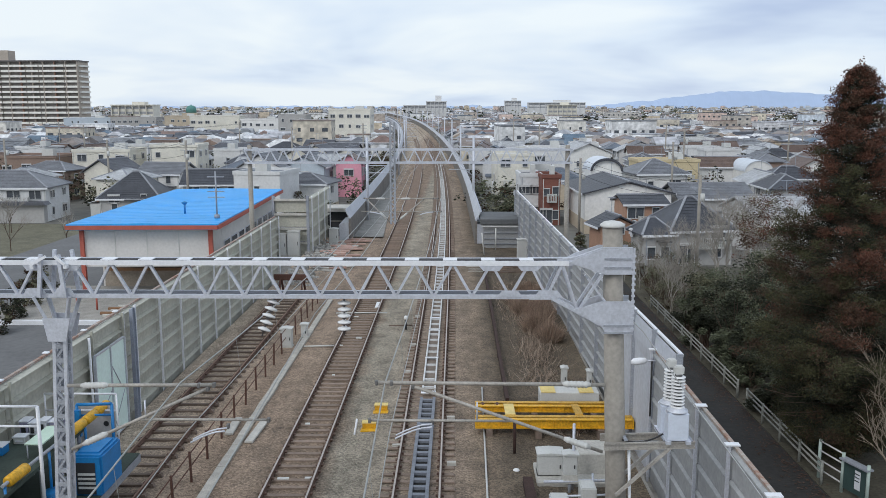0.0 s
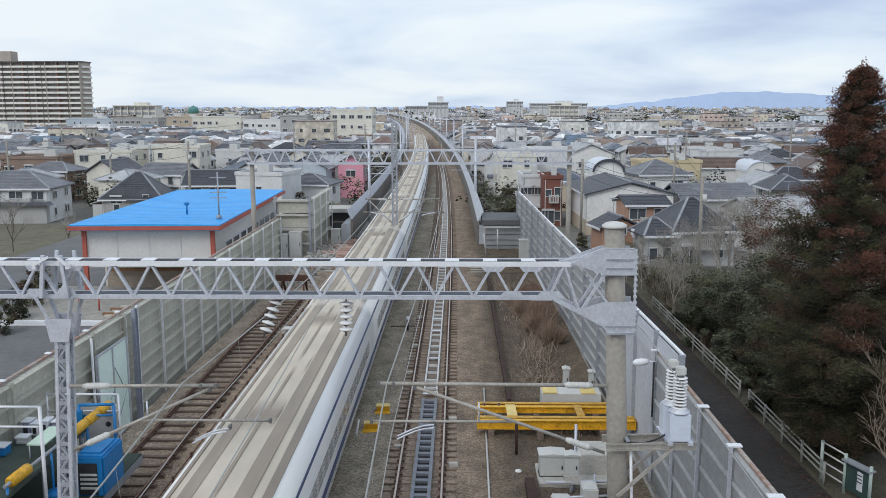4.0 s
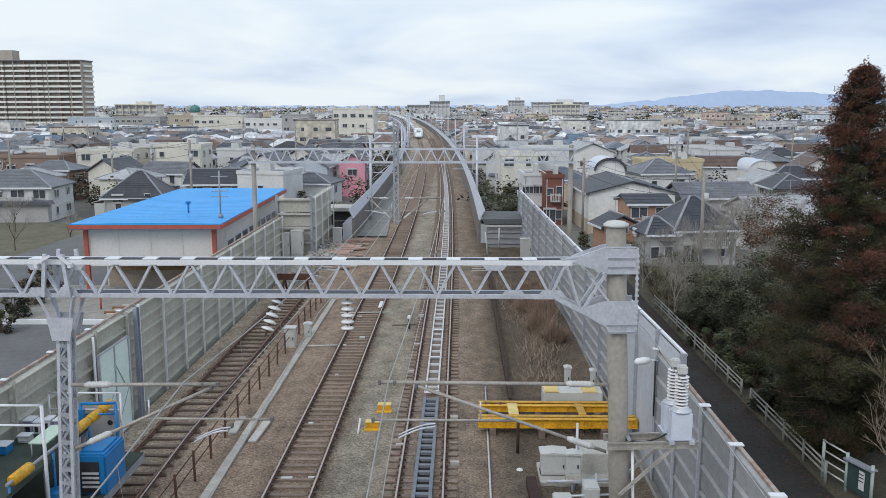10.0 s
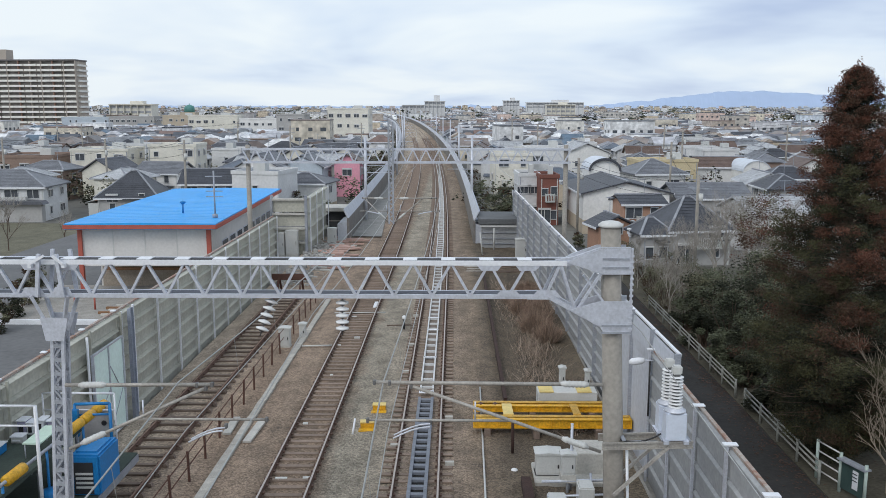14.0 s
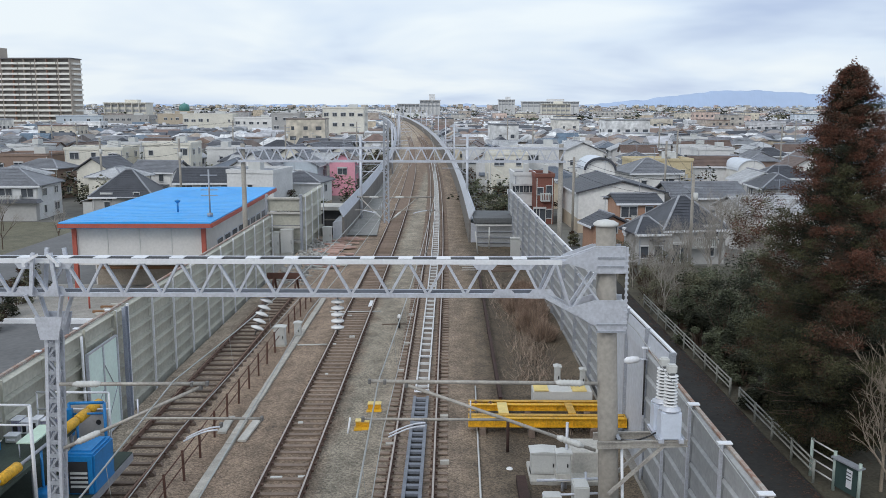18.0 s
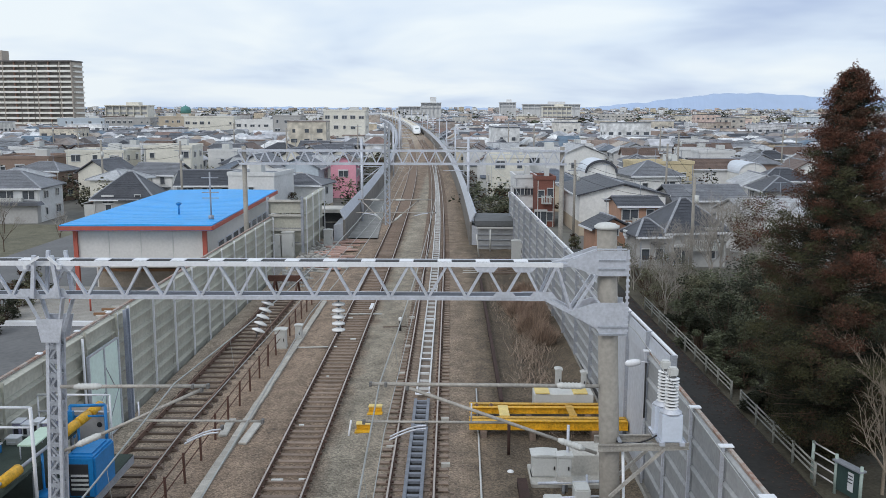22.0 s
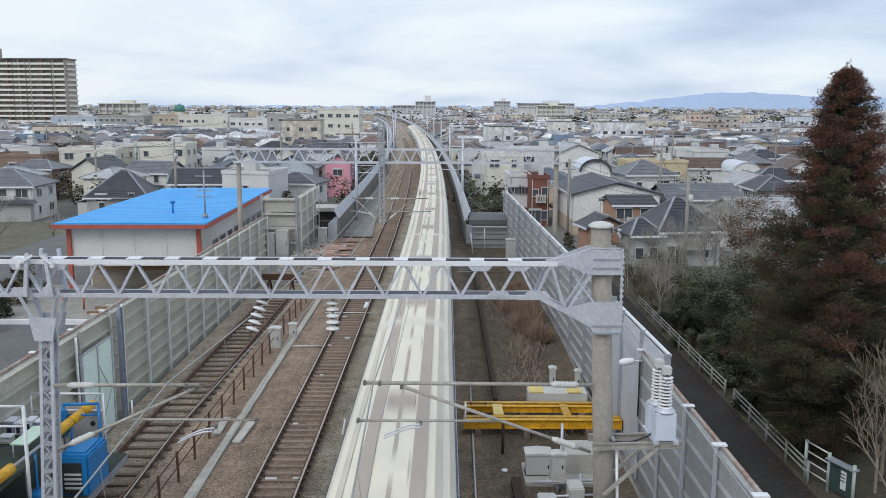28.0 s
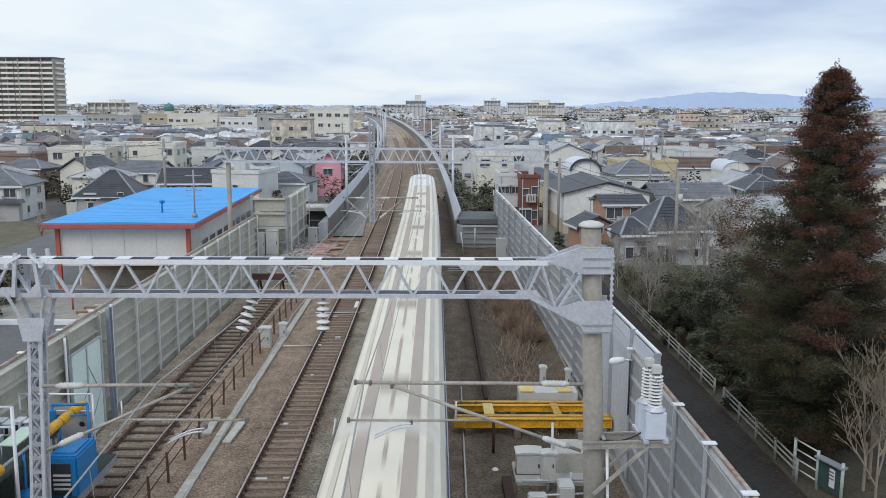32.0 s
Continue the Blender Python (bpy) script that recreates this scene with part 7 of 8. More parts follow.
yard("pavement_kerb", -29.5, -16.2, 52.1, 52.38, -0.66, M_WHITE, "pale kerb along the loading slab", "kerb")
for i in range(5):
    tb = thing("timber_beam", "long pale timber beam lying on the loading slab", "timber", "timbers on the slab")
    bm = bmesh.new()
    box(bm, -2.6, 2.6, -0.1, 0.1, 0, 0.16)
    bmesh.ops.bevel(bm, geom=bm.edges[:], offset=0.012, segments=1, affect="EDGES")
    part("beam", bm, (M_CONC_L, mat("brown_timber", (0.26, 0.14, 0.075), 0.85, 0.3, 2.0))[i % 2], tb)
    tb.matrix_basis = pose(-19.6 - 0.4 * (i % 2), 53.4 + i * 0.62, -0.698, 0, 0, 1.5 - i * 0.7)
for xx in (-24.6, -18.4):
    b = thing("red_bollard_frame", "low red-painted steel frame on the loading slab", "barrier", "red frames on the slab")
    for dx in (0, 1.3):
        tube_part("post", (xx + dx, 55.2, -0.7), (xx + dx, 55.2, 0.35), 0.06, M_RED, b)
    tube_part("rail", (xx, 55.2, 0.35), (xx + 1.3, 55.2, 0.35), 0.05, M_RED, b)

slat_wall("wall_ribbed_screen", -12.75, 75.2, 86.0, -0.5, 4.6, 3.2, 1, "tall grey ribbed screen wall beside the equipment", 4, M_WALLPANEL, deep=0.26, slim=True)
rw = thing("ribbed_gate", "grey gate of four deep ribbed panels across the verge", "gate")
for i in range(4):
    bm = bmesh.new()
    z = -0.4 + i * 1.25
    box(bm, -15.6, -12.9, 74.8, 74.92, z, z + 1.0)
    part("panel", bm, M_WALLPANEL, rw)
    bm = bmesh.new()
    box(bm, -15.65, -12.85, 74.55, 74.95, z + 1.0, z + 1.16)
    part("ledge", bm, M_CONC_L, rw)
for xx in (-15.72, -12.78):
    bm = bmesh.new()
    box(bm, xx - 0.1, xx + 0.1, 74.6, 75.0, -1.0, 4.75)
    part("post", bm, M_GALV_OLD, rw)

# stacked slabs and planks by the left track
rng6 = random.Random(4)
for i in range(34):
    s = thing("stacked_board", "%s board lying in a loose pile beside the track" % ("pinkish weathered" if i % 2 else "pale grey"), "board", "loose boards beside the track")
    bm = bmesh.new()
    ln = rng6.uniform(1.2, 3.0)
    wd = rng6.uniform(0.12, 0.34)
    box(bm, -ln / 2, ln / 2, -wd, wd, 0, 0.1)
    part("board", bm, mat("pink_board", (0.46, 0.30, 0.25), 0.9, 0.3, 2.0, rnd=0.2) if i % 2 else M_CONC_L, s)
    s.matrix_basis = pose(-9.7 + rng6.uniform(-1.2, 0.7) + bend(72 + i * 0.4), 66.5 + i * 0.5, -0.22 + 0.1 * (i % 2), 0, 0, rng6.uniform(-16, 22))
V, F = [], []
for i in range(420):
    x, y = rng6.uniform(-12.9, -10.4), rng6.uniform(60.5, 81)
    a, r = rng6.uniform(0, 3.14), rng6.uniform(0.08, 0.32)
    h, k = rng6.uniform(0.08, 0.35), len(V)
    for z, q in ((-0.3, 1.0), (-0.3 + h, 0.75)):
        V += [(x + math.cos(a + j * 1.571) * r * q, y + math.sin(a + j * 1.571) * r * q * 0.7, z) for j in range(4)]
    F += [(k + 4, k + 5, k + 6, k + 7)] + [(k + j, k + (j + 1) % 4, k + 4 + (j + 1) % 4, k + 4 + j) for j in range(4)]
tagged(new("rubble", raw("rubble", V, F, [mat("rubble_grey", (0.40, 0.39, 0.37), 0.9, 0.4, 2.0, rnd=0.45, island=True)])), "loose grey concrete rubble beside the siding end", "rubble", kind="stuff")
bt = thing("buffer_stop", "rusty buffer stop at the end of the siding", "buffer stop")
for s in (-0.75, 0.75):
    bm = bmesh.new()
    bar(bm, (XS + s, 57.0, -0.15), (XS + s, 57.8, 1.1), 0.12)
    bar(bm, (XS + s, 58.6, -0.15), (XS + s, 57.8, 1.1), 0.12)
    part("strut", bm, M_RUST, bt)
bm = bmesh.new()
box(bm, XS - 1.2, XS + 1.2, 57.6, 57.8, 0.8, 1.2)
part("beam", bm, M_RUST, bt)

# across the right-hand verge: stacked rails, low shed
for i in range(4):
    r = thing("spare_rail", "rust-brown spare rail lying across the verge", "rail", "spare rails")
    bm = bmesh.new()
    prism(bm, [(-0.07, 0), (0.07, 0), (0.035, 0.12), (0.035, 0.16), (-0.035, 0.16), (-0.035, 0.12)], -2.6, 2.6)
    part("rail", bm, M_RUST, r)
    r.matrix_basis = pose(3.2, 70.2 + i * 0.75, -0.34 + 0.02 * (i % 2), 0, 0, 90 + rng6.uniform(-1.5, 1.5))
ab = thing("abutment_hut", "low dark hut under a pale concrete slab beside the viaduct", "hut")
bm = bmesh.new()
box(bm, -14.6, -10.45, 86.5, 90.0, 2.0, 2.35)
part("roof", bm, M_CONC_L, ab)
bm = bmesh.new()
box(bm, -14.4, -10.6, 87.4, 89.8, -3.6, 2.0)
part("wall", bm, mat("hut_dark", (0.07, 0.072, 0.075), 0.8, 0.3, 1.0), ab)
for xx in (-14.4, -13.5, -12.9, -10.7):
    bm = bmesh.new()
    box(bm, xx - 0.09, xx + 0.09, 86.6, 86.8, -3.6, 2.0)
    part("post", bm, M_CONC_L, ab)
for zz in (0.9, 0.1):
    bm = bmesh.new()
    box(bm, -12.7, -10.6, 87.3, 87.4, zz, zz + 0.12)
    part("ledge", bm, M_CONC, ab)
sh = thing("verge_shed", "low grey ribbed concrete shed between barrier and fence", "shed")
bm = bmesh.new()
box(bm, 2.5, 6.0, 78.6, 84.0, -1.2, 1.85)
part("wall", bm, M_BARRIER, sh)
bm = bmesh.new()
box(bm, 2.2, 6.1, 78.3, 84.2, 1.85, 2.3)
part("roof", bm, mat("shed_roof_dark", (0.12, 0.125, 0.13), 0.8, 0.3, 1.0), sh)
for i in range(4):
    bm = bmesh.new()
    box(bm, 2.45, 6.05, 78.5, 78.6, -0.5 + i * 0.5, -0.42 + i * 0.5)
    part("rib", bm, M_GALV_OLD, sh)

bm = bmesh.new()
box(bm, 2.3, 6.0, 78.2, 78.28, 1.62, 1.74)
part("edge_strip", bm, M_PLAST, sh, "pale edge strip")
for xx, yy, zz, dx in ((2.2, 74.0, 1.7, 0.25), (3.55, 77.6, 1.6, 0.0)):
    vp = thing("verge_stake", "slim pale stake standing on the verge before the shed", "post", "stakes of the verge")
    tube_part("stake", (xx, yy, zz), (xx + dx, yy, -0.45), 0.06, M_PLAST, vp, n=8)
rng7 = random.Random(12)
for i in range(12):
    sl = thing("old_sleeper", "weathered timber sleeper lying across the verge", "sleeper", "old sleepers on the verge")
    bm = bmesh.new()
    box(bm, -1.15, 1.15, -0.11, 0.11, 0, 0.15)
    bmesh.ops.bevel(bm, geom=bm.edges[:], offset=0.012, segments=1, affect="EDGES")
    part("beam", bm, M_SLEEPER_OLD if i % 3 else M_CONC_L, sl)
    sl.matrix_basis = pose(2.1 + 1.3 * (i % 3) + rng7.uniform(-0.2, 0.2), 66.6 + (i // 3) * 0.95 + rng7.uniform(-0.1, 0.1), -0.38, 0, 0, rng7.uniform(-5, 5))


# ---- lane side: guard rail, gate, sign ----
def build_guard_rail(y0, y1):
    g = thing("guard_rail", "dull white steel pipe guard rail along the lane", "guard rail", "guard rails of the lane")
    dull = mat("dull_white_paint", (0.27, 0.275, 0.25), 0.8, 0.4, 1.5)
    n = round((y1 - y0) / 2)
    for i in range(n + 1):
        tube_part("post", (12.85, y0 + (y1 - y0) * i / n, -0.9), (12.85, y0 + (y1 - y0) * i / n, 0.05), 0.055, dull, g, n=8)
    for z in (0.0, -0.2, -0.42):
        tube_part("rail", (12.85, y0, z), (12.85, y1, z), 0.036, dull, g, n=8)


build_guard_rail(29.3, 37.3)
build_guard_rail(38.6, 56.6)
gt = thing("pipe_gate", "pale green pipe gate with boards at the park entrance", "gate")
for x, y in ((13.0, 29.9), (13.3, 28.7), (13.65, 27.6)):
    tube_part("post", (x, y, -0.9), (x, y, 0.6), 0.06, mat("pale_green_paint", (0.40, 0.48, 0.44), 0.5, 0.15, 2.0), gt, n=8)
for z in (0.55, 0.2, -0.15, -0.5):
    tube_part("rail", (13.0, 29.9, z), (13.3, 28.7, z), 0.03, M_PLAST, gt, n=8)
sg = thing("notice_board", "weathered blue-green notice board with a blank white sheet", "notice board")
bm = bmesh.new()
bar(bm, (13.32, 28.62, -0.15), (13.63, 27.68, -0.15), 0.05, 0.95)
part("board", bm, mat("board_green", (0.045, 0.08, 0.075), 0.6, 0.2, 2.0), sg)
bm = bmesh.new()
bar(bm, (13.45, 28.1, -0.1), (13.52, 27.86, -0.1), 0.02, 0.65)
part("sheet", bm, M_WHITE, sg)
bm = bmesh.new()
bar(bm, (13.27, 28.7, 0.42), (13.68, 27.55, 0.42), 0.3, 0.06)
part("hood", bm, M_GALV_OLD, sg, "grey metal hood")
for i in range(3):
    bm = bmesh.new()
    bar(bm, (13.435, 28.08, 0.12 - i * 0.12), (13.5, 27.88, 0.12 - i * 0.12), 0.02, 0.03)
    part("text_bar", bm, M_GLASSDARK, sg)


# ---- shrubs and bare trees ----
def shrub(x, y, r, h, mi, seed, label, zb=GROUND, n=30, leaf=0.075, dens=190):
    t = thing("shrub", label, "shrub", "shrubs beside the line")
    rng = random.Random(seed)
    clumps, bm = [], bmesh.new()
    for i in range(n):
        a, q = rng.uniform(0, 6.283), rng.random() ** 0.5
        z = zb + h * rng.uniform(0.15, 0.95)
        k = 1 - max(0, (z - zb) / h - 0.35) * 0.9
        c = (x + math.cos(a) * r * q * k, y + math.sin(a) * r * q * k, z)
        s = 0.30 * r * rng.uniform(0.7, 1.3) ** 1
        clumps.append((c, (s, s, s * 0.8), dens, rng.choice(mi)))
        tube(bm, (x + rng.uniform(-0.2, 0.2), y + rng.uniform(-0.2, 0.2), zb - 0.1), c, 0.035, 0.012, n=5, caps=False)
    part("branchwork", bm, M_BARK, t)
    leaf_cloud("leaves", clumps, [M_LEAF_GRN, M_LEAF_DRK, M_LEAF_OLV, M_LEAF_BRN], t, leaf, seed)


def bare_tree(x, y, h, spread, seed, label, m=None, zb=GROUND, depth=5, kids=3):
    t = thing("bare_tree", label, "tree", "bare winter trees")
    rng = random.Random(seed)
    bm, tw = bmesh.new(), bmesh.new()

    def grow(p, d, ln, r, lv):
        q = p + d * ln
        tube(bm if lv > 2 else tw, p, q, r, r * 0.7, n=6 if lv > 2 else 4, caps=False)
        if lv == 0:
            return
        for i in range(kids if lv > 1 else 3):
            e = (d + Vector((rng.uniform(-1, 1), rng.uniform(-1, 1), rng.uniform(-0.35, 0.75))) * spread).normalized()
            grow(p + d * ln * rng.uniform(0.55, 1.0), e, ln * rng.uniform(0.6, 0.85), r * 0.62, lv - 1)
    grow(Vector((x, y, zb - 0.2)), Vector((0, 0, 1)), h * 0.32, h * 0.0105, depth)
    part("trunk", bm, M_BARK if m is None else m, t)
    part("twig_mass", tw, m or M_TWIG, t)["kind"] = "stuff"
    return t


for i, (x, y, r, h, mi) in enumerate(((14.6, 41.5, 1.5, 3.4, (0, 1)), (14.9, 45.2, 1.9, 4.2, (0, 1, 1)), (15.6, 49.0, 2.0, 4.6, (0, 1)), (15.3, 52.6, 1.7, 3.4, (0, 1, 2)), (16.8, 46.5, 2.2, 5.2, (0, 1)), (18.3, 52.0, 2.2, 4.6, (0, 2, 1)), (17.6, 41.0, 2.2, 4.6, (1, 0)), (14.9, 37.3, 1.3, 2.4, (1, 0)), (16.8, 35.8, 1.6, 2.6, (1, 3)), (20.5, 57.0, 2.0, 3.6, (0, 3)), (13.9, 40.2, 1.0, 1.7, (1, 0)), (13.9, 43.4, 1.1, 2.0, (1, 0)), (13.8, 47.2, 1.1, 2.0, (1, 1, 0)), (13.9, 51.0, 1.1, 2.0, (0, 1)), (13.6, 36.6, 0.8, 1.2, (1, 1)), (16.6, 43.6, 2.0, 4.4, (1, 0)))):
    shrub(x, y, r, h, mi, 40 + i, "dense dark evergreen shrub beside the lane", -0.9)
for i, (x, y, r, h) in enumerate(((-27.2, 50.2, 0.9, 1.3), (-27.9, 53.0, 1.1, 1.8), (-28.6, 56.2, 1.1, 1.9), (-29.4, 60.0, 1.2, 2.2))):
    shrub(x, y, r, h, (2, 1, 3), 95 + i, "dark olive bush at the edge of the yard", -0.94, 18, 0.09, 110)
for i, (x, y, r, h) in enumerate(((4.6, 101.0, 1.8, 3.4), (6.6, 103.0, 1.6, 3.2), (5.6, 97.5, 1.3, 2.6))):
    shrub(x * K, y * K, r * K, h * K, (0, 2), 70 + i, "dark green bush behind the noise barrier", GROUND, 20, 0.13, 90)
for i, (x, y, r, h) in enumerate(((-15.5, 90, 1.6, 3.4), (-17.6, 95, 1.8, 3.2), (-14.6, 99, 1.5, 3.0), (-18.8, 103, 1.7, 3.4), (9.0, 80.0, 0.8, 2.4), (11.2, 78.0, 0.8, 2.4))):
    shrub(x * K, y * K, r * K, h * K, (2, 3, 0), 80 + i, "brownish olive bush among the houses", GROUND, 18, 0.13, 90)
for i, (x, y, h) in enumerate(((20.6, 66.0, 7.2), (23.2, 69.0, 7.0), (24.5, 63.5, 6.4), (22.0, 60.0, 6.0), (27.0, 70.0, 7.0), (14.2, 68.0, 4.2), (12.9, 66.0, 3.6), (26.0, 58.0, 6.5), (14.6, 59.0, 4.4), (16.2, 62.0, 4.8), (18.2, 60.5, 5.2), (19.4, 64.0, 6.4), (13.9, 55.5, 3.6), (21.4, 68.5, 7.0), (15.2, 66.0, 4.6), (17.0, 66.5, 5.0), (18.6, 68.0, 5.6), (13.4, 63.0, 3.4))):
    bare_tree(x, y, h, 0.62, 120 + i, "bare grey winter tree behind the shrubs", M_TWIG, -0.85, 6, 3)
for i, (x, y, r, h, mi) in enumerate(((13.9, 56.6, 1.2, 1.9, (2, 2)), (15.6, 58.0, 1.5, 2.4, (2, 2, 0)), (14.0, 60.2, 1.3, 2.2, (2, 2)), (16.9, 62.0, 1.6, 2.7, (2, 0)), (14.3, 64.0, 1.4, 2.4, (2, 2, 3)), (13.6, 68.0, 1.0, 2.8, (2, 0)), (17.4, 57.4, 1.4, 2.4, (0, 2)), (16.6, 66.4, 1.5, 2.4, (2, 2)))):
    shrub(x, y, r, h, mi, 240 + i, "thin straggly olive-brown bush beside the lane", -0.9, 34, 0.06, 42)
for i, (x, y, h) in enumerate(((21.0, 60.5, 6.0), (22.2, 63.0, 6.6), (20.2, 58.0, 5.2), (23.6, 66.5, 7.0))):
    t = bare_tree(x, y, h, 0.7, 260 + i, "winter tree with a few withered rust-brown leaves", M_TWIG, -0.85, 6, 3)
    rng8 = random.Random(270 + i)
    leaf_cloud("leaves", [((x + rng8.uniform(-1.3, 1.3), y + rng8.uniform(-1.3, 1.3), h * rng8.uniform(0.3, 0.85)), (0.5, 0.5, 0.4), 60, rng8.choice((0, 0, 1, 2))) for k in range(26)], [M_LEAF_BRN, M_LEAF_RED, M_LEAF_OLV], t, 0.075, 280 + i)
for i, (x, y, h) in enumerate(((13.7, 56.8, 2.6), (14.6, 59.0, 2.8), (13.5, 60.4, 2.4), (14.8, 62.4, 2.9), (13.6, 64.6, 2.4), (16.0, 57.4, 3.0), (16.6, 60.4, 3.1), (13.8, 54.6, 2.0), (15.4, 55.6, 2.6))):
    bare_tree(x, y, h, 0.95, 200 + i, "tangled grey-brown leafless brushwood beside the lane", mat("brush_twig", (0.27, 0.245, 0.20), 0.95, 0.35, 4.0), -0.85, 6, 3)
for i, (x, y, h) in enumerate(((14.9, 28.6, 6.2), (15.6, 29.6, 6.8), (14.6, 27.2, 5.4), (16.0, 28.0, 6.0))):
    bare_tree(x, y, h, 0.7, 140 + i, "pale bare twiggy tree beside the conifer", mat("pale_twig", (0.30, 0.245, 0.19), 0.95, 0.3, 4.0), -0.85)
for i, (x, y, h) in enumerate(((-45.0, 83.0, 4.6), (-41.5, 80.0, 5.0), (-38.0, 84.0, 4.4), (-47.5, 92.0, 5.0))):
    bare_tree(x * K, y * K, h * K, 0.6, 160 + i, "small bare tree on the grass by the hall")


def build_dry_brush():
    rng = np.random.RandomState(8)
    V, F = [], []
    for cx, cy, rx, ry, n, hh in ((4.2, 44.5, 1.0, 3.6, 700, 0.5), (4.6, 51.0, 1.1, 4.0, 700, 0.55), (3.4, 58, 1.2, 6.0, 500, 0.4), (4.0, 40.0, 1.5, 2.0, 300, 0.35), (4.8, 33.4, 1.2, 0.9, 200, 0.3)):
        for i in range(n):
            x, y = cx + rng.normal() * rx * 0.5, cy + rng.normal() * ry * 0.5
            h = hh * (0.4 + rng.rand())
            dx, dy = rng.normal(0, 0.25, 2)
            a = rng.rand() * 6.283
            w = 0.02
            k = len(V)
            z = -0.36
            V += [(x - w * math.cos(a), y - w * math.sin(a), z), (x + w * math.cos(a), y + w * math.sin(a), z), (x + dx, y + dy, z + h)]
            F.append((k, k + 1, k + 2))
    ob = new("dry_brush", raw("dry_brush", V, F, [mat("dry_stalks", (0.36, 0.28, 0.22), 0.95, 0.4, 3.0, rnd=0.4, island=True)]))
    tagged(ob, "brown dry stalks and brushwood on the verge", "dry grass", kind="stuff")


build_dry_brush()


def dry_bush(x, y, r, h, seed):
    """A tangle of fine dead stems fanning up from one root."""
    t = thing("dry_bush", "pinkish-brown dead bush of fine tangled stems on the verge", "bush", "dead bushes of the verge")
    rng = np.random.RandomState(seed)
    V, F = [], []
    for i in range(900):
        a, q = rng.rand() * 6.283, rng.rand() ** 0.6
        bx, by = x + math.cos(a) * r * q * 0.5, y + math.sin(a) * r * q * 0.5
        hh = h * (0.35 + 0.65 * rng.rand()) * (1 - 0.45 * q)
        ex, ey = bx + math.cos(a) * r * q * 0.55 + rng.normal(0, 0.14), by + math.sin(a) * r * q * 0.55 + rng.normal(0, 0.14)
        w = 0.011
        b = rng.rand() * 6.283
        cx, cy = w * math.cos(b), w * math.sin(b)
        mx, my, mz = (bx * 0.45 + ex * 0.55) + rng.normal(0, 0.06), (by * 0.45 + ey * 0.55) + rng.normal(0, 0.06), -0.37 + hh * 0.62
        k = len(V)
        V += [(bx - cx, by - cy, -0.40), (bx + cx, by + cy, -0.40), (mx + cx, my + cy, mz), (mx - cx, my - cy, mz), (ex, ey, -0.37 + hh)]
        F += [(k, k + 1, k + 2, k + 3), (k + 3, k + 2, k + 4)]
    ob = new("stem_mass", raw("stem_mass", V, F, [mat("dead_stems", (0.34, 0.245, 0.185), 0.95, 0.4, 3.0, rnd=0.35, island=True)]))
    ob.parent = t
    ob["kind"] = "stuff"


for i, (x, y, r, h) in enumerate(((4.6, 48.4, 1.1, 1.4), (5.0, 50.5, 1.0, 1.6), (4.3, 52.5, 1.1, 1.5), (5.1, 46.4, 0.9, 1.2), (4.0, 55.5, 1.0, 1.1), (5.0, 55.0, 0.9, 1.3), (5.0, 59.0, 1.0, 1.0))):
    dry_bush(x, y, r * 1.1, h * 1.35, 300 + i)
for i, (x, y, h) in enumerate(((4.5, 50.5, 1.9), (4.9, 53.5, 1.7), (4.2, 48.5, 1.6), (5.1, 47.0, 1.5), (5.3, 51.5, 1.9), (3.9, 53.0, 1.4), (4.8, 56.5, 1.6))):
    bare_tree(x, y, h, 0.85, 180 + i, "tangled reddish-brown leafless bush on the verge", mat("reddish_twig", (0.30, 0.205, 0.155), 0.95, 0.3, 4.0), -0.36, 5, 4)


# ---- houses and landmarks that can be picked out ----
def hand_house(x, y, w, d, h, rh, kind, wi, ri, turn, label, floors=2, category="house"):
    x, y, w, d, h, rh = (v * K for v in (x, y, w, d, h, rh))
    KEEP_OUT.append((x, y, max(w, d) * 0.55))
    return build_house("house" if category == "house" else category.replace(" ", "_"), pose(x, y, GROUND, 0, 0, turn), w, d, h, rh, kind, wi, ri, label, floors, "", h / floors if floors > 1 else 2.75, True, category)


M_HOUSE_WALL += [mat("house_wall_brick_red", (0.20, 0.078, 0.058), 0.85, 0.2, 0.8), mat("house_wall_orange", (0.44, 0.26, 0.18), 0.85, 0.2, 0.8), mat("house_wall_ochre", (0.60, 0.50, 0.32), 0.85, 0.15, 0.5), mat("house_wall_pink", (0.74, 0.34, 0.42), 0.85, 0.12, 0.5), mat("house_wall_pale_blue", (0.50, 0.56, 0.62), 0.85, 0.12, 0.5)]
hand_house(16.7, 74.4, 2.4, 3.4, 2.75, 1.15, 1, 2, 2, 8, "low grey wing with a dark hipped roof", 1)
hand_house(20.3, 76.4, 5.4, 6.0, 3.0, 2.5, 1, 2, 2, 10, "grey rendered house with dark hipped tile roof")
hand_house(14.3, 79.4, 3.0, 3.4, 2.7, 0.9, 0, 7, 2, 100, "orange-brick house with dark pitched roof")
hand_house(18.05, 86.0, 3.9, 4.4, 4.1, 0.6, 0, 7, 2, 4, "small orange-brick house with dark shallow roof")
hand_house(17.9, 98.9, 13.4, 9.1, 4.3, 1.15, 0, 0, 2, 92, "white house with broad dark shallow gable roof")
hand_house(10.65, 101.4, 2.1, 5.0, 5.35, 0.3, 2, 6, 2, 2, "red-brown brick house with dark flat roof")
hand_house(8.6, 104.5, 2.4, 5.4, 5.3, 0.3, 2, 5, 2, 2, "pale narrow house joined to a brick one")
hand_house(30.4, 129.2, 8.8, 5.8, 5.45, 0.4, 2, 8, 4, 3, "ochre flat-roofed two-storey building")
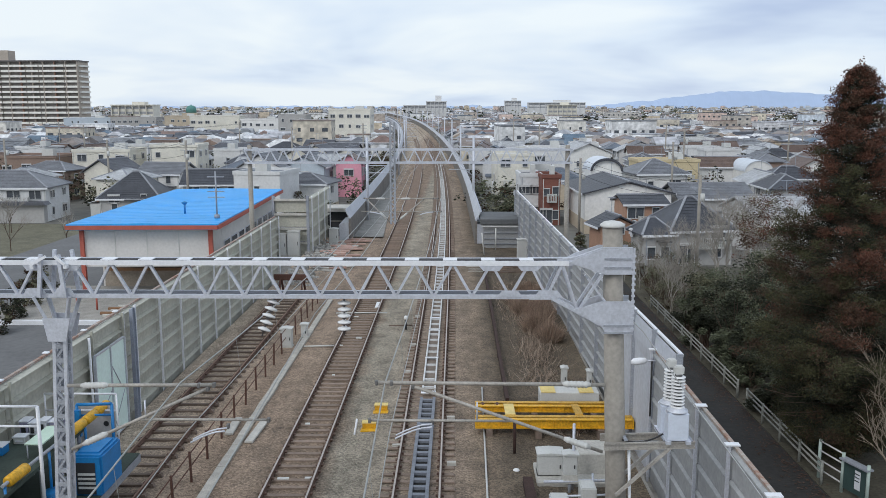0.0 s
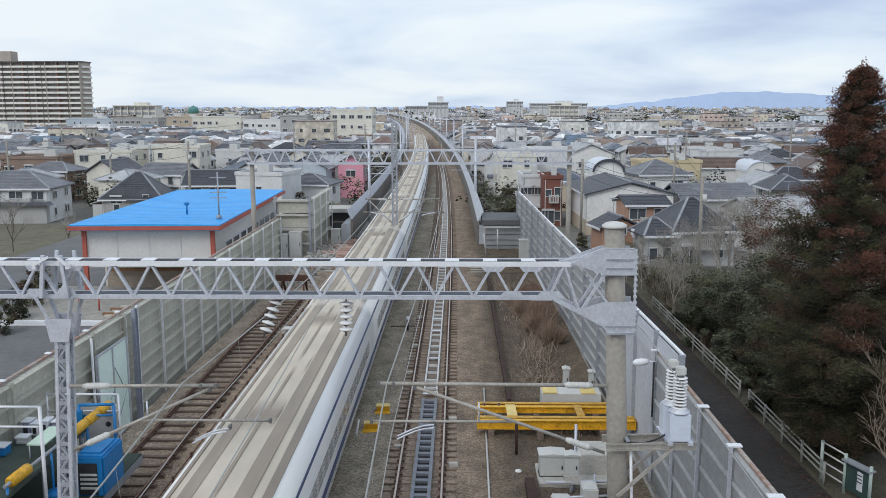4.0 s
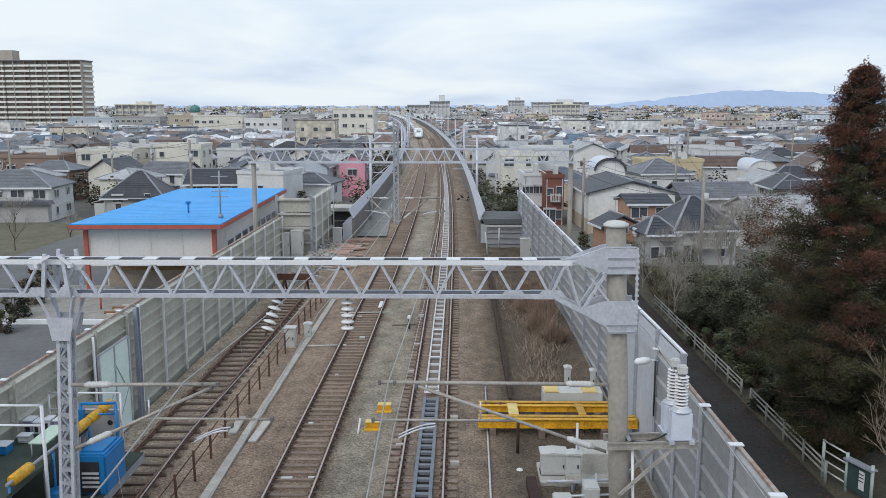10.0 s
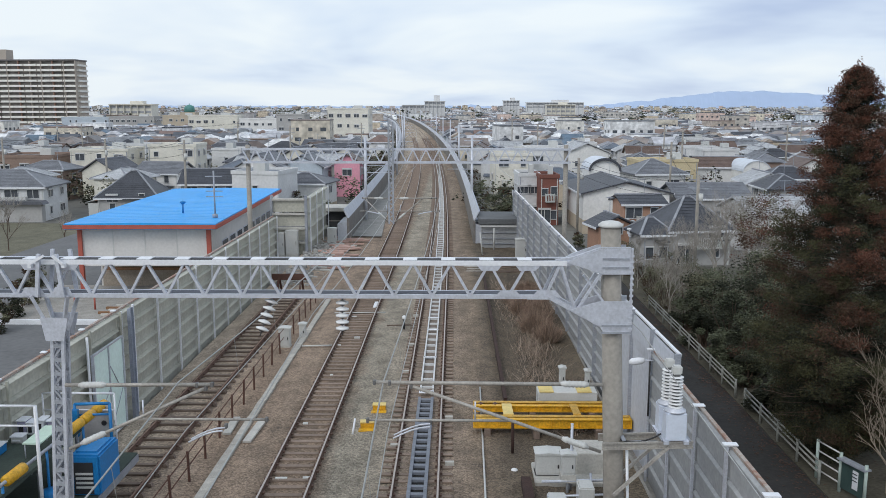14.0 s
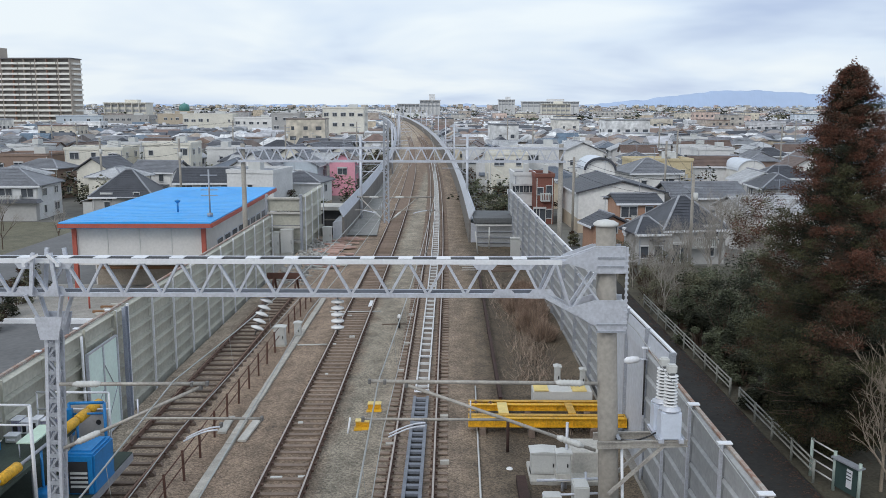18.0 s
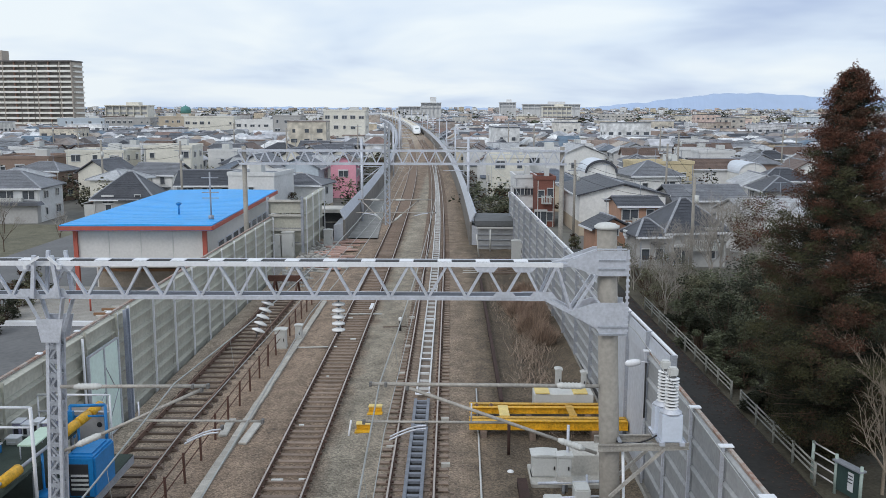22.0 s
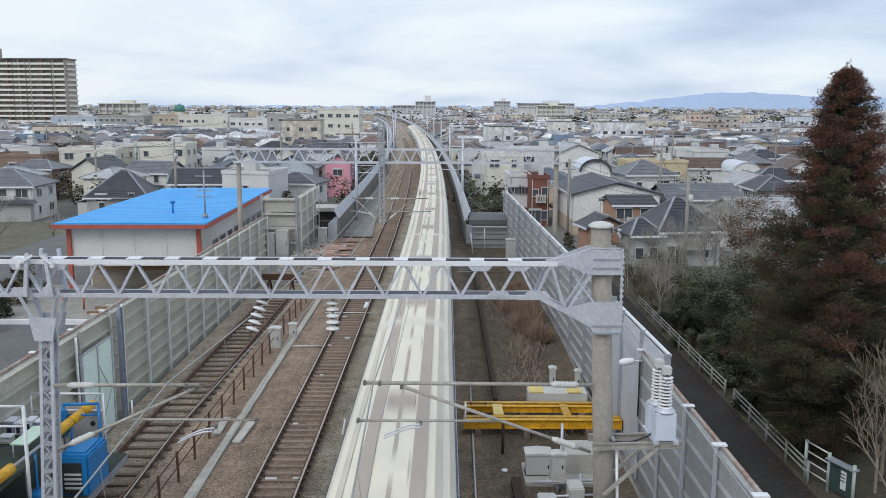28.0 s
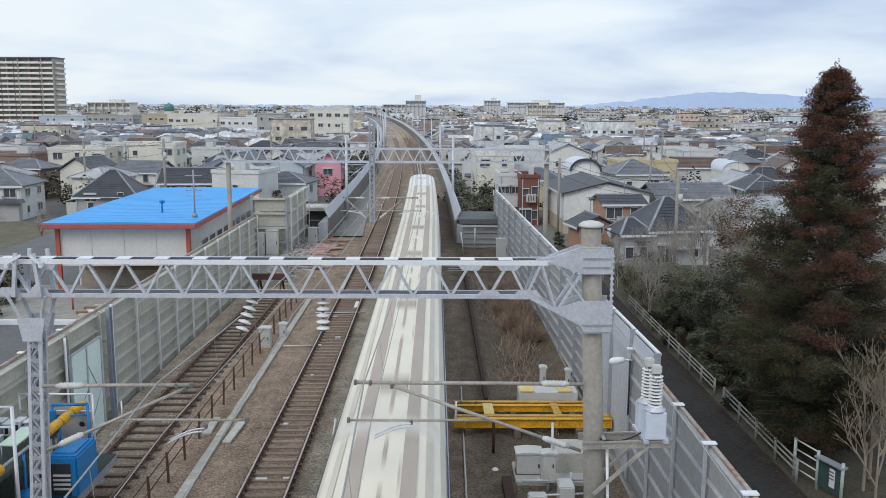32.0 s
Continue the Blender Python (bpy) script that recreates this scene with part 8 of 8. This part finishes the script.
hand_house(27.6, 97.0, 8.0, 6.4, 3.6, 1.3, 0, 2, 1, 5, "grey house with dark gable roof", 1)
hand_house(30.5, 84.0, 7.5, 6.4, 3.6, 1.2, 0, 5, 4, 8, "pale house with silver roof behind bare trees", 1)
hand_house(26.0, 116.0, 6.5, 7.0, 4.8, 1.6, 1, 0, 1, 8, "white house with grey hipped roof")
hand_house(8.2, 128.0, 5.5, 8.0, 6.4, 0.4, 2, 1, 4, 2, "cream narrow three-storey block beside the line", 3)
hand_house(13.6, 133.0, 6.0, 8.0, 7.0, 0.4, 2, 5, 4, 2, "pale three-storey block beside the line", 3)
hand_house(21.5, 150.0, 9.5, 7.0, 5.8, 1.5, 0, 0, 4, 95, "white gabled house with silver roof")
hl = hand_house(-53.2, 104.8, 10.0, 7.0, 4.0, 1.7, 1, 5, 1, 3, "white two-storey house with grey tiled gable roof")
bm = bmesh.new()
prism(bm, [(-6.6, 2.5), (6.6, 2.5), (6.2, 2.95), (-6.2, 2.95)], -6.1, -4.17)
part("lower_roof", bm, M_HOUSE_ROOF[0], hl, "low grey tiled roof over the ground floor")
bm = bmesh.new()
box(bm, -6.0, 6.0, -5.4, -4.18, -0.3, 2.49)
part("front_room", bm, M_HOUSE_WALL[2], hl)
hand_house(-39.9, 108.8, 7.2, 6.4, 2.3, 3.0, 1, 2, 2, 2, "dark-walled house with black hipped roof")
hand_house(-30.0, 110.0, 7.5, 6.0, 3.9, 1.6, 0, 2, 2, 4, "grey house with dark gable roof behind the hall")
hand_house(-56.5, 143.0, 9.0, 9.0, 6.3, 0.4, 2, 1, 4, 3, "cream three-storey flats with balconies", 3)
hand_house(-46.0, 146.0, 7.6, 8.0, 6.9, 0.4, 2, 1, 4, 3, "cream flat-roofed block with square windows", 3)
hand_house(-67.5, 141.0, 9.0, 9.0, 5.4, 0.4, 2, 4, 3, 3, "brown brick building with flat roof", 2)
hand_house(-16.0, 133.0, 5.0, 3.8, 5.0, 1.2, 0, 9, 3, 90, "salmon-pink house with steep gable")
hand_house(-22.0, 130.5, 5.6, 6.0, 4.6, 1.6, 0, 10, 1, 85, "pale blue-grey house with grey gable roof")
hand_house(-27.5, 128.0, 6.6, 6.0, 4.8, 1.8, 0, 0, 1, 80, "white house with broad grey gable roof")
hand_house(-90.5, 335.0, 18.5, 11.0, 9.8, 0.5, 2, 1, 4, 2, "cream three-storey school-like block", 3, "building")
hand_house(-72.0, 330.0, 15.0, 10.0, 8.6, 0.5, 2, 0, 4, 2, "white three-storey block with rows of windows", 3, "building")
hand_house(-168.0, 405.0, 21.0, 11.0, 8.2, 0.5, 2, 10, 4, 4, "pale blue-grey three-storey block", 3, "building")
hand_house(-145.0, 400.0, 20.0, 11.0, 8.6, 0.5, 2, 2, 4, 4, "grey three-storey block with long windows", 3, "building")
hand_house(-122.0, 395.0, 15.0, 10.0, 9.2, 0.5, 2, 3, 4, 4, "beige flat-roofed three-storey block", 3, "building")
hand_house(-33.2, 281.0, 13.2, 11.0, 12.4, 0.5, 2, 1, 4, 0, "cream four-storey apartment block with balconies beside the line", 4, "apartment block")
hand_house(-52.0, 285.0, 9.0, 10.0, 10.6, 0.5, 2, 2, 4, 0, "grey round-fronted four-storey block", 4, "apartment block")


def build_arched_hall(x, y, w, d, h, rise_, m, label, rim=False):
    x, y, w, d, h, rise_ = (v * K for v in (x, y, w, d, h, rise_))
    KEEP_OUT.append((x, y, w * 0.7))
    o = thing("arched_hall", label, "hall", at=pose(x, y, GROUND))
    bm = bmesh.new()
    box(bm, -w / 2 + 0.1, w / 2 - 0.1, 0.1, d - 0.1, -0.3, h)
    part("wall", bm, M_HOUSE_WALL[0], o)
    n = 14
    top = [(w / 2 * math.cos(math.pi * i / n), h + rise_ * math.sin(math.pi * i / n)) for i in range(n + 1)]
    inner = [(x_ * 0.97, h + (z - h) * 0.93) for x_, z in top]
    bm = bmesh.new()
    prism(bm, top + inner[::-1], 0, d)
    part("roof", bm, m, o)
    if rim:
        bm = bmesh.new()
        prism(bm, [(x_ * 1.03, h + (z - h) * 1.05) for x_, z in top] + [(x_ * 0.90, h + (z - h) * 0.84) for x_, z in top[::-1]], -0.25, -0.003)
        part("rim", bm, M_HOUSE_ROOF[2], o, "dark arched roof edge")
    bm = bmesh.new()
    prism(bm, inner, 0.2, 0.35)
    part("gable", bm, M_HOUSE_WALL[0], o)
    bm = bmesh.new()
    box(bm, -w * 0.2, w * 0.2, 0.04, 0.1, h * 0.45, h * 0.8)
    part("window", bm, M_GLASSDARK, o)


build_arched_hall(43.4, 126.3, 4.1, 10.0, 4.1, 1.6, mat("white_roof_sheet", (0.62, 0.66, 0.72), 0.5, 0.12, 0.8), "white hall with rounded pale metal roof")
build_arched_hall(19.0, 111.0, 4.0, 7.0, 5.3, 1.55, mat("white_roof_sheet", (0.62, 0.66, 0.72), 0.5, 0.12, 0.8), "white gabled hall with dark arched roof edge", True)


def build_tower_block(x, y, w, d, floors, storey, label, wm, balcony=True, bays=8, pent=0.0, turn=0, skip=0):
    KEEP_OUT.append((x, y, max(w, d) * 0.6))
    o = thing("apartment_tower", label, "apartment block", at=pose(x, y, GROUND, 0, 0, turn))
    storey += 2.5 / floors
    h = floors * storey
    bm = bmesh.new()
    box(bm, -w / 2, w / 2, -d / 2, d / 2, -0.5, h)
    part("wall", bm, wm, o)
    bm = bmesh.new()
    box(bm, -w / 2 - 0.6, w / 2 + 0.6, -d / 2 - 1.9, d / 2 + 0.4, h, h + 0.7)
    # blocks without balconies: roof and glazing paled to paint in distance haze
    part("roof", bm, mat("tower_roof", (0.16, 0.15, 0.15), 0.8, 0.2, 0.2) if balcony else wm, o)
    # bands behind balconies carry the recess shadow lines in their dark colour
    dark = mat("balcony_recess_shade", (0.22, 0.20, 0.18), 0.6, 0.3, 0.4) if balcony else mat("hazed_glazing", (0.36, 0.37, 0.39), 0.4, 0.2, 0.4)
    pale = mat("balcony_front", (0.84, 0.82, 0.76), 0.8, 0.12, 0.3)
    for f in range(skip, floors):
        z = f * storey
        bm = bmesh.new()
        box(bm, -w / 2 + 0.2, w / 2 - 0.2, -d / 2 - 0.06, -d / 2, z + 0.9, z + storey - (0.25 if balcony else 0.9))
        part("window_band", bm, dark, o)
        if balcony:
            for sx in range(2):
                a, b = -w / 2 + sx * w / 2 + 0.1, -w / 2 + (sx + 1) * w / 2 - 0.1
                for g in range(4):
                    p0, p1 = a + (b - a) * g / 4 + 0.2, a + (b - a) * (g + 1) / 4 - 0.2
                    out = 1.5 + 0.5 * ((g + sx) % 2)
                    bm = bmesh.new()
                    box(bm, p0, p1, -d / 2 - out, -d / 2 - out + 0.12, z, z + 1.1)
                    box(bm, p0, p1, -d / 2 - out + 0.12, -d / 2, z - 0.1, z + 0.08)
                    part("balcony", bm, pale, o)
            bm = bmesh.new()
            box(bm, w / 2 + 0.02, w / 2 + 1.2, -d / 2 + 1, d / 2 - 1, z - 0.05, z + 1.05)
            part("side_balcony", bm, pale, o)
    for i in range(bays + 1):
        bm = bmesh.new()
        xx = -w / 2 + i * w / bays
        box(bm, xx - 0.22, xx + 0.22, -d / 2 - 1.6, -d / 2, 0, h)
        part("fin", bm, mat("fin_tile", (0.34, 0.21, 0.16), 0.85, 0.2, 0.3) if balcony and i % 3 == 1 else wm, o)
    if pent:
        bm = bmesh.new()
        box(bm, -w * (0.48 if balcony else 0.05), -w * 0.2 if balcony else w * 0.25, -d * 0.3, d * 0.3, h + 0.7, h + 0.7 + pent)
        part("penthouse", bm, wm, o)


build_tower_block(-253.0, 530.0, 62.0, 13.0, 14, 2.85, "tall beige apartment block with rows of balconies and dark roof", mat("tower_wall", (0.44, 0.385, 0.33), 0.85, 0.15, 0.2), bays=9, pent=6.0, turn=-3, skip=0)
# skyline blocks: the pale wall colour stands in for haze
build_tower_block(-42.0, 905.0, 22.0, 14.0, 5, 2.9, "pale five-storey wing of the skyline block", M_HOUSE_WALL[5], False, 6, 0.0, skip=4)
build_tower_block(-20.0, 900.0, 20.0, 14.0, 6, 3.05, "pale six-storey block with a roof tower on the skyline", M_HOUSE_WALL[5], False, 5, 5.6, skip=4)
build_tower_block(124.0, 1105.0, 70.0, 16.0, 6, 3.0, "long grey apartment slab on the skyline", M_HOUSE_WALL[5], False, 10, 3.0, skip=4)
build_tower_block(64.0, 1010.0, 18.0, 14.0, 7, 2.8, "pale apartment block on the skyline", M_HOUSE_WALL[5], False, 5, 3.0, skip=5)
build_tower_block(-232.0, 640.0, 30.0, 14.0, 5, 2.9, "low brown apartment block behind the tower", M_HOUSE_WALL[1], False, 6, 2.0, skip=2)
build_tower_block(90.0, 760.0, 24.0, 12.0, 5, 2.9, "cream five-storey block among the houses", M_HOUSE_WALL[1], False, 6, 2.0, skip=2)
dm = thing("green_domed_hall", "small hall with green copper dome on the skyline", "hall", at=pose(-180.0, 600.0, GROUND + 2.5))
KEEP_OUT.append((-180, 600, 8))
bm = bmesh.new()
box(bm, -5, 5, -5, 5, -2.8, 9.5)
part("wall", bm, M_HOUSE_WALL[3], dm)
bm = bmesh.new()
lathe(bm, [(3.4, 9.5), (3.4, 12.2), (2.9, 13.4), (1.7, 14.2), (0.3, 14.6), (0.1, 15.4)], n=18)
part("dome", bm, mat("copper_green", (0.09, 0.25, 0.23), 0.6, 0.15, 0.4), dm)


def utility_pole(x, y, h, label="grey concrete utility pole with crossarms among the houses", r=0.16):
    p = thing("utility_pole", label, "utility pole", "utility poles of the town", at=pose(x, y, GROUND, 0, 0, random.uniform(-30, 30)))
    tube_part("shaft", (0, 0, -0.3), (0, 0, h), r, M_POLE, p, n=10)
    for z in (h - 0.5, h - 1.3):
        bm = bmesh.new()
        bar(bm, (-0.95, 0, z), (0.95, 0, z), 0.1)
        part("crossarm", bm, M_GALV_OLD, p)
    bm = bmesh.new()
    tube(bm, (0.35, -0.25, h - 2.6), (0.35, -0.25, h - 1.8), 0.22)
    part("transformer", bm, M_PLAST, p)
    return p


POLES = ((-47.0, 118.0, 9.0), (20.0, 72.0, 7.8), (-30.5, 99.0, 9.6), (27.0, 110.0, 9.0), (13.0, 92.0, 8.0), (52.0, 120.0, 9.0), (-62.0, 120.0, 9.0), (34.0, 132.0, 10.0), (-28.0, 150.0, 10.0), (-19.0, 180.0, 10.0), (16.0, 170.0, 10.0), (60.0, 160.0, 10.0), (-70.0, 165.0, 10.0), (45.0, 190.0, 10.0), (-48.0, 195.0, 10.0), (14.0, 215.0, 10.0), (80.0, 205.0, 10.0), (-95.0, 210.0, 10.0))
for x, y, h in POLES:
    utility_pole(x * K, y * K, h * K)
for i, j in ((1, 3), (3, 7), (7, 11), (5, 7), (1, 4), (11, 13), (13, 16), (0, 6), (6, 12), (0, 2), (12, 17), (12, 14)):
    cb = thing("street_cable", "thin dark power cables slung between utility poles", "cable", "cables of the town")
    (xa, ya, ha), (xb, yb, hb) = POLES[i], POLES[j]
    for dz, dx in ((-0.4, -0.8), (-0.4, 0.8), (-1.9, 0.0)):
        bm = bmesh.new()
        pa, pb = Vector((xa * K + dx, ya * K, GROUND + ha * K + dz)), Vector((xb * K + dx, yb * K, GROUND + hb * K + dz))
        polytube(bm, [pa.lerp(pb, f / 10) - Vector((0, 0, 4 * 0.9 * f / 10 * (1 - f / 10))) for f in range(11)], 0.02, 4)
        part("cable", bm, M_BLACK, cb)


# ---- small marks and pipes on the ballast ----
def marker(x, y, w, d, h, label, m=M_WHITE, turn=0.0):
    t = thing("track_marker", label, "marker", "pale markers on the tracks", at=pose(x, y, -0.14, 0, 0, turn))
    bm = bmesh.new()
    box(bm, -w / 2, w / 2, -d / 2, d / 2, -0.12, h)
    bmesh.ops.bevel(bm, geom=bm.edges[:], offset=0.012, segments=1, affect="EDGES")
    part("plate", bm, m, t)


marker(-4.98, 54.3, 0.22, 1.5, 0.06, "white cover plate beside the outbound rail")
for x, y, w in ((-5.85, 28.0, 0.4), (-5.0, 28.05, 0.25), (-6.0, 51.2, 0.3), (-5.75, 39.6, 0.14), (-5.3, 46.4, 0.3), (-6.1, 44.8, 0.25), (-5.9, 33.2, 0.2)):
    marker(x, y, w, 0.12, 0.03, "small white painted mark on a sleeper", M_PLAST, 3)
for x, y in ((-2.3, 40.2), (-0.2, 34.0), (-2.25, 45.0), (-2.2, 31.0), (-0.15, 29.4), (-2.3, 51.5)):
    marker(x, y, 0.32, 0.14, 0.05, "pale concrete stub beside the inbound rail", M_CONC_L, 5)
for x0, x1, y, z, lab in ((-7.3, -4.2, 52.1, -0.13, "thin pale pipe laid across the outbound track"), (-8.0, -6.4, 44.6, -0.14, "thin pale pipe laid on the ballast"), (-3.85, -2.5, 48.9, -0.1, "weathered wooden stake lying between the tracks")):
    p = thing("cable_pipe", lab, "pipe", "pipes across the ballast")
    tube_part("pipe", (x0, y, z), (x1, y + 0.15, z), 0.04, M_PLAST if z < -0.11 else M_SLEEPER_OLD, p, n=8)
st = thing("wayside_stub", "short dark marker post with white head between the tracks", "post")
tube_part("post", (-2.85, 48.6, -0.4), (-2.85, 48.6, 0.35), 0.06, M_BLACK, st, n=8)
bm = bmesh.new()
lathe(bm, [(0.1, 0), (0.12, 0.05), (0.1, 0.18), (0.03, 0.22)], (-2.85, 48.6, 0.35), n=10)
part("head", bm, M_PORC, st)
st = thing("speed_stake", "short white stake standing beside the outbound track", "post")
tube_part("post", (-3.95, 32.3, -0.4), (-3.85, 32.6, 0.3), 0.04, M_WHITE, st, n=8)


def build_fallen_leaves():
    rng = np.random.RandomState(31)
    V, F = [], []
    for i in range(2600):
        y = rng.uniform(20, 62)
        x = 12.72 - abs(rng.normal(0, 0.55)) if i % 3 else rng.uniform(12.9, 20)
        if x < 8.5:
            continue
        s, a = rng.uniform(0.04, 0.09), rng.uniform(0, 6.28)
        c, d = math.cos(a) * s, math.sin(a) * s
        z = -0.815 if x > 12.75 else -0.845
        z += rng.uniform(0.002, 0.03)
        k = len(V)
        V += [(x - c, y - d, z), (x + d * 0.6, y - c * 0.6, z + 0.01), (x + c, y + d, z), (x - d * 0.6, y + c * 0.6, z + 0.012)]
        F.append((k, k + 1, k + 2, k + 3))
    ob = new("fallen_leaves", raw("fallen_leaves", V, F, [mat("dead_leaves", (0.075, 0.043, 0.03), 0.9, 0.4, 2.0, rnd=0.4, island=True)]))
    tagged(ob, "rust-brown fallen leaves along the lane and bank", "leaves", kind="stuff")


build_fallen_leaves()


build_near_town()
build_far_town()
rngg = random.Random(77)
clumps = []
for i in range(2300):
    y = 100 + 700 * rngg.random() ** 1.5
    x = rngg.uniform(-0.58, 0.58) * y
    if near_corridor(x, y, -6) or blocked(x, y, 0.9) or y < (130 if x < 0 else 112):
        continue
    s = rngg.uniform(0.8, 1.9)
    for j in range(2):
        clumps.append(((x + rngg.uniform(-1, 1), y + rngg.uniform(-1, 1), GROUND + s * rngg.uniform(0.8, 2.6)), (s, s, s * 0.9), 55, rngg.choice((0, 1, 2, 3))))
gs = leaf_cloud("garden_greenery", clumps, [M_LEAF_GRN, M_LEAF_DRK, M_LEAF_OLV, M_LEAF_BRN], None, 0.3, 9)
tagged(gs, "dark winter shrubs and garden trees between the houses", "shrubs", kind="stuff")



rngg = random.Random(78)
clumps = []
for i in range(330):
    y = rngg.uniform(500, 3000)
    x = rngg.uniform(-0.6, 0.6) * y
    if near_corridor(x, y, 0):
        continue
    s = rngg.uniform(3, 6) * (1 + y / 3000)
    clumps.append(((x, y, GROUND + s), (s * 1.8, s, s * 0.9), 60, rngg.choice((0, 1, 1, 2))))
gs = leaf_cloud("distant_trees", clumps, [M_LEAF_GRN, M_LEAF_DRK, M_LEAF_OLV, M_LEAF_BRN], None, 1.6, 10)
tagged(gs, "dark tree groups among the distant houses", "trees", kind="stuff")


# ---- distance ----
def build_hills():
    V, F = [], []
    n = 420
    for i in range(n + 1):
        x = -3000 + 6200 * i / n
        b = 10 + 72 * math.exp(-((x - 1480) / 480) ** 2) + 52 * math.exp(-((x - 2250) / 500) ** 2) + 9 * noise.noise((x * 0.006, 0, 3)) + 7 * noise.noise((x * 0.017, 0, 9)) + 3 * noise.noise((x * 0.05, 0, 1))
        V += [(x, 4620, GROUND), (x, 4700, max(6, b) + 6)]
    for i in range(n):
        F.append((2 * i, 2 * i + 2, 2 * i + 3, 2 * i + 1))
    # distance haze is painted into the ridge's pale blue base colour
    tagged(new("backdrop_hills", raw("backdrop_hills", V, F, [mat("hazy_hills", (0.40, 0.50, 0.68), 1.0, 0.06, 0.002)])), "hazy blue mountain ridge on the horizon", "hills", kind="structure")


build_hills()
motions()
